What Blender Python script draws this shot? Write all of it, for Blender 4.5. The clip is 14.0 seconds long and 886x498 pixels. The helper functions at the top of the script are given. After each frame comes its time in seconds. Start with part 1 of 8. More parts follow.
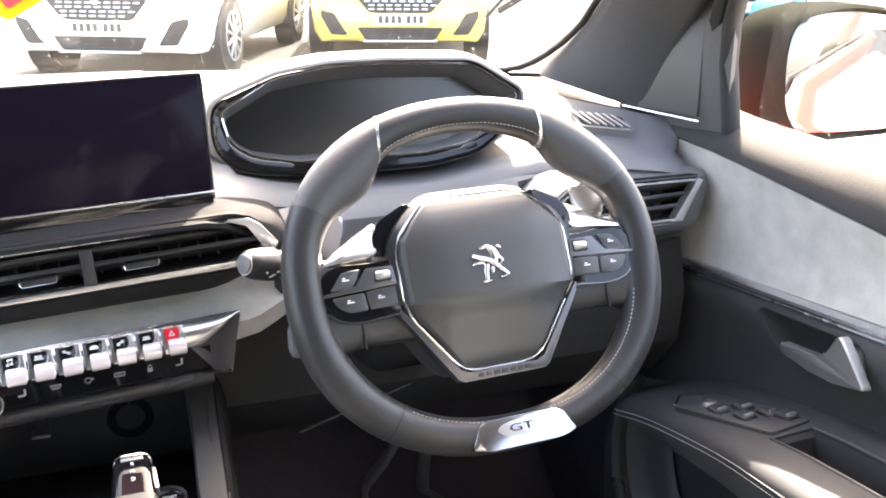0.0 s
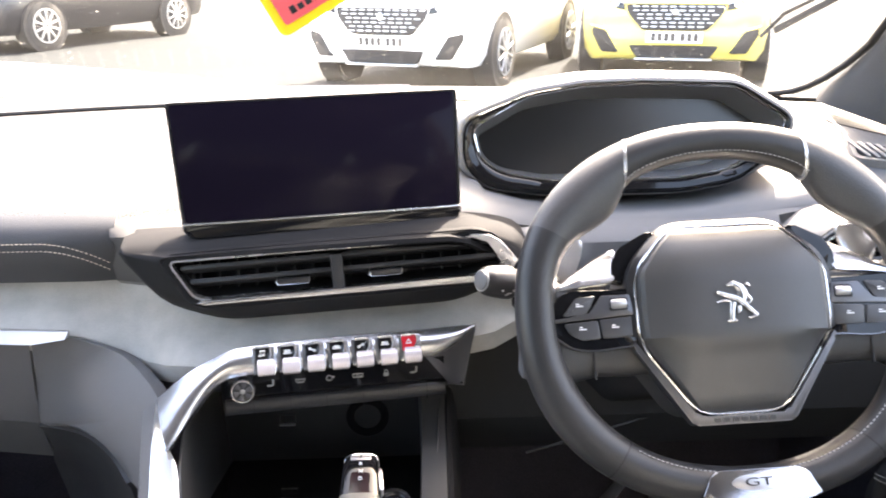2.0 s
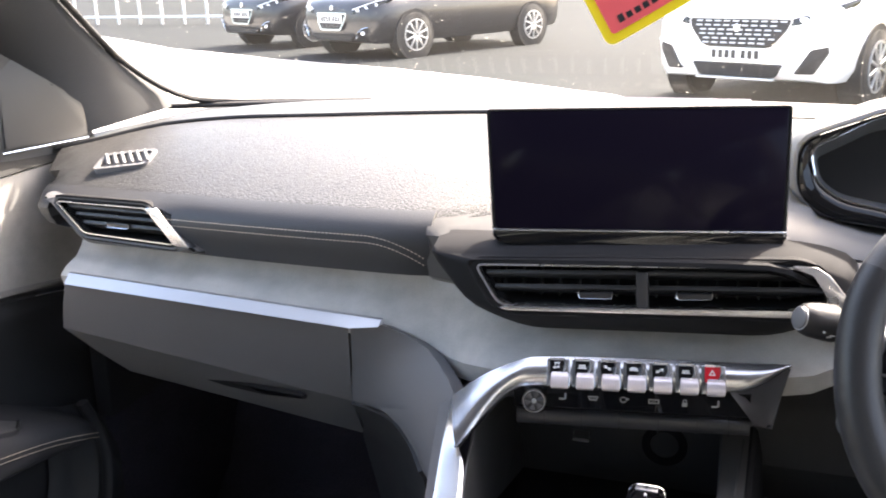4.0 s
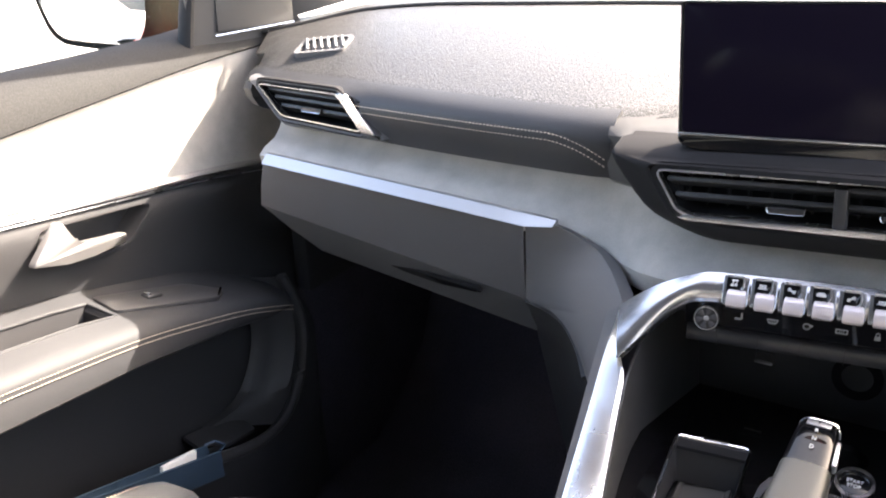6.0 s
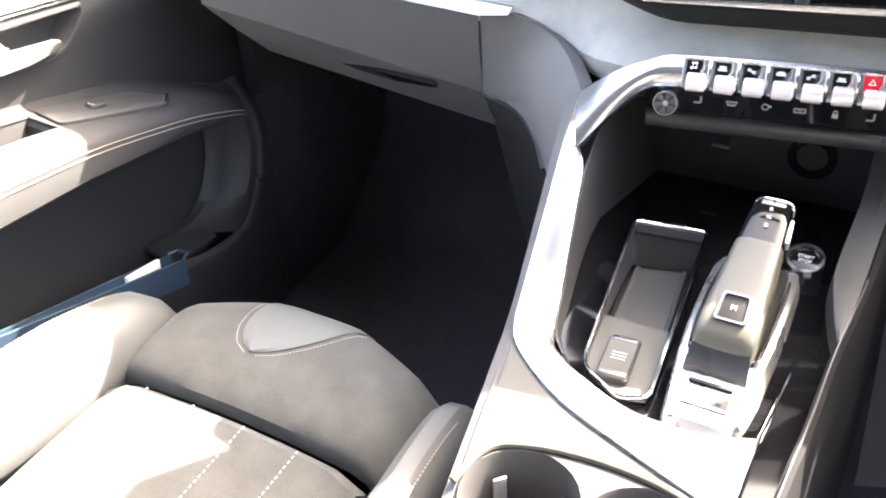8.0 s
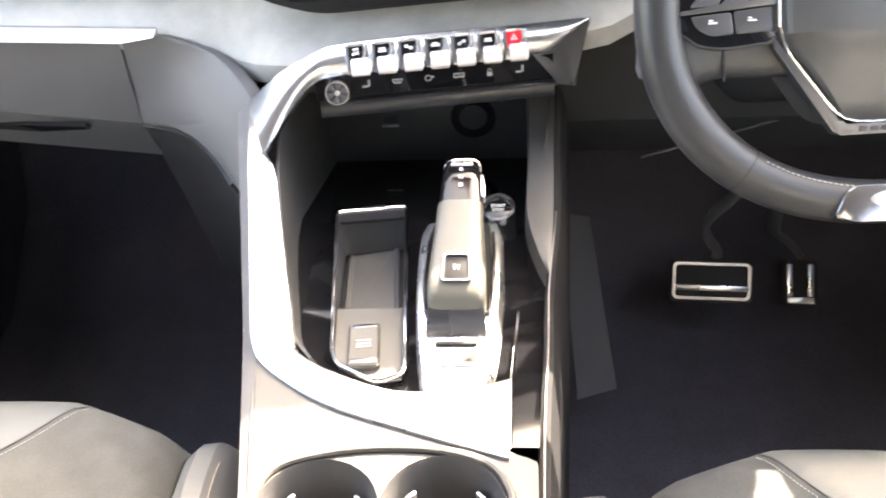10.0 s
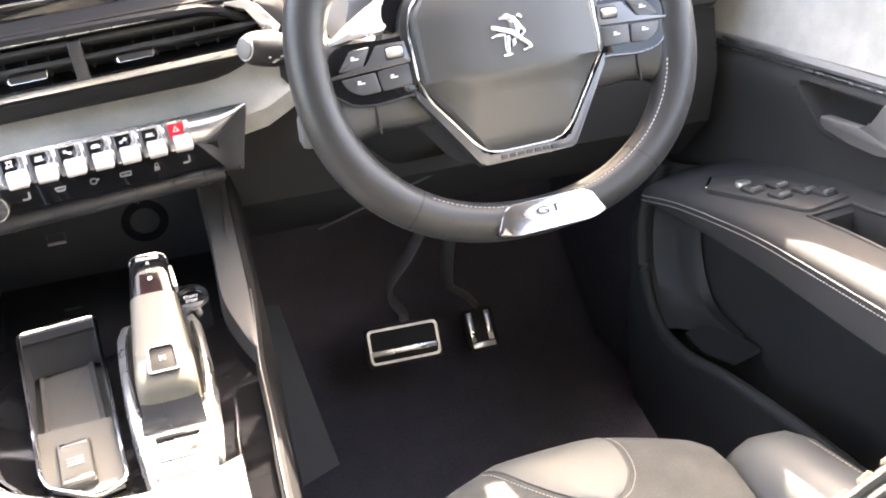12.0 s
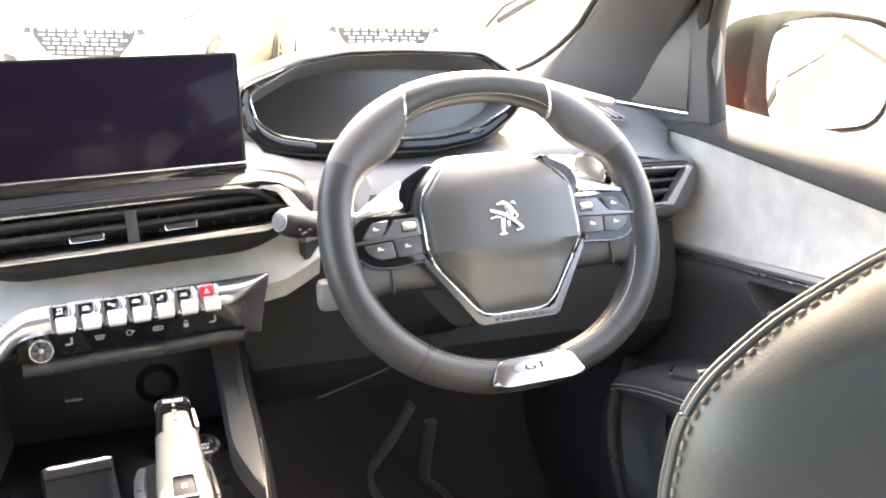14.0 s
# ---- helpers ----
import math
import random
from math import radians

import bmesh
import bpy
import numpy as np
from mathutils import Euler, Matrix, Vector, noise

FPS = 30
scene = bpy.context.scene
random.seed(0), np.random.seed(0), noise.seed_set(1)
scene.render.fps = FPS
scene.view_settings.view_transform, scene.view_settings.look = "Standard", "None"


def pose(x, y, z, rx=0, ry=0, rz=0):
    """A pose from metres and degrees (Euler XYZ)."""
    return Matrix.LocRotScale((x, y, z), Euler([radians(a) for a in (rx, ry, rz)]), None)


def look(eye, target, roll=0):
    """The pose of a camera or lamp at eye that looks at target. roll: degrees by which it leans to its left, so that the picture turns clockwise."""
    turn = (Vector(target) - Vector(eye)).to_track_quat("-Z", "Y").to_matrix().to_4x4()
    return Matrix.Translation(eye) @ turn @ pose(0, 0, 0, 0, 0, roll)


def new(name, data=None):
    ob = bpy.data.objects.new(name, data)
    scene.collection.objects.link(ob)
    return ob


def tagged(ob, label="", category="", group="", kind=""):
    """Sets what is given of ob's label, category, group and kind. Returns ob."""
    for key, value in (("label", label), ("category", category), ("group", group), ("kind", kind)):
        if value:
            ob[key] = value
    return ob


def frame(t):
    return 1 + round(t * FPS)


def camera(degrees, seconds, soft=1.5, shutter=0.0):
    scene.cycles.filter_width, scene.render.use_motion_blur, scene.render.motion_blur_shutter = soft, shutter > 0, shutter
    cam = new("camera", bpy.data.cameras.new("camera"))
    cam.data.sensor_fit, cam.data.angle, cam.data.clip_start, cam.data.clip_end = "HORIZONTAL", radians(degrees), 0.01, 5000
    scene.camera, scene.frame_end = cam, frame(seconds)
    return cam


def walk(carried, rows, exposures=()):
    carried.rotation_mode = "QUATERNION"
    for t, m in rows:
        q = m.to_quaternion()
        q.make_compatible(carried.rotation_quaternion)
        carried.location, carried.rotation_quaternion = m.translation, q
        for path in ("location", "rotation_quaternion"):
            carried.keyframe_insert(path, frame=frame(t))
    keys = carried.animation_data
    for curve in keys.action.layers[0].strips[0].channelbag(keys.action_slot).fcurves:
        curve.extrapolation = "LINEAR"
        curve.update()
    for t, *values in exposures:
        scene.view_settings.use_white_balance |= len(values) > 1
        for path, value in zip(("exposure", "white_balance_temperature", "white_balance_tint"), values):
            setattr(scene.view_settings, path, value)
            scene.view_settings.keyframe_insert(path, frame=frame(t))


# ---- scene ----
cam = camera(51.8, 14.0, 1.8, 0.3)
PATH = [
    (0, (0.101, -0.641, 1.184), (0.737, 1.154, 0.574), 0.1),
    (0.5, (0.103, -0.642, 1.186), (0.66, 1.181, 0.58), -0.2),
    (1, (0.109, -0.639, 1.182), (0.544, 1.221, 0.591), -0.3),
    (1.5, (0.111, -0.634, 1.187), (0.381, 1.258, 0.597), -0.4),
    (2, (0.118, -0.628, 1.185), (0.213, 1.285, 0.609), -0.4),
    (2.5, (0.125, -0.622, 1.184), (0.014, 1.294, 0.624), -0.7),
    (3, (0.128, -0.611, 1.183), (-0.18, 1.287, 0.632), -0.8),
    (3.5, (0.133, -0.606, 1.183), (-0.336, 1.262, 0.644), -0.7),
    (4, (0.139, -0.605, 1.182), (-0.477, 1.218, 0.636), -1.0),
    (4.2, (0.143, -0.604, 1.184), (-0.535, 1.193, 0.627), -1.0),
    (6.3, (0.171, -0.556, 1.179), (-0.861, 0.941, 0.347), -2.5),
    (6.5, (0.171, -0.551, 1.178), (-0.859, 0.911, 0.285), -3.0),
    (7, (0.178, -0.551, 1.169), (-0.825, 0.841, 0.141), -3.8),
    (7.2, (0.177, -0.554, 1.171), (-0.802, 0.818, 0.093), -3.9),
    (9.3, (0.149, -0.562, 1.169), (-0.345, 0.973, -0.014), -4.4),
    (9.5, (0.147, -0.565, 1.17), (-0.267, 0.997, -0.01), -4.5),
    (10, (0.132, -0.569, 1.164), (-0.048, 1.049, 0.002), -4.4),
    (10.5, (0.124, -0.575, 1.16), (0.16, 1.063, 0.013), -4.2),
    (11, (0.117, -0.588, 1.159), (0.357, 1.055, 0.044), -4.3),
    (11.5, (0.114, -0.595, 1.156), (0.543, 1.043, 0.092), -3.6),
    (12, (0.111, -0.608, 1.148), (0.646, 1.044, 0.155), -2.8),
    (12.5, (0.103, -0.635, 1.144), (0.711, 1.047, 0.249), -1.7),
    (13, (0.082, -0.661, 1.141), (0.733, 1.068, 0.374), -0.8),
    (13.5, (0.06, -0.689, 1.139), (0.736, 1.083, 0.502), 0.1),
    (14, (0.037, -0.713, 1.13), (0.725, 1.092, 0.613), 0.6),
]

# Exposure follows the clip: it opens up as the view drops into the dark footwells.
EXPOSURES = [(t, stops, 7400 if 2.5 < t < 7.5 else 7850 if t < 2.5 else 8100 if t < 10 else 8500, 15 if t < 9 else 12 if t < 10 else 15) for t, stops in ((0, 4.2), (1.5, 4.2), (3, 3.5), (4.2, 3.34), (6.3, 3.5), (7.0, 3.96), (9.3, 4.8), (11, 4.88), (12.5, 4.98), (13.3, 5.04), (14, 4.84))]
walk(cam, [(t, look(eye, target, roll)) for t, eye, target, roll in PATH], EXPOSURES)

# ---- light: low sun from ahead, a little to the right, and the sky ----
SUN_FROM = Vector((0.57, 1.0, 1.10)).normalized()
world = bpy.data.worlds.new("sky")
scene.world = world
world.use_nodes = True
wn = world.node_tree.nodes
sky = wn.new("ShaderNodeTexSky")
sky.sky_type = "NISHITA"
sky.sun_disc = False
sky.sun_elevation = math.asin(SUN_FROM.z)
sky.sun_rotation = math.atan2(SUN_FROM.x, SUN_FROM.y)
sky.air_density, sky.dust_density = 1.0, 5.0
world.node_tree.links.new(sky.outputs[0], wn["Background"].inputs[0])
wn["Background"].inputs[1].default_value = 0.15
sun = new("sun", bpy.data.lights.new("sun", "SUN"))
sun.data.energy, sun.data.angle, sun.data.color = 2.9, radians(0.53), (1.0, 0.97, 0.92)
sun.matrix_world = look(SUN_FROM * 20, (0, 0, 0))


# ---- materials ----
def material(name, colour, rough=0.5, metal=0.0, grain=0.0, grain_size=0.002, mottle=0.0, mottle_size=0.05,
             bump=0.0, coat=0.0, spec=0.5, sheen=0.0, stretch=None):
    """A surface with variation at two scales: mottle (broad) and grain (fine, also in relief)."""
    m = bpy.data.materials.new(name)
    m.use_nodes = True
    nt = m.node_tree
    nd, ln = nt.nodes, nt.links
    b = nd["Principled BSDF"]
    b.inputs["Roughness"].default_value = rough
    b.inputs["Metallic"].default_value = metal
    b.inputs["Coat Weight"].default_value = coat
    b.inputs["Specular IOR Level"].default_value = spec
    b.inputs["Sheen Weight"].default_value = sheen
    b.inputs["Base Color"].default_value = (*colour, 1)
    if grain or mottle or bump:
        tc = nd.new("ShaderNodeTexCoord")
        src = tc.outputs["Object"]
        if stretch:
            mp = nd.new("ShaderNodeMapping")
            mp.inputs["Scale"].default_value = stretch
            ln.new(src, mp.inputs[0])
            src = mp.outputs[0]
        fine, broad = nd.new("ShaderNodeTexNoise"), nd.new("ShaderNodeTexNoise")
        fine.inputs["Scale"].default_value = 1 / grain_size
        fine.inputs["Detail"].default_value = 3
        broad.inputs["Scale"].default_value = 1 / mottle_size
        broad.inputs["Detail"].default_value = 4
        ln.new(src, fine.inputs[0]), ln.new(src, broad.inputs[0])
        add = nd.new("ShaderNodeMath")
        add.operation = "MULTIPLY_ADD"
        ln.new(fine.outputs[0], add.inputs[0])
        add.inputs[1].default_value, add.inputs[2].default_value = 2 * grain, 1 - grain - mottle
        add2 = nd.new("ShaderNodeMath")
        add2.operation = "MULTIPLY_ADD"
        ln.new(broad.outputs[0], add2.inputs[0])
        add2.inputs[1].default_value = 2 * mottle
        ln.new(add.outputs[0], add2.inputs[2])
        mul = nd.new("ShaderNodeVectorMath")
        mul.operation = "SCALE"
        mul.inputs[0].default_value = colour
        ln.new(add2.outputs[0], mul.inputs["Scale"])
        ln.new(mul.outputs[0], b.inputs["Base Color"])
        rr = nd.new("ShaderNodeMapRange")
        rr.inputs["To Min"].default_value, rr.inputs["To Max"].default_value = max(rough - 0.08, 0.02), min(rough + 0.08, 1)
        ln.new(broad.outputs[0], rr.inputs[0])
        ln.new(rr.outputs[0], b.inputs["Roughness"])
        if bump:
            bp = nd.new("ShaderNodeBump")
            bp.inputs["Strength"].default_value = bump
            bp.inputs["Distance"].default_value = grain_size * 0.5
            ln.new(fine.outputs[0], bp.inputs["Height"])
            ln.new(bp.outputs[0], b.inputs["Normal"])
    return m


def glass(name, tint=(1, 1, 1), reflect=1.0, dust=0.0):
    """A thin pane: clear, with a mirror gloss that grows at a slant, and specks of dust."""
    m = bpy.data.materials.new(name)
    m.use_nodes = True
    nd, ln = m.node_tree.nodes, m.node_tree.links
    nd.remove(nd["Principled BSDF"])
    clear, gloss, mix, fr = (nd.new(k) for k in ("ShaderNodeBsdfTransparent", "ShaderNodeBsdfGlossy", "ShaderNodeMixShader", "ShaderNodeLayerWeight"))
    clear.inputs[0].default_value = (*tint, 1)
    gloss.inputs["Roughness"].default_value = 0.0
    fr.inputs[0].default_value = 0.5
    power = nd.new("ShaderNodeMath")
    power.operation, power.inputs[1].default_value = "POWER", 5.0
    ln.new(fr.outputs["Facing"], power.inputs[0])
    scale = nd.new("ShaderNodeMath")
    scale.operation = "MULTIPLY_ADD"
    scale.inputs[1].default_value, scale.inputs[2].default_value = 0.9 * reflect, 0.06 * reflect
    ln.new(power.outputs[0], scale.inputs[0])
    ln.new(scale.outputs[0], mix.inputs[0])
    ln.new(clear.outputs[0], mix.inputs[1]), ln.new(gloss.outputs[0], mix.inputs[2])
    if dust:
        tc, specks, film, cut, both = (nd.new(k) for k in ("ShaderNodeTexCoord", "ShaderNodeTexNoise", "ShaderNodeTexNoise", "ShaderNodeMapRange", "ShaderNodeMath"))
        dirt, mix2 = nd.new("ShaderNodeBsdfTranslucent"), nd.new("ShaderNodeMixShader")
        specks.inputs["Scale"].default_value, specks.inputs["Detail"].default_value = 210.0, 2
        film.inputs["Scale"].default_value = 9.0
        cut.inputs["From Min"].default_value, cut.inputs["From Max"].default_value, cut.inputs["To Max"].default_value = 0.71, 0.8, dust
        both.operation, both.inputs[1].default_value = "MULTIPLY_ADD", 0.007
        dirt.inputs[0].default_value = (0.6, 0.58, 0.54, 1)
        ln.new(tc.outputs["Object"], specks.inputs[0]), ln.new(tc.outputs["Object"], film.inputs[0])
        ln.new(specks.outputs[0], cut.inputs[0]), ln.new(film.outputs[0], both.inputs[0]), ln.new(cut.outputs[0], both.inputs[2])
        ln.new(both.outputs[0], mix2.inputs[0]), ln.new(mix.outputs[0], mix2.inputs[1]), ln.new(dirt.outputs[0], mix2.inputs[2])
        mix = mix2
    ln.new(mix.outputs[0], nd["Material Output"].inputs[0])
    return m


M = {}
M["pad"] = material("grained dash top", (0.040, 0.040, 0.040), 0.42, grain=1.9, grain_size=0.0021, mottle=0.2, mottle_size=0.03, bump=0.8)
M["leather"] = material("dark leather", (0.037, 0.038, 0.041), 0.45, grain=0.15, grain_size=0.0012, mottle=0.1, bump=0.25)
M["pod"] = material("vent pod plastic", (0.022, 0.022, 0.0235), 0.7, grain=0.15, grain_size=0.001, mottle=0.1, bump=0.2, spec=0.06)
M["slat"] = material("black vent slat", (0.040, 0.040, 0.042), 0.35, grain=0.08, grain_size=0.001, mottle=0.05, spec=0.4)
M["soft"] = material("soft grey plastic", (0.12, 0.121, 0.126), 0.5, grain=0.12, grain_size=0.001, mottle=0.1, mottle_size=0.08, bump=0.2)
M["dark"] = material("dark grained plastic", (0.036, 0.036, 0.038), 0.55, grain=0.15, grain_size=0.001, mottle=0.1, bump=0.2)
M["door"] = material("door trim plastic", (0.048, 0.048, 0.05), 0.5, grain=0.15, grain_size=0.001, mottle=0.1, bump=0.2)
M["suede"] = material("grey suede", (0.43, 0.422, 0.398), 0.95, grain=0.14, grain_size=0.0012, mottle=0.3, mottle_size=0.028, bump=0.2, sheen=0.3, spec=0.1)
M["panel_metal"] = material("dark satin metal", (0.62, 0.62, 0.64), 0.24, metal=0.95, grain=0.05, grain_size=0.0008)
M["end_metal"] = material("smoked metal", (0.10, 0.10, 0.105), 0.3, metal=0.8)
M["gunmetal"] = material("dark gunmetal", (0.15, 0.15, 0.16), 0.28, metal=0.9, grain=0.05, grain_size=0.0008)
M["armrest"] = material("dull padded leather", (0.04, 0.041, 0.044), 0.66, spec=0.3, grain=0.15, grain_size=0.0012, mottle=0.1, bump=0.25)
M["ledge"] = material("dull ledge vinyl", (0.036, 0.036, 0.036), 0.8, spec=0.1, grain=0.4, grain_size=0.002, mottle=0.12, bump=0.3)
M["handle"] = material("satin grey metal", (0.46, 0.46, 0.47), 0.4, metal=0.85, grain=0.04, grain_size=0.0008)
M["badge"] = material("polished badge metal", (0.36, 0.36, 0.37), 0.18, metal=0.95, mottle=0.06, mottle_size=0.02)
M["strip"] = material("brushed trim metal", (0.54, 0.53, 0.525), 0.40, metal=0.9, grain=0.04, grain_size=0.0008)
M["gloss"] = material("piano black", (0.006, 0.006, 0.007), 0.06, spec=0.32, coat=0.08)
M["screen"] = material("screen glass", (0.008, 0.006, 0.012), 0.1, spec=0.06)
M["chrome"] = material("chrome", (0.82, 0.83, 0.85), 0.1, metal=1.0)
M["satin"] = material("satin silver", (0.72, 0.72, 0.73), 0.28, metal=0.9, grain=0.05, grain_size=0.0008, mottle=0.04)
M["key"] = material("pearl key cap", (0.72, 0.66, 0.68), 0.25, metal=0.25, coat=0.3, grain=0.03, grain_size=0.002)
M["bar"] = material("smoked dark bar", (0.02, 0.02, 0.022), 0.36, coat=0.1, grain=0.05, grain_size=0.001)
M["key_grey"] = material("grey rubber key", (0.042, 0.042, 0.045), 0.42, grain=0.1, grain_size=0.0006, mottle=0.05)
M["red"] = material("red button", (0.65, 0.015, 0.03), 0.3)
M["white_ink"] = material("white marking", (0.75, 0.75, 0.75), 0.5)
M["grey_ink"] = material("grey marking", (0.42, 0.42, 0.42), 0.5)
M["dark_ink"] = material("dark marking", (0.02, 0.02, 0.022), 0.5)
M["carpet"] = material("dark grey carpet", (0.086, 0.081, 0.099), 1.0, grain=0.4, grain_size=0.003, mottle=0.2, bump=0.6, spec=0.05)
M["seat_leather"] = material("seat leather", (0.12, 0.125, 0.128), 0.45, grain=0.1, grain_size=0.0012, mottle=0.06, bump=0.25)
M["seat_suede"] = material("seat suede", (0.090, 0.092, 0.090), 0.95, grain=0.25, grain_size=0.0015, mottle=0.3, mottle_size=0.03, bump=0.25, sheen=0.12, spec=0.1)
M["patch_leather"] = material("pale seat leather", (0.118, 0.127, 0.127), 0.5, grain=0.1, grain_size=0.0012, mottle=0.05, bump=0.2)
M["back_leather"] = material("seat back leather", (0.098, 0.106, 0.105), 0.45, grain=0.1, grain_size=0.0009, mottle=0.06, bump=0.25)
M["thread"] = material("cream thread", (0.55, 0.47, 0.38), 0.8)
M["thread_dark"] = material("pale grey thread", (0.42, 0.41, 0.40), 0.8)
M["wheel"] = material("wheel leather", (0.026, 0.026, 0.0275), 0.38, grain=0.14, grain_size=0.0011, mottle=0.08, bump=0.22, spec=0.42)
M["airbag"] = material("airbag cover", (0.05, 0.05, 0.05), 0.33, grain=0.12, grain_size=0.0009, mottle=0.06, bump=0.2)
M["perforated"] = material("perforated wheel leather", (0.046, 0.046, 0.048), 0.42, grain=0.25, grain_size=0.0012, mottle=0.05, bump=0.35)
M["console"] = material("console grey", (0.052, 0.0515, 0.049), 0.5, grain=0.1, grain_size=0.001, mottle=0.08, bump=0.15)
M["gear"] = material("gear knob grey", (0.080, 0.079, 0.068), 0.4, grain=0.05, grain_size=0.001, mottle=0.05)
M["headliner"] = material("dark headliner", (0.07, 0.07, 0.072), 0.95, grain=0.1, grain_size=0.002, mottle=0.05)
M["pillar"] = material("pillar cloth", (0.045, 0.047, 0.05), 0.85, grain=0.2, grain_size=0.0014, mottle=0.08, bump=0.25)
M["rubber"] = material("rubber", (0.022, 0.022, 0.023), 0.7, spec=0.3)
M["windscreen"] = glass("windscreen glass", (0.93, 0.95, 0.94), 0.76, 0.6)
M["glass"] = glass("clear glass", (0.93, 0.95, 0.94), 1.0, 0.4)
M["tinted"] = glass("tinted glass", (0.22, 0.22, 0.23), 1.0)
M["mirror"] = material("mirror", (0.9, 0.9, 0.9), 0.01, metal=1.0)
M["body_red"] = material("red car paint", (0.55, 0.03, 0.02), 0.3, coat=1.0)
M["blue"] = material("navy folder", (0.034, 0.060, 0.095), 0.4, grain=0.06, grain_size=0.002, mottle=0.1)
M["display"] = material("instrument display", (0.022, 0.022, 0.023), 0.22, spec=0.5)
M["trim_dark"] = material("dull dark trim metal", (0.11, 0.11, 0.118), 0.36, metal=0.8, grain=0.04, grain_size=0.0008)
M["paper"] = material("white paper", (0.8, 0.8, 0.78), 0.8)
M["yellow"] = material("yellow card", (0.95, 0.72, 0.02), 0.5)
M["card_red"] = material("red card", (0.85, 0.12, 0.13), 0.5)
# Tarmac kept darker than its own colour, for the shade it lies in.
M["asphalt"] = material("asphalt darkened for shade", (0.021, 0.0242, 0.0265), 0.95, spec=0.08, grain=0.3, grain_size=0.012, mottle=0.2, mottle_size=1.2, bump=0.4)
# Paler ground: the sunlight on it is put into the colour.
M["sunlit_ground"] = material("pale sunlit ground", (0.42, 0.41, 0.39), 0.9, grain=0.15, grain_size=0.01, mottle=0.15, mottle_size=0.6, bump=0.3)
M["body_white"] = material("white car paint", (0.84, 0.84, 0.84), 0.3, coat=0.8, mottle=0.02, grain=0.01)
M["body_black"] = material("black car paint", (0.010, 0.011, 0.015), 0.32, coat=0.35)
M["body_silver"] = material("silver car paint", (0.5, 0.5, 0.5), 0.3, metal=0.5, coat=0.8)
M["body_blue"] = material("light blue car paint", (0.12, 0.42, 0.6), 0.3, coat=0.8)
M["dark_glass"] = material("dark car glass", (0.01, 0.012, 0.014), 0.05)
M["tyre"] = material("tyre", (0.02, 0.02, 0.02), 0.85)
M["lamp"] = material("headlamp lens", (0.7, 0.72, 0.75), 0.1, coat=1.0)
M["hivis"] = material("yellow car paint", (0.82, 0.68, 0.16), 0.3, coat=0.8)
M["shell"] = material("dusty mirror shell", (0.014, 0.015, 0.012), 0.9, grain=0.35, grain_size=0.003, mottle=0.1, spec=0.0)
# The cream thread's colour, darkened for the shade on the backrest.
M["thread_shaded"] = material("cream thread in shade", (0.30, 0.25, 0.205), 0.85)
M["corner"] = material("smooth grey cover", (0.062, 0.061, 0.060), 0.45, grain=0.06, grain_size=0.001, mottle=0.06)
M["tray_plate"] = material("grey tray plate", (0.066, 0.066, 0.063), 0.5, grain=0.08, grain_size=0.001, mottle=0.06)


# ---- building helpers ----
BASE = {}


def thing(name, at, label, category, group="", kind=""):
    e = new(name)
    e.location = at
    e.empty_display_size = 0.05
    BASE[e.name] = Vector(at)
    return tagged(e, label, category, group, kind)


def part(name, bm, mat, parent, label="", kind="", sharp=35):
    """Links a bmesh, built in world places, as one mesh under a thing or under a part."""
    base = BASE[parent.name]
    for v in bm.verts:
        v.co -= base
    bmesh.ops.recalc_face_normals(bm, faces=bm.faces)
    me = bpy.data.meshes.new(name)
    bm.to_mesh(me)
    bm.free()
    me.materials.append(mat)
    me.polygons.foreach_set("use_smooth", [True] * len(me.polygons))
    me.set_sharp_from_angle(angle=radians(sharp))
    ob = new(name, me)
    ob.parent = parent
    BASE[ob.name] = base
    return tagged(ob, label, kind=kind)


def solo(name, bm, mat, label, category, kind="", group="", sharp=35):
    """A thing that is one mesh."""
    bmesh.ops.recalc_face_normals(bm, faces=bm.faces)
    me = bpy.data.meshes.new(name)
    bm.to_mesh(me)
    bm.free()
    me.materials.append(mat)
    me.polygons.foreach_set("use_smooth", [True] * len(me.polygons))
    me.set_sharp_from_angle(angle=radians(sharp))
    ob = new(name, me)
    BASE[ob.name] = Vector((0, 0, 0))
    return tagged(ob, label, category, group, kind)


def box(at, size, bevel=0.0, turn=None, bm=None, segs=2):
    bm = bm or bmesh.new()
    m = Matrix.Translation(at) @ (turn.to_4x4() if turn else Matrix.Identity(4)) @ Matrix.Diagonal((*size, 1))
    made = bmesh.ops.create_cube(bm, size=1, matrix=m)["verts"]
    if bevel:
        edges = list({e for v in made for e in v.link_edges})
        bmesh.ops.bevel(bm, geom=edges, offset=bevel, segments=segs, profile=0.5, affect="EDGES")
    return bm


def loft(rings, around=False, caps=False, bm=None):
    """Skins rows of points of equal count."""
    bm = bm or bmesh.new()
    rows = [[bm.verts.new(p) for p in r] for r in rings]
    n = len(rows[0])
    for a, b in zip(rows, rows[1:]):
        for i in range(n if around else n - 1):
            j = (i + 1) % n
            bm.faces.new((a[i], a[j], b[j], b[i]))
    if caps:
        bm.faces.new(rows[0]), bm.faces.new(rows[-1])
    return bm


def thicken(bm, depth):
    """Gives a skin a thickness."""
    bmesh.ops.recalc_face_normals(bm, faces=bm.faces)
    bmesh.ops.solidify(bm, geom=bm.faces[:], thickness=depth)
    return bm


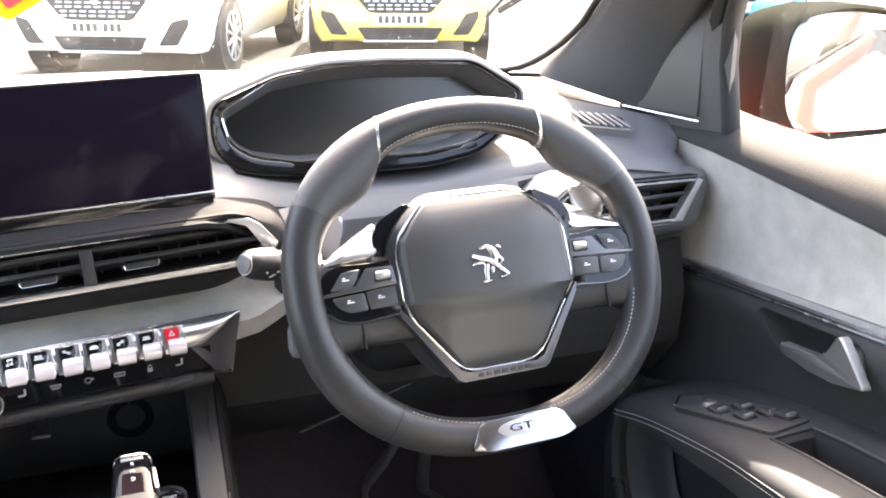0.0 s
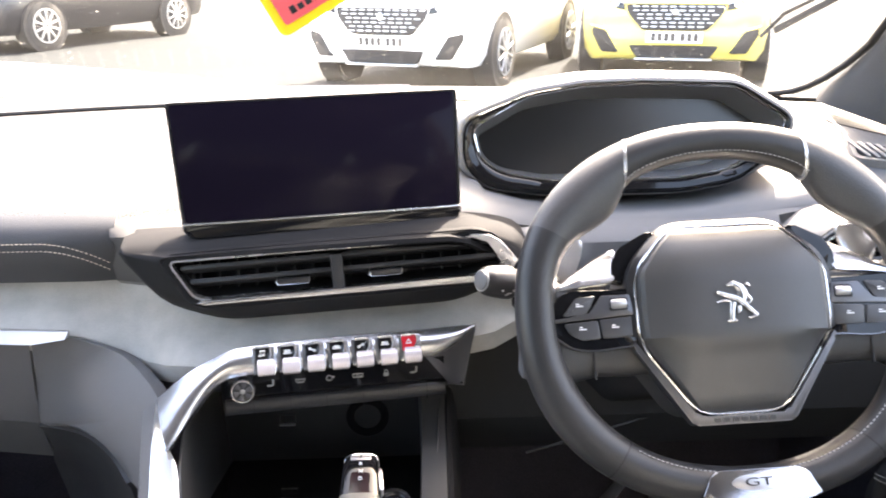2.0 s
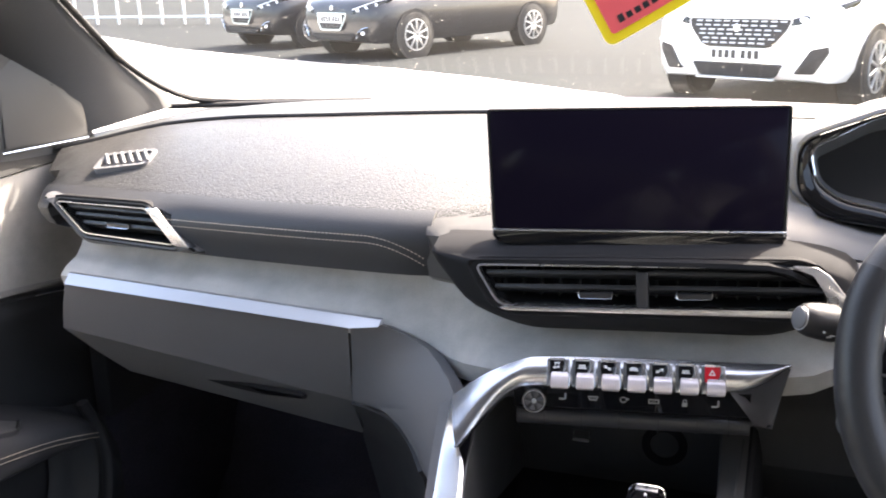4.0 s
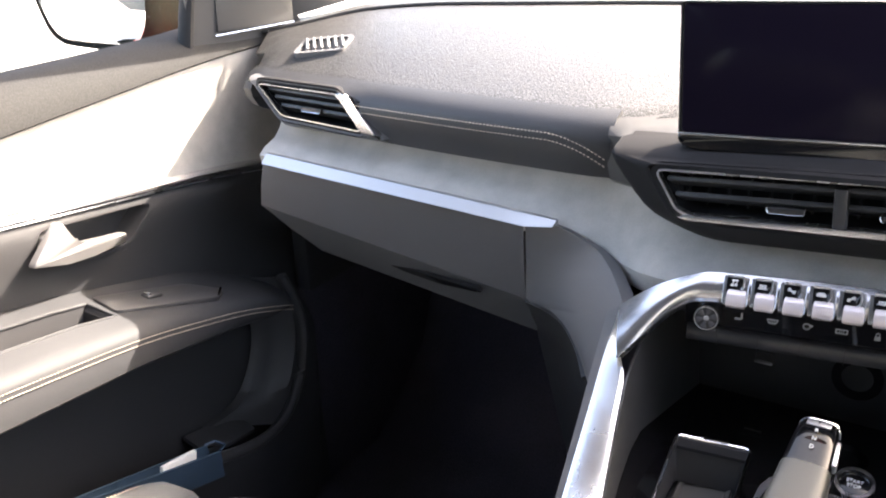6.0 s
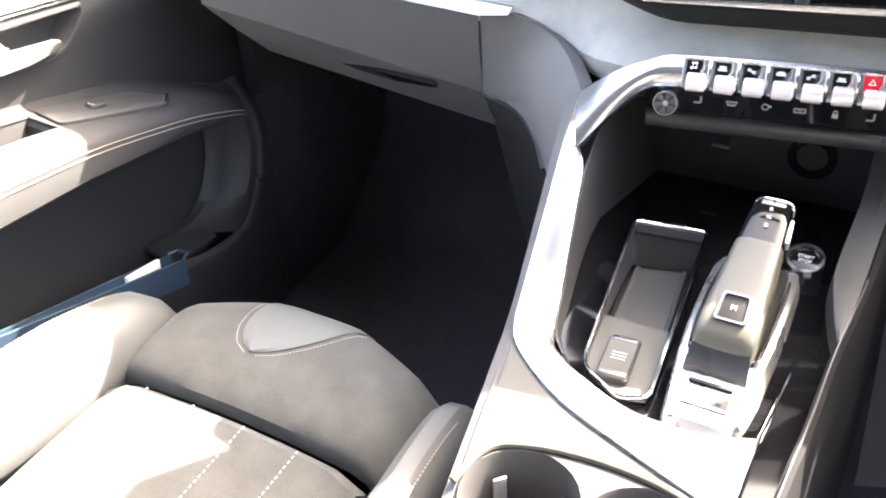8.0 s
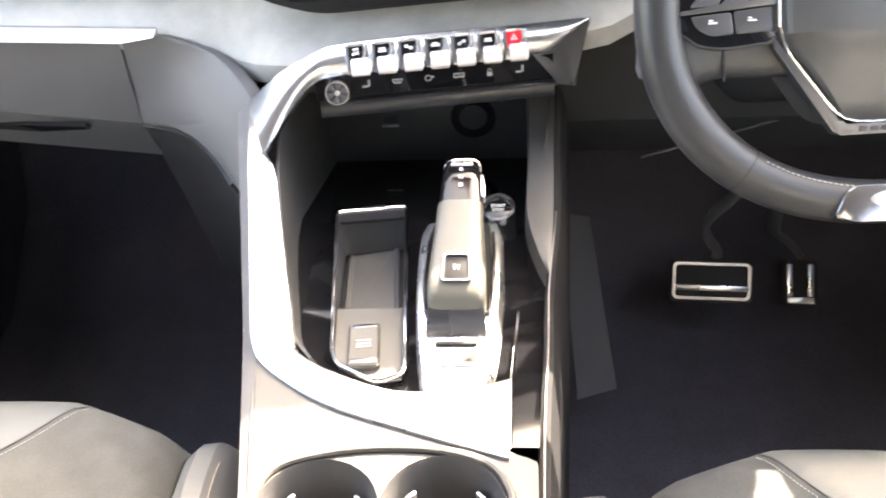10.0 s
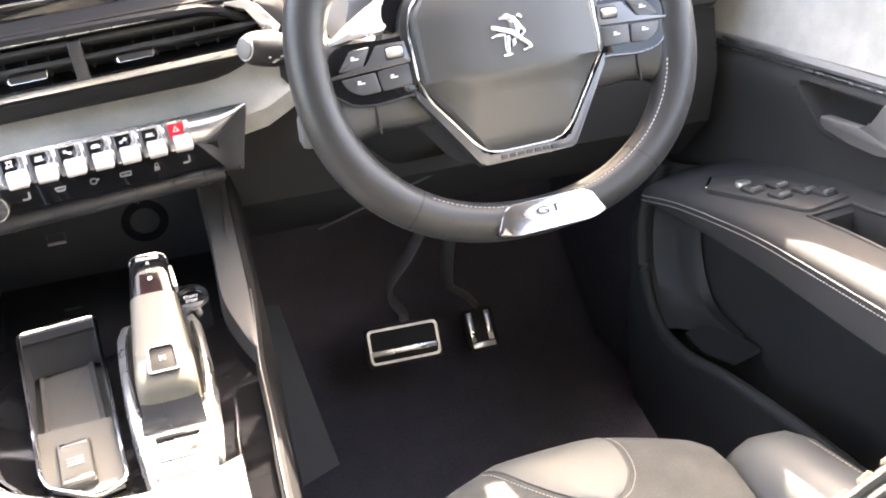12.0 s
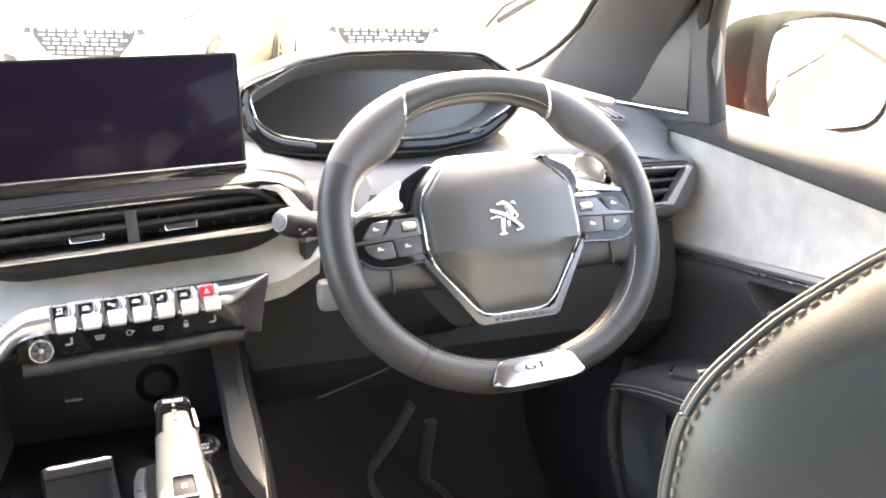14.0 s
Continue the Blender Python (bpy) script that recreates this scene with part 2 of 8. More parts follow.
def spline(points, n):
    """n + 1 places along a smooth line through points."""
    p = [Vector(q) for q in points]
    p = [2 * p[0] - p[1], *p, 2 * p[-1] - p[-2]]
    out = []
    spans = len(p) - 3
    for k in range(n + 1):
        s = min(k * spans / n, spans - 1e-9)
        i, u = int(s), s - int(s)
        a, b, c, d = p[i : i + 4]
        out.append(0.5 * ((2 * b) + (c - a) * u + (2 * a - 5 * b + 4 * c - d) * u * u + (3 * b - a - 3 * c + d) * u ** 3))
    return out


def sweep(path, wide, deep, closed=False, sides=10, up=None, bm=None, power=2.0):
    """A rod along a path; wide and deep are half sizes or functions of 0..1; up is the deep way."""
    n, rings = len(path), []
    for i, p in enumerate(path):
        a = path[(i - 1) % n] if closed or i else path[0]
        b = path[(i + 1) % n] if closed or i < n - 1 else path[-1]
        ahead = (b - a).normalized()
        z = Vector(up) if up else (Vector((0, 0, 1)) if abs(ahead.z) < 0.9 else Vector((1, 0, 0)))
        side = ahead.cross(z).normalized()
        z = side.cross(ahead).normalized()
        t = i / max(n - 1, 1)
        w, d = (wide(t) if callable(wide) else wide), (deep(t) if callable(deep) else deep)
        ring = []
        for k in range(sides):
            q = 2 * math.pi * k / sides
            c, s = math.cos(q), math.sin(q)
            c, s = math.copysign(abs(c) ** (2 / power), c), math.copysign(abs(s) ** (2 / power), s)
            ring.append(p + side * (w * c) + z * (d * s))
        rings.append(ring)
    if closed:
        rings.append(rings[0])
        bm = loft(rings, around=True, bm=bm)
        bmesh.ops.remove_doubles(bm, verts=bm.verts, dist=1e-6)
        return bm
    return loft(rings, around=True, caps=True, bm=bm)


def prism(outline, m, depth, bevel=0.0, bm=None, segs=2):
    """A plate with that outline in the x, y of the pose m, its face at z = 0 and its back at -depth."""
    bm = bm or bmesh.new()
    front = [bm.verts.new(m @ Vector((x, y, 0))) for x, y in outline]
    back = [bm.verts.new(m @ Vector((x, y, -depth))) for x, y in outline]
    n = len(outline)
    f = bm.faces.new(front)
    bm.faces.new(back[::-1])
    for i in range(n):
        bm.faces.new((front[i], back[i], back[(i + 1) % n], front[(i + 1) % n]))
    if bevel:
        bmesh.ops.bevel(bm, geom=list(f.edges), offset=bevel, segments=segs, profile=0.5, affect="EDGES")
    return bm


def rounded(w, h, r, n=5, x=0.0, y=0.0):
    """The outline of a rounded rectangle."""
    out = []
    for cx, cy, a in ((w / 2 - r, h / 2 - r, 0), (r - w / 2, h / 2 - r, 90), (r - w / 2, r - h / 2, 180), (w / 2 - r, r - h / 2, 270)):
        out += [(x + cx + r * math.cos(radians(a + 90 * k / n)), y + cy + r * math.sin(radians(a + 90 * k / n))) for k in range(n + 1)]
    return out


def soften(outline, r, n=3):
    """Rounds the corners of an outline."""
    out = []
    k = len(outline)
    for i in range(k):
        a, b, c = (Vector(outline[j % k]) for j in (i - 1, i, i + 1))
        p, q = b + (a - b).normalized() * min(r, (a - b).length * 0.45), b + (c - b).normalized() * min(r, (c - b).length * 0.45)
        for s in range(n + 1):
            u = s / n
            v = p * (1 - u) ** 2 + b * 2 * u * (1 - u) + q * u * u
            out.append((v.x, v.y))
    return out


def frame_plate(outer, inner, m, depth, bm=None):
    """A frame between two outlines of equal count."""
    bm = bm or bmesh.new()
    rows = []
    for pts, z in ((outer, -depth), (outer, 0), (inner, 0), (inner, -depth)):
        rows.append([m @ Vector((x, y, z)) for x, y in pts])
    rows.append(rows[0])
    loft(rows, around=True, bm=bm)
    bmesh.ops.remove_doubles(bm, verts=bm.verts, dist=1e-6)
    return bm


def grow(outline, d):
    """An outline moved out by d from its middle, side by side."""
    k = len(outline)
    area = sum(outline[i][0] * outline[(i + 1) % k][1] - outline[(i + 1) % k][0] * outline[i][1] for i in range(k))
    sgn = 1 if area > 0 else -1
    out = []
    for i in range(k):
        a, b, c = (Vector(outline[j % k]) for j in (i - 1, i, i + 1))
        e, f = (b - a).normalized(), (c - b).normalized()
        n1, n2 = Vector((e.y, -e.x)) * sgn, Vector((f.y, -f.x)) * sgn
        n = (n1 + n2)
        n = n / max(n.length_squared / 2, 0.3)
        out.append((b.x + n.x * d, b.y + n.y * d))
    return out


def ball(at, r, squash=(1, 1, 1), bm=None, seg=16):
    bm = bm or bmesh.new()
    bmesh.ops.create_uvsphere(bm, u_segments=seg, v_segments=seg // 2, radius=r, matrix=Matrix.Translation(at) @ Matrix.Diagonal((*squash, 1)))
    return bm


def disc(m, r, depth, bevel=0.0, n=28, bm=None):
    return prism([(r * math.cos(2 * math.pi * k / n), r * math.sin(2 * math.pi * k / n)) for k in range(n)], m, depth, bevel, bm)


def stitches(path, gap, size, m_normal, bm=None):
    """Short threads set along a path."""
    bm = bm or bmesh.new()
    dist = 0.0
    for a, b in zip(path, path[1:]):
        seg = (b - a).length
        while dist < seg:
            p = a.lerp(b, dist / seg)
            x = (b - a).normalized()
            z = (Vector(m_normal) - x * x.dot(Vector(m_normal))).normalized()
            rot = Matrix((x, z.cross(x), z)).transposed()
            box(p, (gap * 0.62, size, size), size * 0.3, rot, bm, 1)
            dist += gap
        dist -= seg
    return bm


def words(text, m, size, mat, parent, name="lettering", depth=0.0004, align="CENTER"):
    cu = bpy.data.curves.new(name, "FONT")
    cu.body, cu.size, cu.extrude, cu.align_x, cu.align_y = text, size, depth, align, "CENTER"
    tmp = bpy.data.objects.new(name, cu)
    scene.collection.objects.link(tmp)
    bpy.context.view_layer.update()
    me = bpy.data.meshes.new_from_object(tmp.evaluated_get(bpy.context.evaluated_depsgraph_get()))
    bpy.data.objects.remove(tmp)
    bm = bmesh.new()
    bm.from_mesh(me)
    bmesh.ops.transform(bm, matrix=m, verts=bm.verts)
    return part(name, bm, mat, parent, sharp=30)


def lerp(a, b, t):
    return a + (b - a) * t


def along(table, x):
    """A smooth value at x from pairs of (x, value)."""
    if x <= table[0][0]:
        return table[0][1]
    n = len(table)
    for i in range(n - 1):
        (a, u), (b, v) = table[i], table[i + 1]
        if x <= b:
            h = b - a
            s = (x - a) / h
            g = (v - u) / h
            g0 = (v - table[i - 1][1]) / (b - table[i - 1][0]) if i else g
            g1 = (table[i + 2][1] - u) / (table[i + 2][0] - a) if i + 2 < n else g
            return u * (2 * s ** 3 - 3 * s * s + 1) + v * (3 * s * s - 2 * s ** 3) + h * (g0 * (s ** 3 - 2 * s * s + s) + g1 * (s ** 3 - s * s))
    return table[-1][1]


def facing(at, yaw=0.0, tilt=0.0, roll=0.0):
    """A pose whose z looks back at the driver's seat (-y), turned by yaw to +x and tilted up by tilt."""
    return Matrix.Translation(at) @ Euler((0, 0, radians(yaw))).to_matrix().to_4x4() @ Euler((radians(90 - tilt), 0, 0)).to_matrix().to_4x4() @ Euler((0, 0, radians(roll))).to_matrix().to_4x4()


# ---- cabin shell ----
GROUND = -0.05


def cabin_floor():
    rows = []
    for x in (-0.78, -0.16, -0.1, 0.14, 0.18, 0.82):
        t = 0.22 if abs(x - 0.02) < 0.13 else 0.0
        rows.append([Vector((x, y, z + t * (1 if y < 0.5 else 0.3))) for y, z in ((-1.9, 0.2), (-0.4, 0.2), (0.3, 0.2), (0.58, 0.2), (0.74, 0.33), (0.83, 0.56), (0.84, 0.95))])
    return solo("floor", thicken(loft(rows), 0.02), M["carpet"], "dark grey carpeted car floor and footwells", "floor", kind="structure", sharp=80)


cabin_floor()


def pillar(sgn, x0):
    """A cloth-covered windscreen pillar."""
    inner = spline([(0.645, 0.5, 1.03), (0.66, 0.36, 1.137), (0.605, 0.06, 1.36), (0.5, -0.2, 1.5)], 14)
    outer = spline([(0.725, 0.345, 1.0), (0.745, 0.277, 1.133), (0.70, 0.0, 1.37), (0.6, -0.22, 1.5)], 14)
    rows = []
    for a, b in zip(inner, outer):
        side = (b - a)
        out = Vector((0.5, 0.75, 0.35))
        back = Vector((-0.45, -0.7, 0.1)) * 0.02
        ring = [a, a + side * 0.12 + back * 0.8, a + side * 0.5 + back * 1.3, a + side * 0.9 + back * 0.8, b, b + out * 0.045, a + side * 0.5 + out * 0.06, a + out * 0.035]
        rows.append([Vector((sgn * (p.x - 0.01) + x0, p.y, p.z)) for p in ring])
    return solo("pillar_" + ("right" if sgn > 0 else "left"), loft(rows, True, True), M["pillar"], "dark grey cloth-covered windscreen pillar", "pillar", kind="structure", sharp=60)


pillar(1, 0.01), pillar(-1, 0.0)
for sg, x0 in ((1, 0.01), (-1, 0.0)):
    edge = spline([(sg * 0.38 + x0, 0.622, 1.031), (sg * 0.50 + x0, 0.58, 1.0315), (sg * 0.575 + x0, 0.545, 1.034), (sg * 0.618 + x0, 0.505, 1.045), (sg * 0.644 + x0, 0.44, 1.085), (sg * 0.645 + x0, 0.355, 1.148), (sg * 0.59 + x0, 0.05, 1.37), (sg * 0.485 + x0, -0.1, 1.49)], 20)
    solo("trim_seal", sweep(edge, 0.005, 0.004, sides=8), M["rubber"], "black rubber windscreen seal", "seal", kind="structure")


def windscreen():
    w = thing("window_1", (0.02, 0.6, 1.03), "raked clear windscreen with a black lower edge", "windscreen", kind="structure")
    rows = []
    for s in range(9):
        u = s / 8
        row = []
        for k in range(13):
            q = k / 6 - 1
            x = 0.01 + q * lerp(0.69, 0.55, u)
            y = lerp(0.74 - 0.17 * q * q, -0.02 - 0.14 * q * q, u)
            z = lerp(1.0, 1.52, u) + 0.04 * math.sin(math.pi * u) - 0.02 * q * q * u
            row.append(Vector((x, y, z)))
        rows.append(row)
    pane = part("pane", loft(rows), M["windscreen"], w, "clear dusty glass")
    pane.visible_shadow = False
    seal = [Vector((0.01 + (k / 12 - 1) * 0.655, 0.675 - 0.17 * (k / 12 - 1) ** 2, 1.03)) for k in range(25)]
    part("seal", sweep(seal, 0.006, 0.004), M["rubber"], w)
    return w


windscreen()


def wiper():
    w = thing("windscreen_wiper", (0.62, 0.72, 1.09), "black windscreen wiper resting outside the glass", "wiper")
    a, b = Vector((0.662, 0.69, 1.105)), Vector((0.735, 0.595, 1.17))
    part("blade", sweep([a, a.lerp(b, 0.5), b], 0.0025, 0.005, sides=8), M["rubber"], w, "black rubber blade")
    part("arm", sweep([a + Vector((-0.012, 0.02, -0.01)), a.lerp(b, 0.15) + Vector((0, 0.012, 0.014)), a.lerp(b, 0.5) + Vector((0, 0.01, 0.012))], 0.003, 0.003, sides=8), M["rubber"], w)


wiper()


def roof():
    rows = []
    for x, dz in ((-0.62, -0.06), (-0.5, -0.015), (0.0, 0.0), (0.5, -0.015), (0.62, -0.06)):
        rows.append([Vector((x, y, z + dz)) for y, z in ((0.02 - abs(x) * 0.25, 1.51), (-0.4, 1.57), (-1.2, 1.57), (-1.95, 1.48))])
    solo("ceiling", thicken(loft(rows), 0.04), M["headliner"], "dark cloth roof lining", "ceiling", kind="structure")
    solo("wall_rear", box((0.01, -1.99, 0.58), (1.6, 0.06, 0.74), 0.01), M["dark"], "plain dark wall closing the rear of the cabin", "wall", kind="structure")
    # unseen plate under the dash top, added to keep sun out of the footwells
    solo("trim_cowl", prism([(-0.8, 0.9), (0.8, 0.9), (0.8, 0.36), (0.72, 0.4), (0.6, 0.52), (0.0, 0.64), (-0.6, 0.52), (-0.72, 0.4), (-0.8, 0.36)], Matrix.Translation((0.01, 0, 0.985)), 0.012), M["rubber"], "unseen black panel under the windscreen foot that blocks sun", "panel", kind="structure")
    pane = solo("window_rear", box((0.01, -1.96, 1.2), (1.3, 0.006, 0.5)), M["tinted"], "tinted rear window", "window", kind="structure")
    pane.visible_shadow = False
    solo("wall_front", box((0.01, 0.86, 0.58), (1.56, 0.02, 0.8), 0.004), M["rubber"], "dark bulkhead ahead of the footwells", "wall", kind="structure")
    for sgn in (-1, 1):
        pane = solo("window_side", box((sgn * 0.70, -1.25, 1.22), (0.006, 1.1, 0.5), 0, Euler((0, radians(-14 * sgn), 0)).to_matrix()), M["tinted"], "tinted rear side window", "window", kind="structure")
        pane.visible_shadow = False
        solo("wall_kick", box((sgn * 0.775 + 0.012, 0.62, 0.52), (0.03, 0.56, 0.78), 0.005), M["carpet"], "dark carpet at the side of the footwell", "wall", kind="structure")
    for sgn in (-1, 1):
        for y in (-0.62, -1.8):
            p = spline([(sgn * 0.78, y, 0.92), (sgn * 0.73, y - 0.03, 1.25), (sgn * 0.6, y - 0.08, 1.53)], 6)
            solo("pillar_rear", sweep(p, 0.05, 0.03, up=(0, 1, 0)), M["headliner"], "dark cloth-covered side pillar", "pillar", kind="structure")
        rail = spline([(sgn * 0.6, -0.22, 1.5), (sgn * 0.63, -0.6, 1.53), (sgn * 0.62, -1.95, 1.45)], 8)
        solo("trim_roof_rail", sweep(rail, 0.035, 0.03), M["headliner"], "dark cloth roof rail", "roof rail", kind="structure")


roof()

# ---- dashboard ----
dash = thing("dashboard", (0.04, 0.45, 0.6), "dark grey dashboard with grained top, suede band and satin trim", "dashboard")

SEAM_Y = [(-0.70, 0.335), (-0.66, 0.36), (-0.58, 0.41), (-0.43, 0.44), (-0.185, 0.51), (0.15, 0.53), (0.55, 0.46), (0.66, 0.38), (0.74, 0.33)]
SEAM_Z = [(-0.70, 0.995), (-0.66, 1.003), (-0.58, 1.02), (-0.43, 1.03), (0.55, 1.03), (0.66, 1.01), (0.74, 0.995)]
LIP_Y = [(-0.69, 0.29), (-0.64, 0.235), (-0.55, 0.215), (-0.40, 0.205), (-0.20, 0.205), (-0.15, 0.212), (-0.08, 0.245), (0.2, 0.26)]
LIP_Z = [(-0.69, 0.945), (-0.60, 0.957), (-0.15, 0.956), (-0.08, 0.962), (0.2, 0.97)]


def dash_top():
    rows = []
    for k in range(25):
        x = lerp(-0.69, 0.16, k / 24)
        ly, lz, sy, sz = along(LIP_Y, x), along(LIP_Z, x), along(SEAM_Y, x), along(SEAM_Z, x)
        rows.append([Vector((x, ly + 0.002, lz - 0.004)), Vector((x, ly + 0.010, lz + 0.006)), Vector((x, ly + 0.03, lz + 0.016)),
                     Vector((x, lerp(ly, sy, 0.35), lerp(lz, sz, 0.52))), Vector((x, lerp(ly, sy, 0.7), lerp(lz, sz, 0.83))), Vector((x, sy - 0.006, sz - 0.001)), Vector((x, sy - 0.001, sz - 0.012))])
    part("top_pad", thicken(loft(rows), 0.012), M["pad"], dash, "grained mid-grey soft top pad")
    rows = []
    for k in range(33):
        x = lerp(-0.71, 0.73, k / 32)
        sy, sz = along(SEAM_Y, x), along(SEAM_Z, x)
        b = 0.69 - 0.17 * ((x - 0.01) / 0.66) ** 2
        rows.append([Vector((x, sy + 0.002, sz - 0.014)), Vector((x, sy + 0.003, sz)), Vector((x, lerp(sy, b, 0.35), sz + 0.008)), Vector((x, max(b - 0.056, sy + 0.03), sz + 0.006)), Vector((x, max(b - 0.05, sy + 0.035), min(sz, 1.03) - 0.013)), Vector((x, max(b, sy + 0.06), min(sz, 1.03) - 0.015)), Vector((x, max(b, sy + 0.06) + 0.05, 1.0))])
    part("cowl_pad", thicken(loft(rows), 0.012), M["pad"], dash, "grained pad along the windscreen")
    seam = [Vector((x, along(SEAM_Y, x) + 0.0005, along(SEAM_Z, x) + 0.0005)) for x in [lerp(-0.70, 0.0, k / 30) for k in range(31)]]
    part("seam_strip", sweep(seam, 0.0032, 0.003, sides=6), M["rubber"], dash, "dark seam strip")
    # defroster slot with its ribs, at the foot of the glass
    for k in range(46):
        x = lerp(-0.5, 0.5, k / 45)
        b = 0.69 - 0.17 * ((x - 0.01) / 0.66) ** 2 - 0.022
        part("defroster_rib", box((x, b, 1.022), (0.0040, 0.038, 0.006)), M["soft"], dash)
    slot = [Vector((lerp(-0.52, 0.52, k / 24), 0.668 - 0.17 * ((lerp(-0.52, 0.52, k / 24) - 0.01) / 0.66) ** 2, 1.0185)) for k in range(25)]
    part("defroster_slot", sweep(slot, 0.022, 0.0015, sides=4), M["rubber"], dash)
    eye = part("light_sensor", box((0.03, 0.668, 1.0215), (0.05, 0.045, 0.008), 0.003), M["soft"], dash, "grey light sensor plate")
    part("sensor_dome", disc(Matrix.Translation((0.03, 0.668, 1.0295)), 0.009, 0.005, 0.002), M["gloss"], eye)
    # centre and driver's side, behind the screen and round the instruments
    rows = []
    for k in range(25):
        x = lerp(0.15, 0.735, k / 24)
        ly = along([(-0.15, 0.22), (0.15, 0.216), (0.2, 0.222), (0.24, 0.246), (0.3, 0.268), (0.52, 0.262), (0.6, 0.238), (0.70, 0.238), (0.735, 0.265)], x)
        lz = along([(0.15, 0.963), (0.19, 0.963), (0.215, 0.958), (0.24, 0.950), (0.3, 0.942), (0.42, 0.942), (0.48, 0.951), (0.55, 0.963), (0.64, 0.962), (0.735, 0.945)], x)
        dip = along([(0.19, 0.6), (0.22, 0.12), (0.5, 0.12), (0.57, 0.6)], x)
        sy, sz = along(SEAM_Y, x), along(SEAM_Z, x)
        rows.append([Vector((x, ly + 0.004, lz - 0.006)), Vector((x, ly + 0.012, lz + 0.004)), Vector((x, ly + 0.03, lz + 0.012)), Vector((x, lerp(ly, sy, 0.45), lerp(lz, sz, dip))), Vector((x, lerp(ly, sy, 0.75), lerp(lz, sz, 0.88))), Vector((x, sy - 0.006, sz - 0.001))])
    part("driver_pad", thicken(loft(rows), 0.012), M["soft"], dash, "smooth dark grey pad round the instruments")
    # stitched leather front of the passenger side
    rows = []
    for k in range(25):
        x = lerp(-0.689, -0.15, k / 24)
        ly, lz = along(LIP_Y, x), along(LIP_Z, x)
        zb = along([(-0.6, 0.925), (-0.5, 0.913), (-0.15, 0.906)], x)
        b = 0.055 if -0.607 < x < -0.46 else 0.0
        rows.append([Vector((x, ly + 0.022, lz + 0.0145)), Vector((x, ly + 0.009, lz + 0.0085)), Vector((x, ly - 0.0005, lz + 0.004 if b else lz - 0.002)), Vector((x, ly - 0.004 + b, lerp(lz, zb, 0.25))), Vector((x, ly - 0.001 + b, lerp(lz, zb, 0.6))), Vector((x, ly + 0.008, zb)), Vector((x, ly + 0.03, zb - 0.004))])
    part("front_band", thicken(loft(rows), 0.008), M["leather"], dash, "dark leather band with cream double stitching")
    for dz in (0.003, 0.010):
        path = [Vector((x, along(LIP_Y, x) - 0.0035, along(LIP_Z, x) - 0.0045 - dz - (0.022 * max(0, (x + 0.22) / 0.066) ** 2 if x > -0.22 else 0))) for x in [lerp(-0.45, -0.156, k / 40) for k in range(41)]]
        part("stitching", stitches(path, 0.0042, 0.0009, (0, -1, 0.2)), M["thread"], dash, "cream thread")


dash_top()


def shelf():
    """The suede band that runs under the pad and down to the console."""
    rows = []
    for k in range(41):
        x = lerp(-0.585, 0.25, k / 40)
        top = Vector((x, along([(-0.58, 0.235), (-0.2, 0.236), (-0.1, 0.22), (0.2, 0.225), (0.25, 0.24)], x), along([(-0.58, 0.918), (-0.2, 0.910), (-0.08, 0.895), (0.0, 0.889), (0.2, 0.905), (0.25, 0.925)], x)))
        low = Vector((x, along([(-0.58, 0.189), (-0.21, 0.198), (-0.15, 0.2), (-0.1, 0.172), (-0.05, 0.158), (0.2, 0.19), (0.25, 0.215)], x), along([(-0.58, 0.880), (-0.2, 0.858), (-0.13, 0.835), (-0.08, 0.838), (0.2, 0.852), (0.25, 0.868)], x)))
        mid = top.lerp(low, 0.5) + Vector((0, 0.006, -0.004))
        rows.append([top + Vector((0, 0.02, 0.004)), top, top.lerp(low, 0.25) + Vector((0, 0.005, -0.003)), mid, top.lerp(low, 0.8), low, low + Vector((0, 0.006, -0.02))])
    part("suede_band", thicken(loft(rows), 0.006), M["suede"], dash, "mottled grey suede band")
    # satin strip over the glovebox
    path = [Vector((x, along([(-0.57, 0.186), (-0.19, 0.193)], x) - 0.005, lerp(0.8765, 0.8555, (x + 0.57) / 0.375))) for x in [lerp(-0.57, -0.197, k / 12) for k in range(13)]]
    rows = []
    for k, p in enumerate(path):
        low = -0.0015 if k < 12 else 0.0045
        rows.append([p + Vector((0, 0.009, 0.0085)), p + Vector((0, 0.0045, 0.0085)), p + Vector((0, 0.0015, lerp(0.008, low, 0.3))), p + Vector((0, -0.003, lerp(0.008, low, 0.72))), p + Vector((0, -0.0055, low)), p + Vector((0, 0.006, low - 0.001))])
    bm = loft(rows, True, True)
    part("trim_strip", bm, M["strip"], dash, "bright satin metal strip")


shelf()


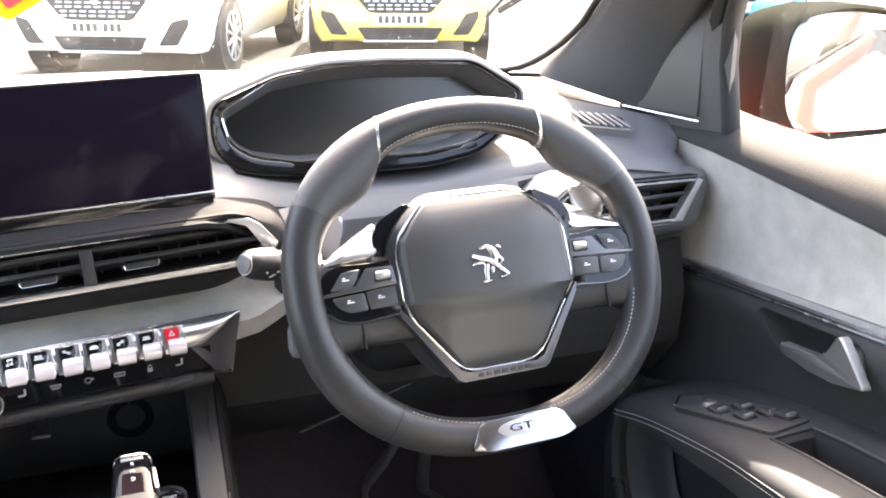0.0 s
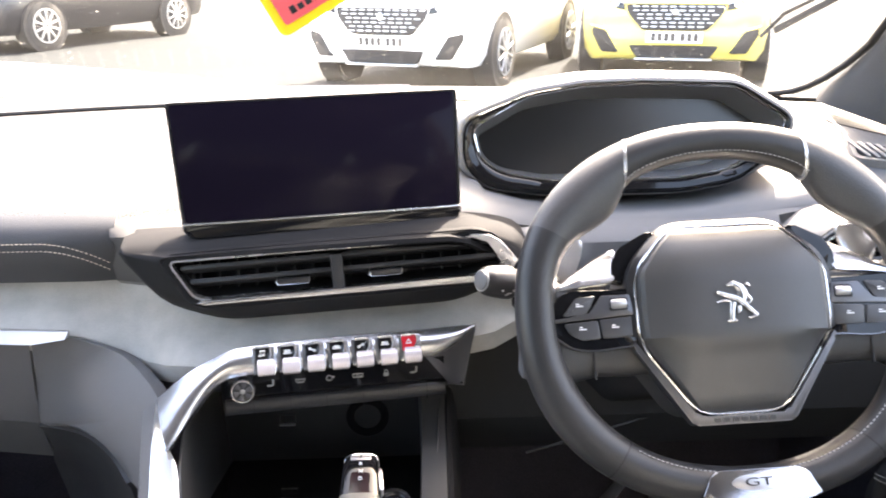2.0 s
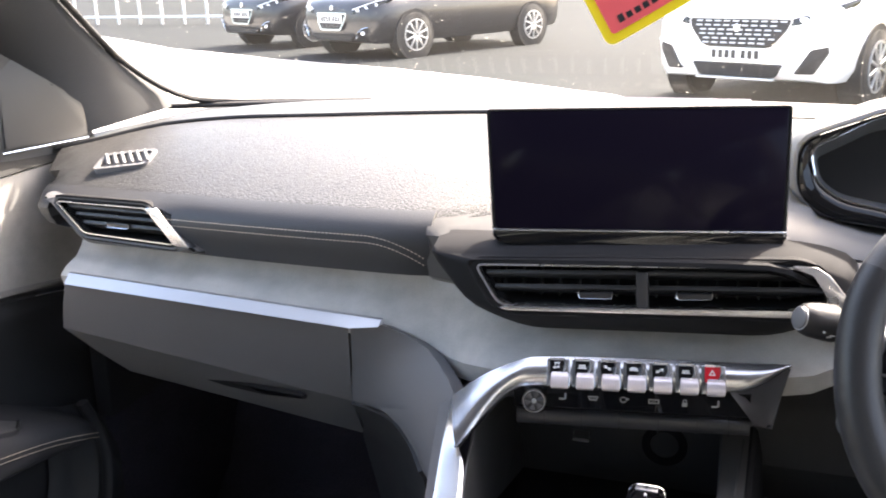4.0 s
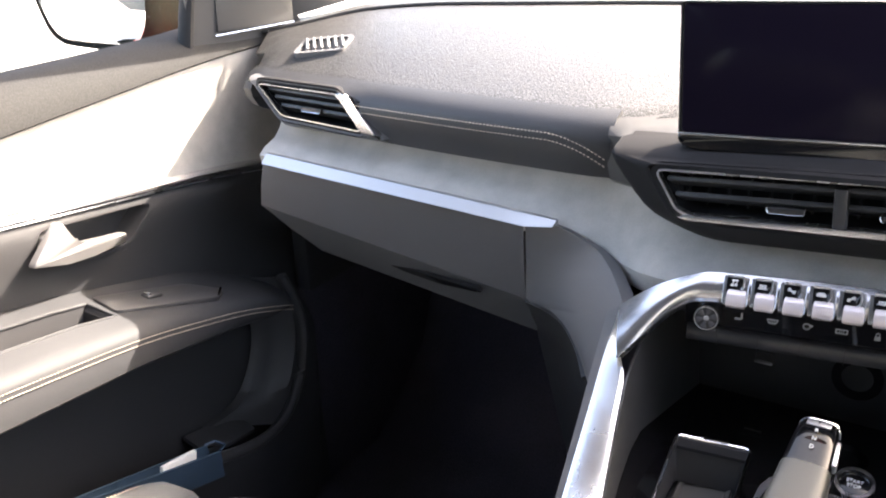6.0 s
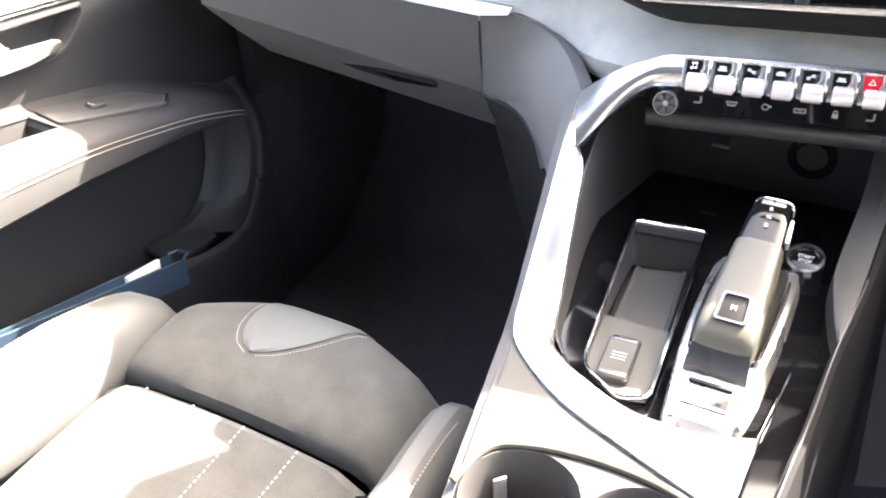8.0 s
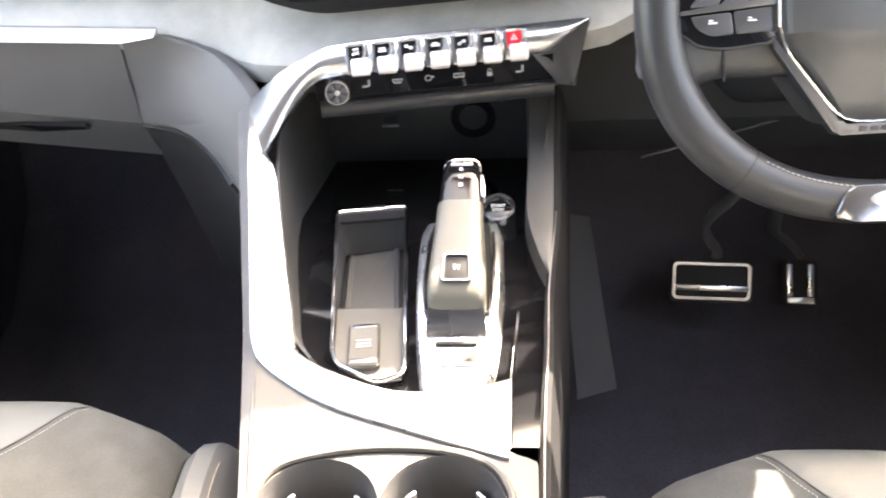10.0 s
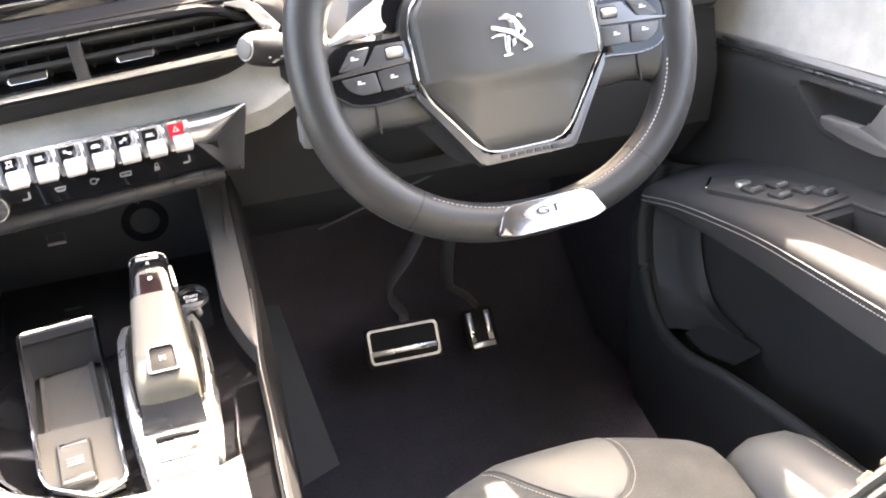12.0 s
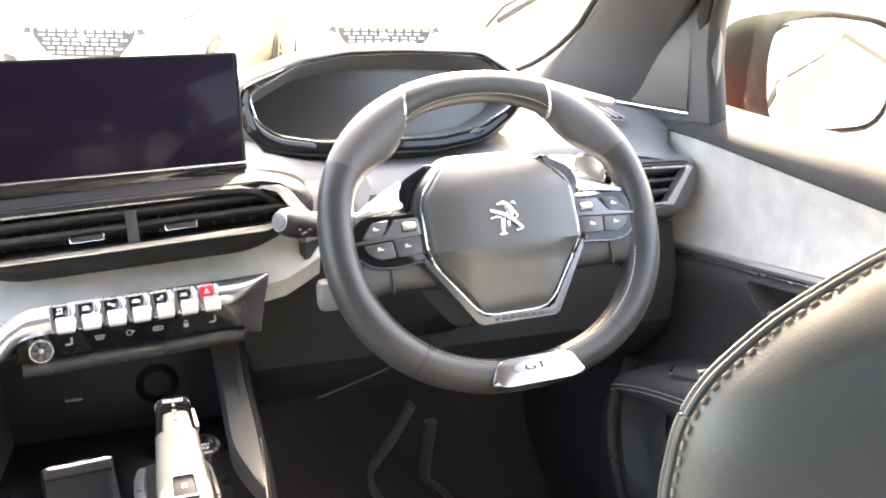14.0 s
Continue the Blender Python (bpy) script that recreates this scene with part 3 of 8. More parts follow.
def glovebox():
    rows = []
    for k in range(15):
        u = k / 14
        x = lerp(-0.578, -0.237, u)
        t = Vector((x, lerp(0.187, 0.1985, u), lerp(0.8748, 0.8550, u)))
        c = Vector((lerp(-0.594, -0.2535, u), lerp(0.192, 0.236, u), lerp(0.815, 0.748, u)))
        b = Vector((lerp(-0.565, -0.275, u), lerp(0.262, 0.312, u), lerp(0.735, 0.668, u)))
        rows.append([t + Vector((0, 0.01, 0)), t, t.lerp(c, 0.5) + Vector((0, -0.002, 0)), c, c.lerp(b, 0.5) + Vector((0, -0.001, -0.001)), b, b + Vector((0, 0.12, -0.02))])
    door = part("glovebox_door", thicken(loft(rows), 0.01), M["soft"], dash, "dark grey glovebox lid with a sunken latch", sharp=9)
    m = facing((-0.372, 0.2375, 0.7475), yaw=-7, tilt=-39, roll=11)
    # raised plates whose black stands in for the shade inside the latch recess
    latch = part("latch", prism(soften([(-0.074, 0.013), (-0.03, 0.010), (0.066, -0.004), (0.066, -0.013), (0.0, -0.012), (-0.05, 0.001)], 0.003), m @ Matrix.Translation((0, 0, 0.0016)), 0.004, 0.0008), M["pod"], door, "latch plate, dark for the shade of its recess")
    part("latch_slot", prism(soften([(-0.012, 0.0065), (0.064, -0.0045), (0.062, -0.0115), (0.004, -0.0095)], 0.003), m @ Matrix.Translation((0, 0, 0.0022)), 0.003), M["gloss"], latch)
    # panels that close the dash ends against the doors
    for x in (-0.707, 0.748):
        part("end_panel", box((x, 0.60, 0.78), (0.03, 0.46, 0.36), 0.008), M["dark"], dash, "dark dash end panel")
    # lower panels under the dash
    rows = [[Vector((x, y, z)) for y, z in ((0.37, 0.70), (0.42, 0.69), (0.6, 0.66), (0.75, 0.66))] for x in (-0.56, -0.4, -0.2)]
    part("knee_panel", thicken(loft(rows), 0.01), M["rubber"], dash, "black underside panel")
    # shoulder between glovebox and console
    crease = [(-0.2535, 0.2365, 0.748), (-0.222, 0.222, 0.7505), (-0.190, 0.200, 0.7515), (-0.158, 0.165, 0.7475), (-0.135, 0.132, 0.738)]
    a = spline([(-0.2345, 0.1985, 0.8548), (-0.245, 0.220, 0.795)] + crease, 18)
    b = spline([(-0.193, 0.1925, 0.858), (-0.145, 0.183, 0.842), (-0.104, 0.14, 0.817), (-0.107, 0.132, 0.800), (-0.112, 0.125, 0.785), (-0.116, 0.115, 0.765), (-0.119, 0.105, 0.745)], 18)
    rows = []
    for i, (p, q) in enumerate(zip(a, b)):
        u = i / 18
        bow = Vector((-0.010, -0.012, 0.002)) * math.sin(math.pi * u)
        rows.append([p + Vector((0.004, 0.012, -0.004)), p, p.lerp(q, 0.3) + bow * 0.8, p.lerp(q, 0.7) + bow * 0.8, q, q + Vector((0.01, 0.01, -0.006))])
    # the turned-under face takes a darker plastic in place of its shade
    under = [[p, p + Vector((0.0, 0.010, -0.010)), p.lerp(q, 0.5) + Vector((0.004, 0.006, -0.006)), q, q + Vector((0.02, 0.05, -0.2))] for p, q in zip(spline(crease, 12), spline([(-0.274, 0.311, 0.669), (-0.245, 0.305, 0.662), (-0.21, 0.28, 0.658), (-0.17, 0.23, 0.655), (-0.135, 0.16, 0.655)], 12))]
    part("shoulder_underside", thicken(loft(under), 0.004), M["dark"], dash, "underside of the sweeping panel, darkened for shade")
    part("shoulder_panel", thicken(loft(rows), 0.006), M["soft"], dash, "dark grey panel sweeping down to the console")


glovebox()


def vent(name, outline, m, slats, label, parent_group, tab_x=(), divider=None, bezel=0.0022, chrome=True, lean=0.0):
    """A vent behind the outline; slats are the heights of its blades in the middle, which climb by lean."""
    v = thing(name, m.translation, label, "air vent", parent_group)
    part("housing", frame_plate(grow(outline, 0.008), outline, m, 0.045), M["pod"], v)
    part("bezel", frame_plate(grow(outline, bezel), outline, m @ Matrix.Translation((0, 0, 0.0025)), 0.01), M["satin"] if chrome else M["soft"], v, "satin chrome rim")
    part("backing", prism(grow(outline, -0.001), m @ Matrix.Translation((0, 0, -0.04)), 0.003), M["rubber"], v)
    k = len(outline)
    roll = Euler((0, 0, math.atan(lean))).to_matrix()
    for y in slats:
        xs = []
        for i in range(k):
            (x1, y1), (x2, y2) = outline[i], outline[(i + 1) % k]
            a, b = y1 - y - lean * x1, y2 - y - lean * x2
            if a * b < 0:
                xs.append(x1 + (x2 - x1) * a / (a - b))
        x1, x2 = min(xs), max(xs)
        turn = m.to_3x3() @ roll @ Euler((radians(-24), 0, 0)).to_matrix()
        part("slat", box(m @ Vector(((x1 + x2) / 2, y + lean * (x1 + x2) / 2, -0.0145)), (x2 - x1 - 0.002, 0.0042, 0.022), 0.001, turn), M["slat"], v)
    lo, hi = min(p[0] for p in outline), max(p[0] for p in outline)
    n = int((hi - lo) / 0.017)
    for s in range(1, n):
        x = lerp(lo, hi, s / n)
        hits = []
        for i in range(k):
            (x1, y1), (x2, y2) = outline[i], outline[(i + 1) % k]
            if (x1 - x) * (x2 - x) < 0:
                hits.append(y1 + (y2 - y1) * (x - x1) / (x2 - x1))
        if len(hits) > 1 and max(hits) - min(hits) > 0.01:
            part("vane", box(m @ Vector((x, (max(hits) + min(hits)) / 2, -0.036)), (0.002, max(hits) - min(hits) - 0.003, 0.012), 0, m.to_3x3()), M["slat"], v)
    for tx, ty in tab_x:
        tm = m @ Matrix.Translation((tx, ty, -0.0005)) @ roll.to_4x4()
        tab = part("tab", prism(soften([(-0.0150, 0.0026), (0.0150, 0.0026), (0.0142, -0.0024), (-0.0142, -0.0024)], 0.001), tm, 0.008, 0.0006), M["bar"], v, "black adjusting tab")
        edge = [tm @ Vector((x, y, 0.0002)) for x, y in ((-0.0152, 0.0026), (-0.0147, -0.0014), (-0.0138, -0.0026), (0.0138, -0.0026), (0.0147, -0.0014), (0.0152, 0.0026))]
        part("tab_edge", sweep(edge, 0.0007, 0.0006, sides=6), M["chrome"], tab, "bright edge")
    if divider:
        part("divider", box(m @ Vector((divider[0], divider[1], -0.0035)), (0.0108, divider[2], 0.01), 0.002, m.to_3x3() @ roll), M["slat"], v)
    return v


# centre pod with the wide vent
POD = facing((0.055, 0.172, 0.93), yaw=2, tilt=4)
vent_in = soften([(-0.1446, 0.0080), (-0.1243, -0.0240), (-0.114, -0.0272), (0.130, -0.0140), (0.1595, -0.0040), (0.1440, 0.0200), (0.132, 0.0232)], 0.006)


def centre_pod():
    big = thing("vent_pod", (0.055, 0.2, 0.93), "dark grey moulded pod round the centre vents", "dash pod")
    inner = soften([(-0.1545, 0.0108), (-0.129, -0.0285), (-0.114, -0.0340), (0.132, -0.0205), (0.168, -0.0075), (0.150, 0.0265), (0.132, 0.0275)], 0.008)
    outer = soften([(-0.2, 0.022), (-0.155, -0.034), (-0.10, -0.052), (0.12, -0.041), (0.188, -0.008), (0.180, 0.024), (0.13, 0.033)], 0.02)
    rows = []
    for pts, z, g in ((inner, -0.03, 0), (inner, 0.0, 0), (inner, 0.002, 0.002), (outer, -0.006, -0.006), (outer, -0.014, 0.0), (outer, -0.05, 0.006)):
        rows.append([POD @ Vector((x, y, z)) for x, y in (grow(pts, g) if g else pts)])
    part("surround", loft(rows, True), M["pod"], big, "dark grey soft plastic")
    # moulding that joins the pod to the stitched band
    rows = []
    for k in range(9):
        u = k / 8
        x = lerp(-0.1535, -0.075, u)
        y = lerp(along(LIP_Y, -0.152), 0.186, u)
        ly, lz = along(LIP_Y, x), along(LIP_Z, x)
        rows.append([Vector((x, ly + 0.014, lz + 0.0085)), Vector((x, ly + 0.001, lz + 0.001)), Vector((x, lerp(ly, y, 0.6) - 0.002, 0.951)), Vector((x, y, 0.939)), Vector((x, y - 0.001, 0.922)), Vector((x, y + 0.006, 0.906)), Vector((x, y + 0.03, 0.892))])
    # lighter grey than the pod, in place of light from the side window
    part("shoulder", thicken(loft(rows), 0.006), M["corner"], big, "smooth moulding, lighter than the pod for side light")
    # top of the pod, under the screen
    rows = []
    for k in range(21):
        x = lerp(-0.13, 0.215, k / 20)
        zf = along([(-0.13, 0.9425), (-0.09, 0.9450), (0.172, 0.9575), (0.19, 0.948), (0.215, 0.935)], x)
        yf = along([(-0.13, 0.178), (-0.09, 0.169), (0.177, 0.172), (0.215, 0.195)], x)
        rows.append([Vector((x, yf - 0.001, zf - 0.005)), Vector((x, yf, zf - 0.001)), Vector((x, yf + 0.004, zf)), Vector((x, 0.214, max(zf, 0.956))), Vector((x, 0.30, 0.957))])
    part("shelf", thicken(loft(rows), 0.01), M["pod"], big)


centre_pod()
vent("centre_air_vent", vent_in, POD, (0.0165, 0.0052, -0.0082), "wide centre air vent with black slats and satin rim", "dashboard air vents", [(-0.035, -0.0128), (0.0503, -0.0074)], (0.0057, -0.0048, 0.033), bezel=0.0016, lean=0.06)
LV = facing((-0.515, 0.207, 0.938), yaw=-4, tilt=6)
vent("side_air_vent", soften([(-0.084, 0.021), (-0.045, -0.0115), (0.078, -0.0145), (0.041, 0.0215)], 0.006), LV, (0.0125, 0.0045, -0.0045), "slanted passenger side air vent with satin rim", "dashboard air vents", [(0.0, -0.0005)], bezel=0.0009)
RV = facing((0.628, 0.222, 0.919), yaw=8, tilt=6)
vent("side_air_vent", soften([(0.098, 0.018), (0.068, -0.023), (-0.055, -0.021), (-0.105, 0.004), (-0.075, 0.0235)], 0.006), RV, (0.013, 0.0, -0.013), "slanted driver's side air vent with satin rim", "dashboard air vents")


def vent_wedge(pts, m, parent, mat="satin", lift=0.004):
    """The broad end of a vent's rim."""
    part("bright_wedge", prism(pts, m @ Matrix.Translation((0, 0, lift)), 0.012, 0.0012), M[mat], parent, "broad satin end of the rim")


for ob in list(bpy.data.objects):
    if ob.name == "centre_air_vent":
        vent_wedge([(0.128, 0.0262), (0.1465, 0.0262), (0.157, 0.0196), (0.1725, 0.0010), (0.166, -0.0105), (0.1600, -0.0040), (0.1445, 0.0203), (0.128, 0.0232)], POD, ob)
        vent_wedge([(-0.1155, -0.0272), (0.130, -0.0140), (0.146, -0.0088), (0.150, -0.0125), (0.131, -0.0193), (-0.1155, -0.0325), (-0.1240, -0.0300)], POD, ob, "panel_metal")
    if ob.name == "side_air_vent":
        vent_wedge([(0.040, 0.0230), (0.054, 0.0230), (0.100, -0.0165), (0.078, -0.0160)], LV, ob, "panel_metal", 0.003)
    if ob.name == "side_air_vent.001":
        vent_wedge([(0.098, 0.021), (0.106, 0.018), (0.075, -0.027), (0.06, -0.026), (0.066, -0.021)], RV, ob)


def side_pod(m, inner, outer, name):
    """The moulded block that holds a side vent."""
    rows = []
    for pts, z, g in ((inner, -0.03, 0.004), (inner, 0.0, 0.004), (inner, 0.002, 0.006), (outer, -0.004, -0.006), (outer, -0.012, 0.0), (outer, -0.06, 0.008)):
        rows.append([m @ Vector((x, y, z)) for x, y in grow(pts, g)])
    part(name, loft(rows, True), M["soft"], dash, "dark grey moulded vent block")


side_pod(RV, soften([(0.098, 0.018), (0.068, -0.023), (-0.055, -0.021), (-0.105, 0.004), (-0.075, 0.0235)], 0.006), soften([(0.132, 0.028), (0.108, -0.044), (-0.06, -0.04), (-0.13, 0.0), (-0.085, 0.040)], 0.026), "vent_block")
side_pod(LV, soften([(-0.084, 0.021), (-0.045, -0.0115), (0.078, -0.0145), (0.041, 0.0215)], 0.006), soften([(-0.118, 0.028), (-0.058, -0.026), (0.112, -0.025), (0.06, 0.027)], 0.012), "vent_block")


def driver_face():
    """Dash face behind the wheel and round the right vent."""
    rows = []
    for k in range(25):
        x = lerp(0.232, 0.742, k / 24)
        fy = along([(0.23, 0.20), (0.3, 0.25), (0.52, 0.255), (0.60, 0.235), (0.70, 0.237), (0.742, 0.27)], x)
        zt = along([(0.23, 0.947), (0.3, 0.940), (0.42, 0.940), (0.48, 0.949), (0.55, 0.961), (0.64, 0.958), (0.735, 0.942)], x)
        gap = 0.525 < x < 0.722
        rows.append([Vector((x, fy + 0.02, zt + 0.002)), Vector((x, fy + 0.006, zt - 0.008)), Vector((x, fy + (0.03 if gap else 0.0), zt - 0.016)), Vector((x, fy + (0.03 if gap else 0.0), 0.9)), Vector((x, fy, 0.888)), Vector((x, fy + 0.004, 0.868)), Vector((x, fy + 0.03, 0.86))])
    part("driver_face", thicken(loft([r[:5] for r in rows]), 0.008), M["soft"], dash, "dark grey dash face behind the wheel")
    part("lower_face", thicken(loft([[r[4] + Vector((0, 0.003, 0.002))] + r[5:] for r in rows]), 0.008), M["rubber"], dash, "black lower dash face")
    rows = [[Vector((x, y, z)) for y, z in ((0.262, 0.862), (0.245, 0.80), (0.25, 0.74), (0.3, 0.68), (0.45, 0.62), (0.7, 0.6))] for x in (0.166, 0.3, 0.5, 0.64, 0.72)]
    part("knee_panel", thicken(loft(rows), 0.01), M["rubber"], dash, "black panel below the steering column")
    part("coin_tray", frame_plate(rounded(0.10, 0.034, 0.006), rounded(0.09, 0.026, 0.004), facing((0.545, 0.238, 0.842), tilt=-4), 0.02), M["soft"], dash, "small switch panel")
    for k in range(3):
        part("button", box((0.52 + 0.027 * k, 0.24, 0.842), (0.023, 0.008, 0.02), 0.002), M["dark"], dash)
    part("lower_seam", sweep([Vector((0.25, 0.246, 0.69)), Vector((0.44, 0.25, 0.745))], 0.0015, 0.0015), M["dark"], dash)


driver_face()


def top_grille(x, y, z, sgn):
    g = thing("demister_grille", (x, y, z), "small slatted side demister grille in the dash top", "air vent", "dashboard air vents")
    m = Matrix.Translation((x, y, z)) @ Euler((radians(14), radians(sgn * 6), radians(-sgn * 14))).to_matrix().to_4x4()
    part("frame", frame_plate(rounded(0.068, 0.046, 0.009), rounded(0.058, 0.035, 0.007), m, 0.012), M["soft"], g)
    part("backing", prism(rounded(0.060, 0.037, 0.007), m @ Matrix.Translation((0, 0, -0.008)), 0.002), M["rubber"], g)
    for k in range(6):
        part("slat", box(m @ Vector((-0.024 + 0.0096 * k, 0, -0.002)), (0.0034, 0.038, 0.010), 0.0006, m.to_3x3() @ Euler((0, radians(-30 * sgn), radians(25))).to_matrix()), M["soft"], g)


top_grille(-0.56, 0.292, 0.996, -1)
top_grille(0.637, 0.309, 1.0000, 1)


# ---- touchscreen ----
def touchscreen():
    s = thing("touchscreen", (0.045, 0.22, 0.965), "wide black touchscreen standing on the dash, switched off", "touchscreen")
    m = facing((0.0447, 0.2125, 1.0223), yaw=7.3, tilt=9, roll=1.2)
    part("case", prism(soften([(-0.1335, 0.0575), (0.1335, 0.0575), (0.1315, -0.0575), (-0.1275, -0.0575)], 0.004), m @ Matrix.Translation((0, 0, -0.002)), 0.016, 0.003), M["soft"], s, "dark grey case")
    part("glass", prism(soften([(-0.131, 0.0555), (0.131, 0.0555), (0.129, -0.052), (-0.125, -0.052)], 0.004), m, 0.004, 0.001), M["screen"], s, "black mirror-like glass")
    rim = soften([(-0.1335, 0.0575), (0.1335, 0.0575), (0.1315, -0.0575), (-0.1275, -0.0575)], 0.004)
    part("edge_line", frame_plate(rim, grow(rim, -0.0012), m @ Matrix.Translation((0, 0, 0.0006)), 0.004), M["end_metal"], s, "thin smoked edge")
    part("lower_lip", prism(soften([(-0.1285, -0.0535), (0.1325, -0.0535), (0.1312, -0.0605), (0.121, -0.0655), (-0.1165, -0.0655), (-0.1272, -0.0605)], 0.004), m @ Matrix.Translation((0, 0, 0.004)), 0.020, 0.003, segs=3), M["gloss"], s, "glossy black lower lip")
    # metal strip that stands in for the reflection along the lip
    part("lip_line", box(m @ Vector((0.002, -0.0529, 0.0030)), (0.2585, 0.0022, 0.003), 0.0006, m.to_3x3()), M["panel_metal"], s, "metal strip for the reflection along the lip")
    part("foot", box((0.05, 0.25, 0.97), (0.2, 0.04, 0.03), 0.006), M["soft"], s)


touchscreen()


# ---- instruments ----
def instruments():
    c = thing("instrument_cluster", (0.375, 0.34, 0.97), "hooded black digital instrument panel, switched off", "instrument panel")
    m = facing((0.375, 0.335, 1.015), yaw=0, tilt=14)
    inner = soften([(-0.18, 0.011), (-0.172, -0.020), (-0.15, -0.036), (-0.10, -0.045), (0.04, -0.044), (0.09, -0.035), (0.135, -0.012), (0.156, 0.015), (0.1, 0.051), (0.0, 0.0545), (-0.062, 0.053), (-0.123, 0.043), (-0.155, 0.025)], 0.012, 4)
    out = [(Vector(q) - Vector(p)) / 0.001 for p, q in zip(inner, grow(inner, 0.001))]
    drop = [along([(-0.045, 0.0148), (-0.03, 0.0150), (-0.012, 0.0085), (0.006, 0.0030), (0.03, 0.0020), (0.055, 0.0015)], y) + 0.0075 * max(0, min(1, (-x - 0.10) / 0.05)) * max(0, min(1, (0.04 - y) / 0.03)) * (1 if y > -0.02 else max(0, (y + 0.045) / 0.025)) for x, y in inner]
    lip = [along([(-0.045, 0.0015), (-0.03, 0.0025), (-0.008, 0.0090), (0.01, 0.0125), (0.03, 0.0125), (0.05, 0.0128)], y) for x, y in inner]

    def ring(g, u, v, z, up=0.0):
        return [m @ Vector((x + o.x * (g + u * d + v * e), y + o.y * (g + u * d + v * e) + up, z)) for (x, y), o, d, e in zip(inner, out, drop, lip)]

    part("bezel", loft([ring(-0.009, 0, 0, -0.024), ring(-0.005, 0, 0, 0.0), ring(-0.001, 0, 0, 0.025)], True), M["soft"], c, "dark inner wall")
    part("chrome_line", sweep([p for p, (x, y) in zip(ring(-0.0002, 0, 0, 0.028), inner)], 0.0013, 0.0013, closed=True, sides=6), M["chrome"], c, "thin bright line")
    part("chin", loft([ring(-0.001, 0, 0, 0.024), ring(0.0005, 0, 0, 0.0285), ring(0, 0.3, 0, 0.0325), ring(0, 0.7, 0, 0.0335), ring(0, 1, 0, 0.030), ring(0.0005, 1, 0, 0.018)], True), M["gloss"], c, "thick glossy black lower rim")
    part("display", prism(grow(inner, -0.006), m @ Matrix.Translation((0, 0, -0.022)), 0.004), M["display"], c, "dark curved display")
    rows = [ring(0, 1, 0.05, 0.027), ring(0, 1, 0.12, 0.0325), ring(0, 1, 0.4, 0.031), ring(0, 1, 0.85, 0.021), ring(0, 1, 1, 0.010, 0.001), ring(0, 1, 1.1, -0.02, 0.006), ring(0, 1, 1.0, -0.07, 0.011), ring(0, 0.8, 0.6, -0.12, 0.011)]
    part("hood", loft(rows, True), M["soft"], c, "dark grey hood with a rounded edge")


instruments()


# ---- switch panel with its row of keys ----
def panel_y(x):
    return 0.155 + 0.16 * (x + 0.03)


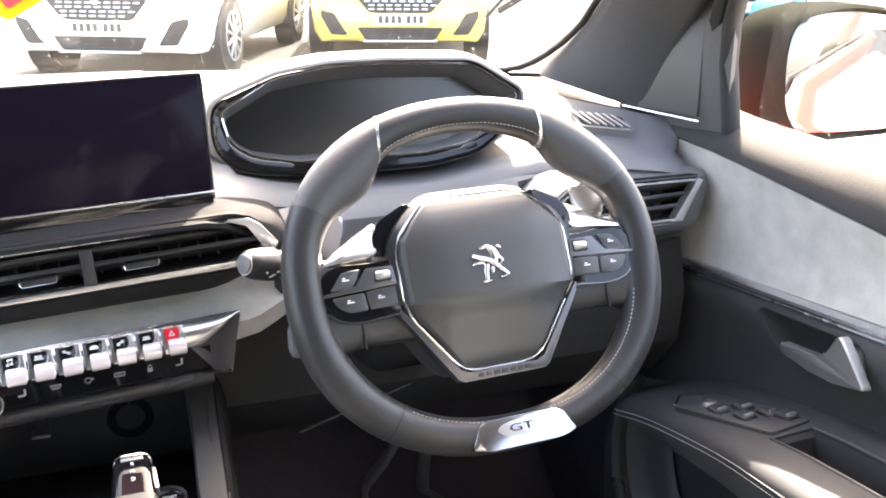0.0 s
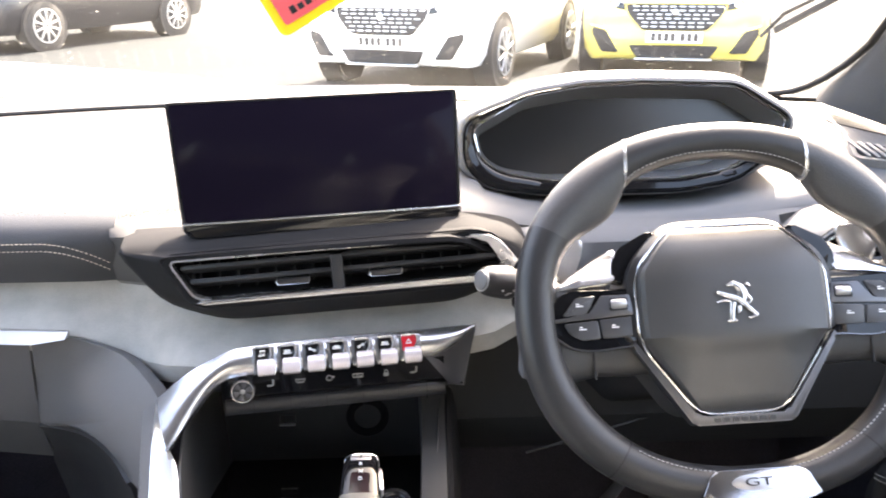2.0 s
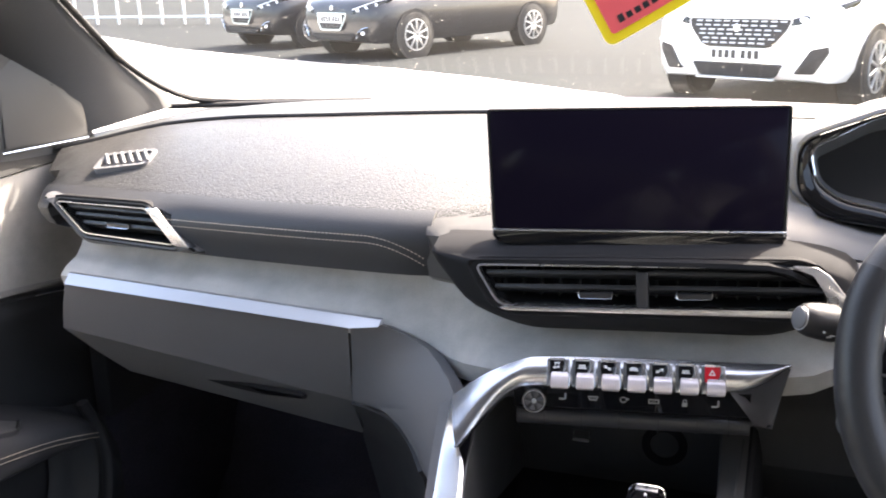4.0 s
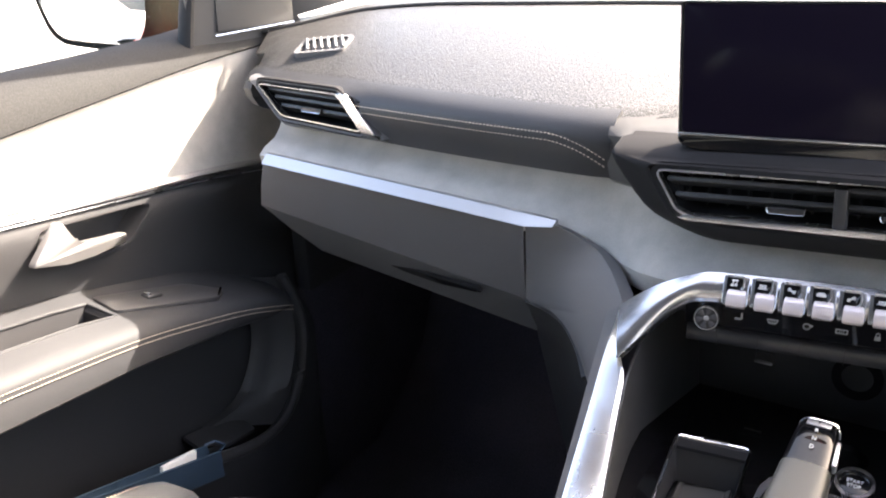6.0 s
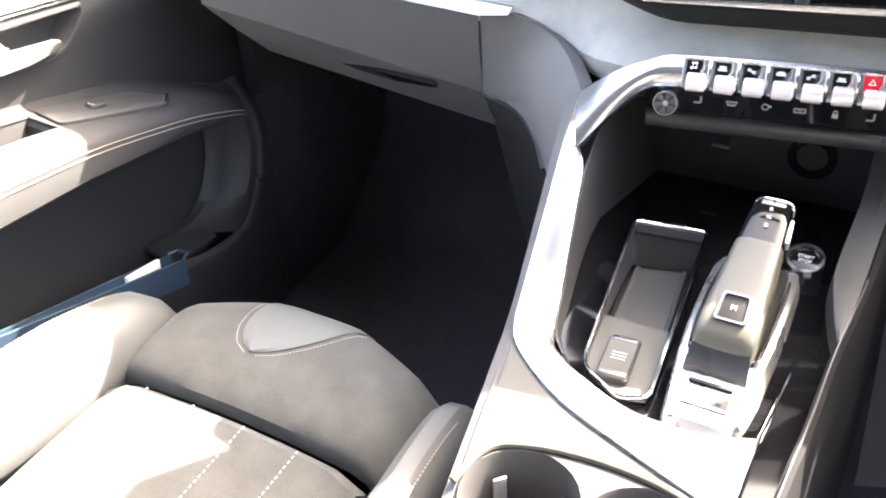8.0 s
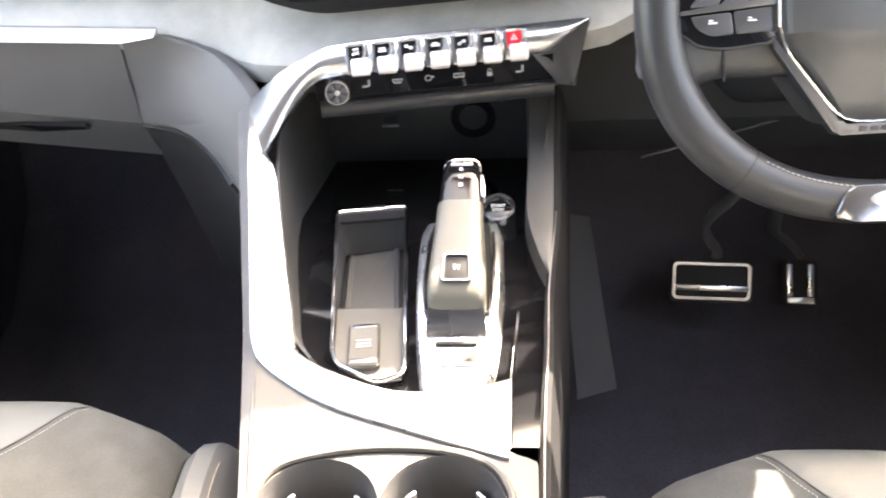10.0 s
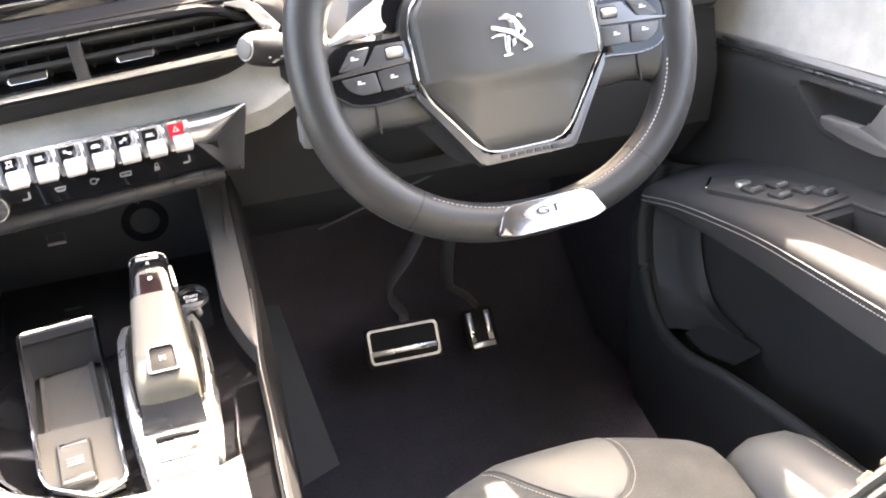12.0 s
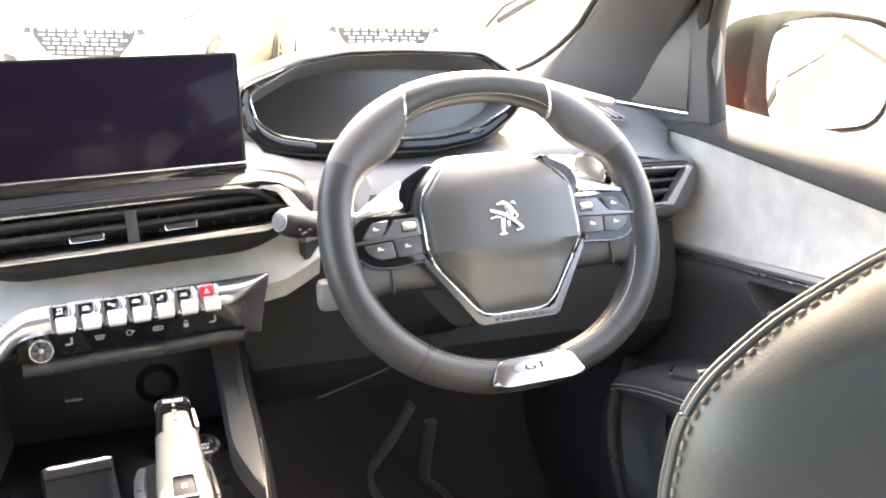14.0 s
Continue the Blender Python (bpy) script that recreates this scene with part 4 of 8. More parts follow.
def switch_panel():
    s = thing("switch_panel", (0.06, 0.17, 0.80), "satin silver switch panel with a row of toggle keys", "switch panel")
    top = [Vector(p) for p in ((-0.104, 0.133, 0.820), (-0.075, 0.140, 0.842), (-0.042, 0.149, 0.857), (-0.018, 0.155, 0.860), (0.06, 0.168, 0.862), (0.132, 0.1795, 0.862), (0.158, 0.1835, 0.8625), (0.176, 0.186, 0.863), (0.1895, 0.187, 0.8635))]
    low = [Vector(p) for p in ((-0.086, 0.086, 0.793), (-0.068, 0.110, 0.815), (-0.046, 0.133, 0.834), (-0.018, 0.142, 0.838), (0.06, 0.155, 0.840), (0.132, 0.1665, 0.840), (0.150, 0.1695, 0.8405), (0.167, 0.176, 0.8455), (0.1875, 0.1865, 0.860))]
    rows = []
    for a, b in zip(spline(top, 40), spline(low, 40)):
        up = Vector((0, -0.77, 0.64)) * min(1, (a - b).length / 0.025)
        rows.append([a + Vector((0, 0.012, -0.004)), a] + [a.lerp(b, t) + up * h for t, h in ((0.1, 0.0013), (0.26, 0.0034), (0.45, 0.0056), (0.62, 0.0062), (0.8, 0.0049), (0.93, 0.0022))] + [b, b + Vector((0, 0.012, -0.006))])
    part("frame", thicken(loft(rows), 0.002), M["panel_metal"], s, "curved satin silver frame")
    # pointed right end
    tip, foot, inner, back = (Vector(p) for p in ((0.1885, 0.187, 0.8605), (0.1765, 0.178, 0.8055), (0.161, 0.166, 0.814), (0.003, 0.02, -0.003)))
    ends = spline([(0.140, 0.1685, 0.8395), (0.150, 0.170, 0.840), (0.167, 0.1765, 0.845), tip], 9)
    rows = []
    for k, p in enumerate(ends):
        u = k / 9
        q = inner.lerp(foot, min(1, u * 1.5))
        rows.append([p, p.lerp(q, 0.5) + Vector((0, 0.0015 * math.sin(math.pi * u), 0)), q, q + back])
    rows.append([tip + back, tip.lerp(foot, 0.5) + back, foot + back, foot + back * 1.2])
    part("end_cap", loft(rows), M["gunmetal"], s, "dark metallic end facet", sharp=40)
    # black lower strip with touch icons, and its thin keys
    part("icon_strip", loft([[Vector((x, panel_y(x) - 0.014, 0.838)), Vector((x, panel_y(x) - 0.010, 0.813)), Vector((x, panel_y(x) + 0.01, 0.811)), Vector((x, panel_y(x) + 0.01, 0.838))] for x in (-0.047, 0.0, 0.06, 0.12, 0.158)], True, True), M["gloss"], s, "glossy black touch strip")
    bar = [Vector((x, panel_y(x) - 0.007, 0.8050)) for x in (-0.045, -0.02, 0.01, 0.04, 0.07, 0.1, 0.13, 0.158)]
    low_bar = part("lower_bar", sweep(bar, 0.009, 0.0078, sides=16, power=3), M["bar"], s, "dark glossy lower key bar")
    for x in (-0.02, 0.013, 0.046, 0.08, 0.113, 0.14):
        part("bar_joint", box((x, panel_y(x) - 0.0068, 0.8051), (0.0008, 0.0186, 0.0160), 0, Euler((0, 0, radians(9))).to_matrix()), M["rubber"], low_bar)
    part("end_line", sweep([Vector((0.1885, 0.1865, 0.8600)), Vector((0.1770, 0.1775, 0.8050)), Vector((0.1610, 0.1655, 0.8130))], 0.0009, 0.0009, sides=6), M["trim_dark"], s)
    for k in range(7):
        x = -0.0065 + 0.02215 * k
        y = panel_y(x)
        hot = k == 6
        km = Matrix.Translation((x, y - 0.0165, 0.8515)) @ Euler((radians(60), 0, radians(9))).to_matrix().to_4x4()
        key = part("key", prism(soften([(-0.0108, 0.0122), (0.0100, 0.0122), (0.0104, -0.0125), (-0.0104, -0.0125)], 0.0015), km, 0.006, 0.0008), M["panel_metal"], s, "hazard key with a red face" if hot else "silver toggle key with a black icon field")
        part("icon_field", prism(soften([(-0.0080, 0.0112), (0.0046, 0.0112), (0.0052, 0.0040), (0.0022, -0.0010), (-0.0030, -0.0030), (-0.0076, -0.0030)], 0.0014), km @ Matrix.Translation((0, 0, 0.0012)), 0.002, 0.0004), M["red"] if hot else M["gloss"], key, "red face" if hot else "glossy black field")
        part("key_cap", loft([[km @ Vector((xx * w + 0.0012, yy, zz)) for xx in (-1, -0.9, -0.5, 0, 0.5, 0.9, 1)] for yy, zz, w in ((0.0005, 0.0010, 0.0066), (-0.0015, 0.0034, 0.0074), (-0.0060, 0.0052, 0.0078), (-0.0105, 0.0046, 0.0078), (-0.0135, 0.0026, 0.0076), (-0.0145, -0.0010, 0.0070))]), M["key"], key, "pearl key cap")
        part("key_fin", sweep([km @ Vector((x, y, 0.0014)) for x, y in ((-0.0074, 0.0116), (0.0046, 0.0116), (0.0056, 0.0106), (0.0060, 0.0040), (0.0034, -0.0012))], 0.0007, 0.0012, sides=6), M["satin"], key, "bright fin")
        icon = km @ Matrix.Translation((-0.0016, 0.0056, 0.0014)) @ Matrix.Diagonal((0.72, 0.72, 1, 1))
        bm = bmesh.new()
        ir = icon.to_3x3().normalized()
        if hot:
            frame_plate([(-0.0042, -0.003), (0.0042, -0.003), (0, 0.0042)], [(-0.0022, -0.0018), (0.0022, -0.0018), (0, 0.0018)], icon, 0.0004, bm=bm)
        elif k == 0:
            for ax, ay, wx, wy in ((-0.0018, 0.0005, 0.0007, 0.0058), (0.0024, 0.0012, 0.0007, 0.0058), (0.0003, 0.0036, 0.0048, 0.0014), (-0.0026, -0.0022, 0.0024, 0.0018), (0.0016, -0.0015, 0.0024, 0.0018)):
                box(icon @ Vector((ax, ay, 0)), (wx, wy, 0.0006), 0, ir, bm)
        elif k in (1, 5):
            for ax in (-0.003, -0.001, 0.001, 0.003):
                box(icon @ Vector((ax, 0, 0)), (0.0011, 0.0040 if k == 1 else 0.0030, 0.0006), 0, ir, bm)
            box(icon @ Vector((0, -0.0018, 0)), (0.0075, 0.0008, 0.0006), 0, ir, bm)
        elif k == 3:
            box(icon @ Vector((0, -0.0004, 0)), (0.0072, 0.0024, 0.0006), 0.0002, ir, bm, 1), box(icon @ Vector((0, 0.0014, 0)), (0.0046, 0.0018, 0.0006), 0.0002, ir, bm, 1)
        else:
            box(icon.translation, (0.0064, 0.0014, 0.0006), 0, ir @ Euler((0, 0, 0.6 if k == 4 else -0.5)).to_matrix(), bm), box(icon @ Vector((0.0026, 0.0012 if k == 4 else -0.001, 0)), (0.0024, 0.0024, 0.0006), 0, ir, bm), box(icon @ Vector((-0.0026, -0.0016 if k == 4 else 0.0014, 0)), (0.0024, 0.0024, 0.0006), 0, ir, bm)
        part("icon", bm, M["white_ink"], key, "white symbol")
        if k < 6:
            x2 = -0.0027 + 0.0264 * k
            fm = facing((x2, panel_y(x2) - 0.0124, 0.826), yaw=9, tilt=-8)
            if k in (0, 5):
                bm = box(fm @ Vector((0.002, 0.001, 0)), (0.0016, 0.0062, 0.0008), 0, fm.to_3x3())
                box(fm @ Vector((-0.0012, -0.0022, 0)), (0.005, 0.0016, 0.0008), 0, fm.to_3x3(), bm)
            elif k == 2:
                bm = frame_plate(rounded(0.006, 0.006, 0.0028), rounded(0.0044, 0.0044, 0.002), fm, 0.0008)
                box(fm @ Vector((0.0036, 0.001, 0)), (0.0022, 0.0014, 0.0008), 0, fm.to_3x3(), bm)
            elif k == 4:
                bm = frame_plate(rounded(0.0034, 0.0046, 0.0015), rounded(0.0018, 0.003, 0.0008), fm @ Matrix.Translation((0, 0.0014, 0)), 0.0008)
                box(fm @ Vector((0, -0.0016, 0)), (0.0044, 0.0036, 0.001), 0, fm.to_3x3(), bm)
            else:
                bm = frame_plate(soften([(-0.0048, 0.0022), (0.0048, 0.0022), (0.0048 if k == 3 else 0.003, -0.0024), (-0.0048 if k == 3 else -0.003, -0.0024)], 0.0008), soften([(-0.0037, 0.0013), (0.0037, 0.0013), (0.0037 if k == 3 else 0.0022, -0.0015), (-0.0037 if k == 3 else -0.0022, -0.0015)], 0.0006), fm, 0.0008)
                for dx in (-0.0015, 0, 0.0015):
                    box(fm @ Vector((dx, -0.0004, 0)), (0.0005, 0.003, 0.0008), 0, fm.to_3x3(), bm)
            part("touch_icon", bm, M["grey_ink"], s, "grey symbol")
    # rotary knob
    kn = facing((-0.0262, 0.132, 0.8255), yaw=5, tilt=12)
    knob = part("knob", disc(kn, 0.0096, 0.02, 0.0012), M["bar"], s, "black volume knob with bright spokes")
    part("knob_ring", frame_plate([(0.0104 * math.cos(k * math.pi / 14), 0.0104 * math.sin(k * math.pi / 14)) for k in range(28)], [(0.0092 * math.cos(k * math.pi / 14), 0.0092 * math.sin(k * math.pi / 14)) for k in range(28)], kn @ Matrix.Translation((0, 0, 0.001)), 0.012), M["panel_metal"], knob)
    for k in range(6):
        arm = kn @ Euler((0, 0, k * math.pi / 3 + 0.3)).to_matrix().to_4x4()
        part("knob_petal", prism(soften([(0.0026, -0.0007), (0.0082, -0.0028), (0.0086, 0.0), (0.0082, 0.0028), (0.0026, 0.0007)], 0.0008), arm @ Matrix.Translation((0, 0, 0.0007)), 0.0012, 0.0003), M["trim_dark"], knob, "dull metal petal")
    part("knob_hub", disc(kn @ Matrix.Translation((0, 0, 0.0009)), 0.0022, 0.002, 0.0005), M["handle"], knob)


switch_panel()


# ---- centre console ----
def console():
    c = thing("centre_console", (0.03, -0.1, 0.3), "grey centre console with a satin silver frame and black well", "centre console")
    # satin frame: from the switch panel down the left side and round the back of the well
    outer = spline([(-0.104, 0.136, 0.8195), (-0.103, 0.10, 0.79), (-0.098, 0.055, 0.755), (-0.089, -0.012, 0.712), (-0.081, -0.047, 0.702), (-0.063, -0.074, 0.70), (-0.0138, -0.110, 0.70), (0.051, -0.136, 0.70), (0.1195, -0.160, 0.70)], 40)
    inner = spline([(-0.087, 0.088, 0.793), (-0.079, 0.085, 0.778), (-0.07, 0.045, 0.748), (-0.058, -0.008, 0.711), (-0.05, -0.038, 0.702), (-0.034, -0.064, 0.70), (0.0277, -0.0955, 0.70), (0.0831, -0.0970, 0.70), (0.1205, -0.0850, 0.70)], 40)
    rows = [[a + Vector((0, 0, -0.02)), a, a.lerp(b, 0.15) + Vector((0, 0, 0.003)), a.lerp(b, 0.85) + Vector((0, 0, 0.003)), b, b + Vector((0.002, 0.001, -0.03))] for a, b in zip(outer, inner)]
    part("silver_frame", loft(rows), M["satin"], c, "bright satin silver frame")
    # grey left flank
    rows = []
    for k, a in enumerate(spline([(-0.104, 0.136, 0.8175), (-0.1, 0.10, 0.788), (-0.094, 0.055, 0.753), (-0.084, -0.012, 0.71), (-0.077, -0.05, 0.699)], 16)):
        u = k / 16
        out = lerp(0.015, 0.0135, u)
        rows.append([a, a + Vector((-out, 0.004 * (1 - u), -0.012)), a + Vector((-out - 0.008, 0.004, -0.06)), a + Vector((-out - 0.008, 0.01, -0.4 + 0.1 * u))])
    part("flank_front", loft(rows), M["soft"], c, "grey soft plastic flank")
    rows = []
    for y, xl in ((-0.046, -0.0905), (-0.13, -0.0715), (-0.218, -0.052), (-0.35, -0.042), (-0.75, -0.042)):
        rows.append([Vector((xl + 0.012, y, 0.698)), Vector((xl, y, 0.690)), Vector((xl - 0.004, y, 0.62)), Vector((xl - 0.004, y, 0.24))])
    part("flank_rear", loft(rows), M["soft"], c, "grey soft plastic flank")
    # black floor of the well
    bm = bmesh.new()
    hole = [(-0.033, 0.101), (0.024, 0.112), (0.0385, -0.075), (0.021, -0.083), (-0.0105, -0.064), (-0.016, -0.049)]
    rim_pts = [(-0.085, 0.305), (0.17, 0.305), (0.152, 0.12), (0.147, -0.01), (0.144, -0.06), (0.143, -0.14), (0.0, -0.14), (-0.05, -0.06), (-0.062, -0.01), (-0.079, 0.12)]
    edges = []
    for outline in (hole, rim_pts):
        vs = [bm.verts.new((x, y, 0.688 + 0.1 * max(0, min(y + 0.05, 0.17)) - 0.26 * max(0, y - 0.125))) for x, y in outline]
        edges += [bm.edges.new((vs[i], vs[(i + 1) % len(vs)])) for i in range(len(vs))]
    bmesh.ops.triangle_fill(bm, edges=edges, use_beauty=True)
    part("well_floor", bm, M["gloss"], c, "glossy black panel")
    part("well_back", box((0.045, 0.312, 0.7275), (0.27, 0.012, 0.165), 0.003), M["dark"], c, "black back wall")
    part("well_roof", box((0.045, 0.25, 0.806), (0.26, 0.14, 0.006), 0.002), M["dark"], c)
    rows = []
    for a in spline([(-0.077, 0.083, 0.776), (-0.070, 0.045, 0.745), (-0.058, -0.008, 0.708), (-0.05, -0.038, 0.699), (-0.034, -0.06, 0.697)], 12):
        rows.append([a, Vector((a.x + 0.006, a.y, 0.685))])
    rows = [[Vector((-0.09, 0.305, 0.80)), Vector((-0.078, 0.305, 0.655))], [Vector((-0.085, 0.14, 0.79)), Vector((-0.075, 0.14, 0.692))]] + rows
    part("well_side", thicken(loft(rows), 0.002), M["corner"], c, "grey left wall of the well")
    part("well_right", thicken(loft([[Vector((0.164, 0.306, 0.80)), Vector((0.152, 0.306, 0.652))], [Vector((0.150, 0.14, 0.735)), Vector((0.146, 0.14, 0.690))]]), 0.002), M["dark"], c, "black right wall of the well")
    # right flank
    rim = spline([(0.166, 0.27, 0.80), (0.162, 0.2, 0.752), (0.160, 0.14, 0.739), (0.1585, 0.09, 0.728), (0.155, 0.05, 0.720), (0.152, 0.025, 0.713), (0.150, 0.0, 0.705), (0.148, -0.06, 0.70), (0.142, -0.19, 0.70), (0.13, -0.75, 0.70)], 30)
    rows = [[p + Vector((-0.006, 0, -0.06)), p + Vector((-0.003, 0, -0.002)), p + Vector((0.0, 0, 0.0)), p + Vector((0.004, 0, -0.003)), p + Vector((0.010, 0, -0.03)), p + Vector((0.014, 0, -0.12)), Vector((p.x + 0.02, p.y, 0.24))] for p in rim]
    part("flank_right", loft(rows), M["pod"], c, "dark grey right flank")
    part("flank_line", sweep([p + Vector((0.0, 0, 0.001)) for p in rim[10:]], 0.0008, 0.0008, sides=6), M["trim_dark"], c, "thin satin edge line")
    left = spline([(0.136, 0.27, 0.80), (0.137, 0.2, 0.751), (0.135, 0.14, 0.738), (0.134, 0.09, 0.727), (0.142, 0.05, 0.719), (0.150, 0.025, 0.7125)], 20)
    right = spline([(0.163, 0.27, 0.801), (0.160, 0.2, 0.753), (0.158, 0.14, 0.740), (0.1565, 0.09, 0.729), (0.154, 0.05, 0.7205), (0.1515, 0.025, 0.7135)], 20)
    part("side_post", thicken(loft([[a + Vector((-0.002, 0, -0.03)), a, a.lerp(b, 0.5) + Vector((0, 0, 0.001)), b] for a, b in zip(left, right)]), 0.002), M["corner"], c, "smooth grey strip down the right of the well")
    # rear deck with the cup holders
    cups = ((-0.003, -0.203), (0.078, -0.199))
    bm = bmesh.new()
    ring = 28
    outline = soften([(-0.0795, -0.047), (-0.068, -0.064), (-0.045, -0.078), (-0.018, -0.106), (0.018, -0.115), (0.045, -0.104), (0.118, -0.098), (0.118, -0.152), (0.139, -0.160), (0.130, -0.75), (-0.034, -0.75), (-0.034, -0.35), (-0.044, -0.218), (-0.0632, -0.13)], 0.006)
    edge = [bm.verts.new((x, y, 0.697)) for x, y in outline]
    edges = [bm.edges.new((edge[i], edge[(i + 1) % len(edge)])) for i in range(len(edge))]
    for cx, cy in cups:
        vs = [bm.verts.new((cx + 0.0385 * math.cos(2 * math.pi * k / ring), cy + 0.0385 * math.sin(2 * math.pi * k / ring), 0.697)) for k in range(ring)]
        edges += [bm.edges.new((vs[i], vs[(i + 1) % ring])) for i in range(ring)]
    bmesh.ops.triangle_fill(bm, edges=edges, use_beauty=True)
    part("deck", bm, M["console"], c, "pale grey rear deck")
    for cx, cy in cups:
        rows = []
        for r, z in ((0.0415, 0.698), (0.0400, 0.701), (0.0385, 0.698), (0.036, 0.68), (0.034, 0.62), (0.0, 0.618)):
            rows.append([Vector((cx + max(r, 1e-4) * math.cos(2 * math.pi * k / 28), cy + max(r, 1e-4) * math.sin(2 * math.pi * k / 28), z)) for k in range(28)])
        cup = part("cup_holder", loft(rows, True), M["dark"], c, "round black cup holder")
        for a in (40, 140, 220, 320):
            part("grip", box((cx + 0.031 * math.cos(radians(a)), cy + 0.031 * math.sin(radians(a)), 0.665), (0.003, 0.010, 0.04), 0.001, Euler((0, 0, radians(a))).to_matrix()), M["satin"], cup)
    lip = [(-0.048, -0.21), (-0.041, -0.175), (-0.019, -0.160), (0.023, -0.1515), (0.072, -0.1525), (0.106, -0.164), (0.120, -0.185), (0.124, -0.21)]
    part("cup_lip", sweep(spline([(x, y, 0.699) for x, y in lip], 24), 0.003, 0.003, sides=8), M["console"], c)
    # narrow slots by the right flank
    part("slot_edge", sweep([Vector((0.126, -0.005, 0.696)), Vector((0.121, -0.08, 0.696)), Vector((0.12, -0.15, 0.697))], 0.0012, 0.0012, sides=6), M["chrome"], c)
    # sockets in the back wall
    part("usb_port", frame_plate(rounded(0.0185, 0.0120, 0.001), rounded(0.0160, 0.0095, 0.001), facing((-0.0115, 0.3035, 0.7085)), 0.006), M["trim_dark"], c, "small usb port")
    part("usb_lip", box((-0.0115, 0.3030, 0.7030), (0.018, 0.005, 0.0016), 0.0004), M["satin"], c, "bright lower lip")
    so = facing((0.078, 0.3045, 0.709))
    part("power_socket", frame_plate([(0.024 * math.cos(k * math.pi / 14), 0.024 * math.sin(k * math.pi / 14)) for k in range(28)], [(0.015 * math.cos(k * math.pi / 14), 0.015 * math.sin(k * math.pi / 14)) for k in range(28)], so, 0.01), M["gloss"], c, "round black power socket")
    part("socket_lid", disc(so @ Matrix.Translation((0, 0, -0.002)), 0.0145, 0.006, 0.002), M["dark"], c)


console()


def phone_tray():
    t = thing("phone_tray", (0.0, 0.03, 0.69), "black charging tray with a chrome rim", "tray")
    top = [Vector(p) for p in ((-0.035, 0.104, 0.7225), (0.026, 0.116, 0.7195), (0.041, -0.0765, 0.697), (0.022, -0.086, 0.6965), (-0.012, -0.066, 0.697), (-0.018, -0.05, 0.698))]
    n = len(top)
    pts = []
    for i in range(n):
        a, b, c = top[i - 1], top[i], top[(i + 1) % n]
        p, q = b + (a - b).normalized() * 0.006, b + (c - b).normalized() * 0.006
        pts += [p * (1 - u) ** 2 + b * 2 * u * (1 - u) + q * u * u for u in (0, 0.33, 0.66, 1)]
    part("rim", sweep(pts, 0.0015, 0.0018, closed=True, sides=8), M["chrome"], t, "thin chrome rim")
    # broad bright slope inside the far end of the rim
    a, b = Vector((-0.0325, 0.1015, 0.7215)), Vector((0.0235, 0.1130, 0.7185))
    rows = [[a.lerp(b, u), a.lerp(b, u) + Vector((0.0008, -0.007, -0.0035)), a.lerp(b, u) + Vector((0.001, -0.0075, -0.006))] for u in (0, 0.25, 0.5, 0.75, 1)]
    part("rim_slope", thicken(loft(rows), 0.001), M["pod"], t, "dark polished slope")
    part("rim_tab", box((-0.003, 0.1115, 0.7222), (0.022, 0.004, 0.0025), 0.0008, Euler((0, 0, radians(11))).to_matrix()), M["chrome"], t)
    mid = sum(pts, Vector()) / len(pts)
    rows = [pts, [p.lerp(mid, 0.05) + Vector((0, 0, -0.003)) for p in pts]]
    rows.append([p.lerp(mid, 0.12) + Vector((0, 0, -0.035)) if p.y > 0.0 else p.lerp(mid, 0.06) + Vector((0, 0, -0.004)) for p in pts])
    part("wall", loft(rows, True), M["dark"], t, "dark inner wall")
    part("floor_plate", loft([[Vector((-0.032, 0.112, 0.679)), Vector((0.023, 0.122, 0.679))], [Vector((-0.026, 0.003, 0.671)), Vector((0.033, 0.006, 0.671))]]), M["dark"], t)
    # padded mat with a raised rim
    out = [(-0.0275, 0.100), (0.0165, 0.108), (0.0275, 0.009), (-0.0205, 0.006)]

    def lift(pts2, z):
        return [Vector((x, y, z + 0.08 * y)) for x, y in pts2]

    o2, i2 = soften(out, 0.006), grow(soften(out, 0.006), -0.003)
    part("floor_mat", loft([lift(o2, 0.673), lift(o2, 0.6765), lift(grow(o2, -0.001), 0.6775), lift(i2, 0.6772), lift(grow(i2, -0.002), 0.6755)], True, True), M["corner"], t, "dark rubber mat with a raised edge")
    part("step", thicken(loft([[Vector((-0.026, 0.004, 0.675)), Vector((0.0315, 0.007, 0.675))], [Vector((-0.0255, 0.0, 0.696)), Vector((0.0315, 0.003, 0.6945))], [Vector((-0.017, -0.05, 0.6935)), Vector((0.037, -0.05, 0.6935))], [Vector((-0.010, -0.064, 0.6925)), Vector((0.038, -0.072, 0.6925))], [Vector((0.018, -0.081, 0.6925)), Vector((0.0385, -0.076, 0.6925))]]), 0.003), M["tray_plate"], t, "grey plate with a switch")
    sw = Matrix.Translation((0.0065, -0.0455, 0.6965)) @ Euler((0, 0, radians(6))).to_matrix().to_4x4()
    part("switch_gap", prism(rounded(0.0245, 0.050, 0.0025), sw @ Matrix.Translation((0, 0, 0.0008)), 0.004), M["rubber"], t)
    s = part("mode_switch", loft([[sw @ Vector((x, y, z)) for x in (-0.0108, -0.0095, 0.0095, 0.0108)] for y, z in ((-0.0235, 0.000), (-0.0228, 0.0035), (-0.0150, 0.0030), (-0.006, 0.0016), (0.006, 0.0016), (0.0150, 0.0030), (0.0228, 0.0035), (0.0235, 0.000))]), M["tray_plate"], t, "dished grey drive mode switch")
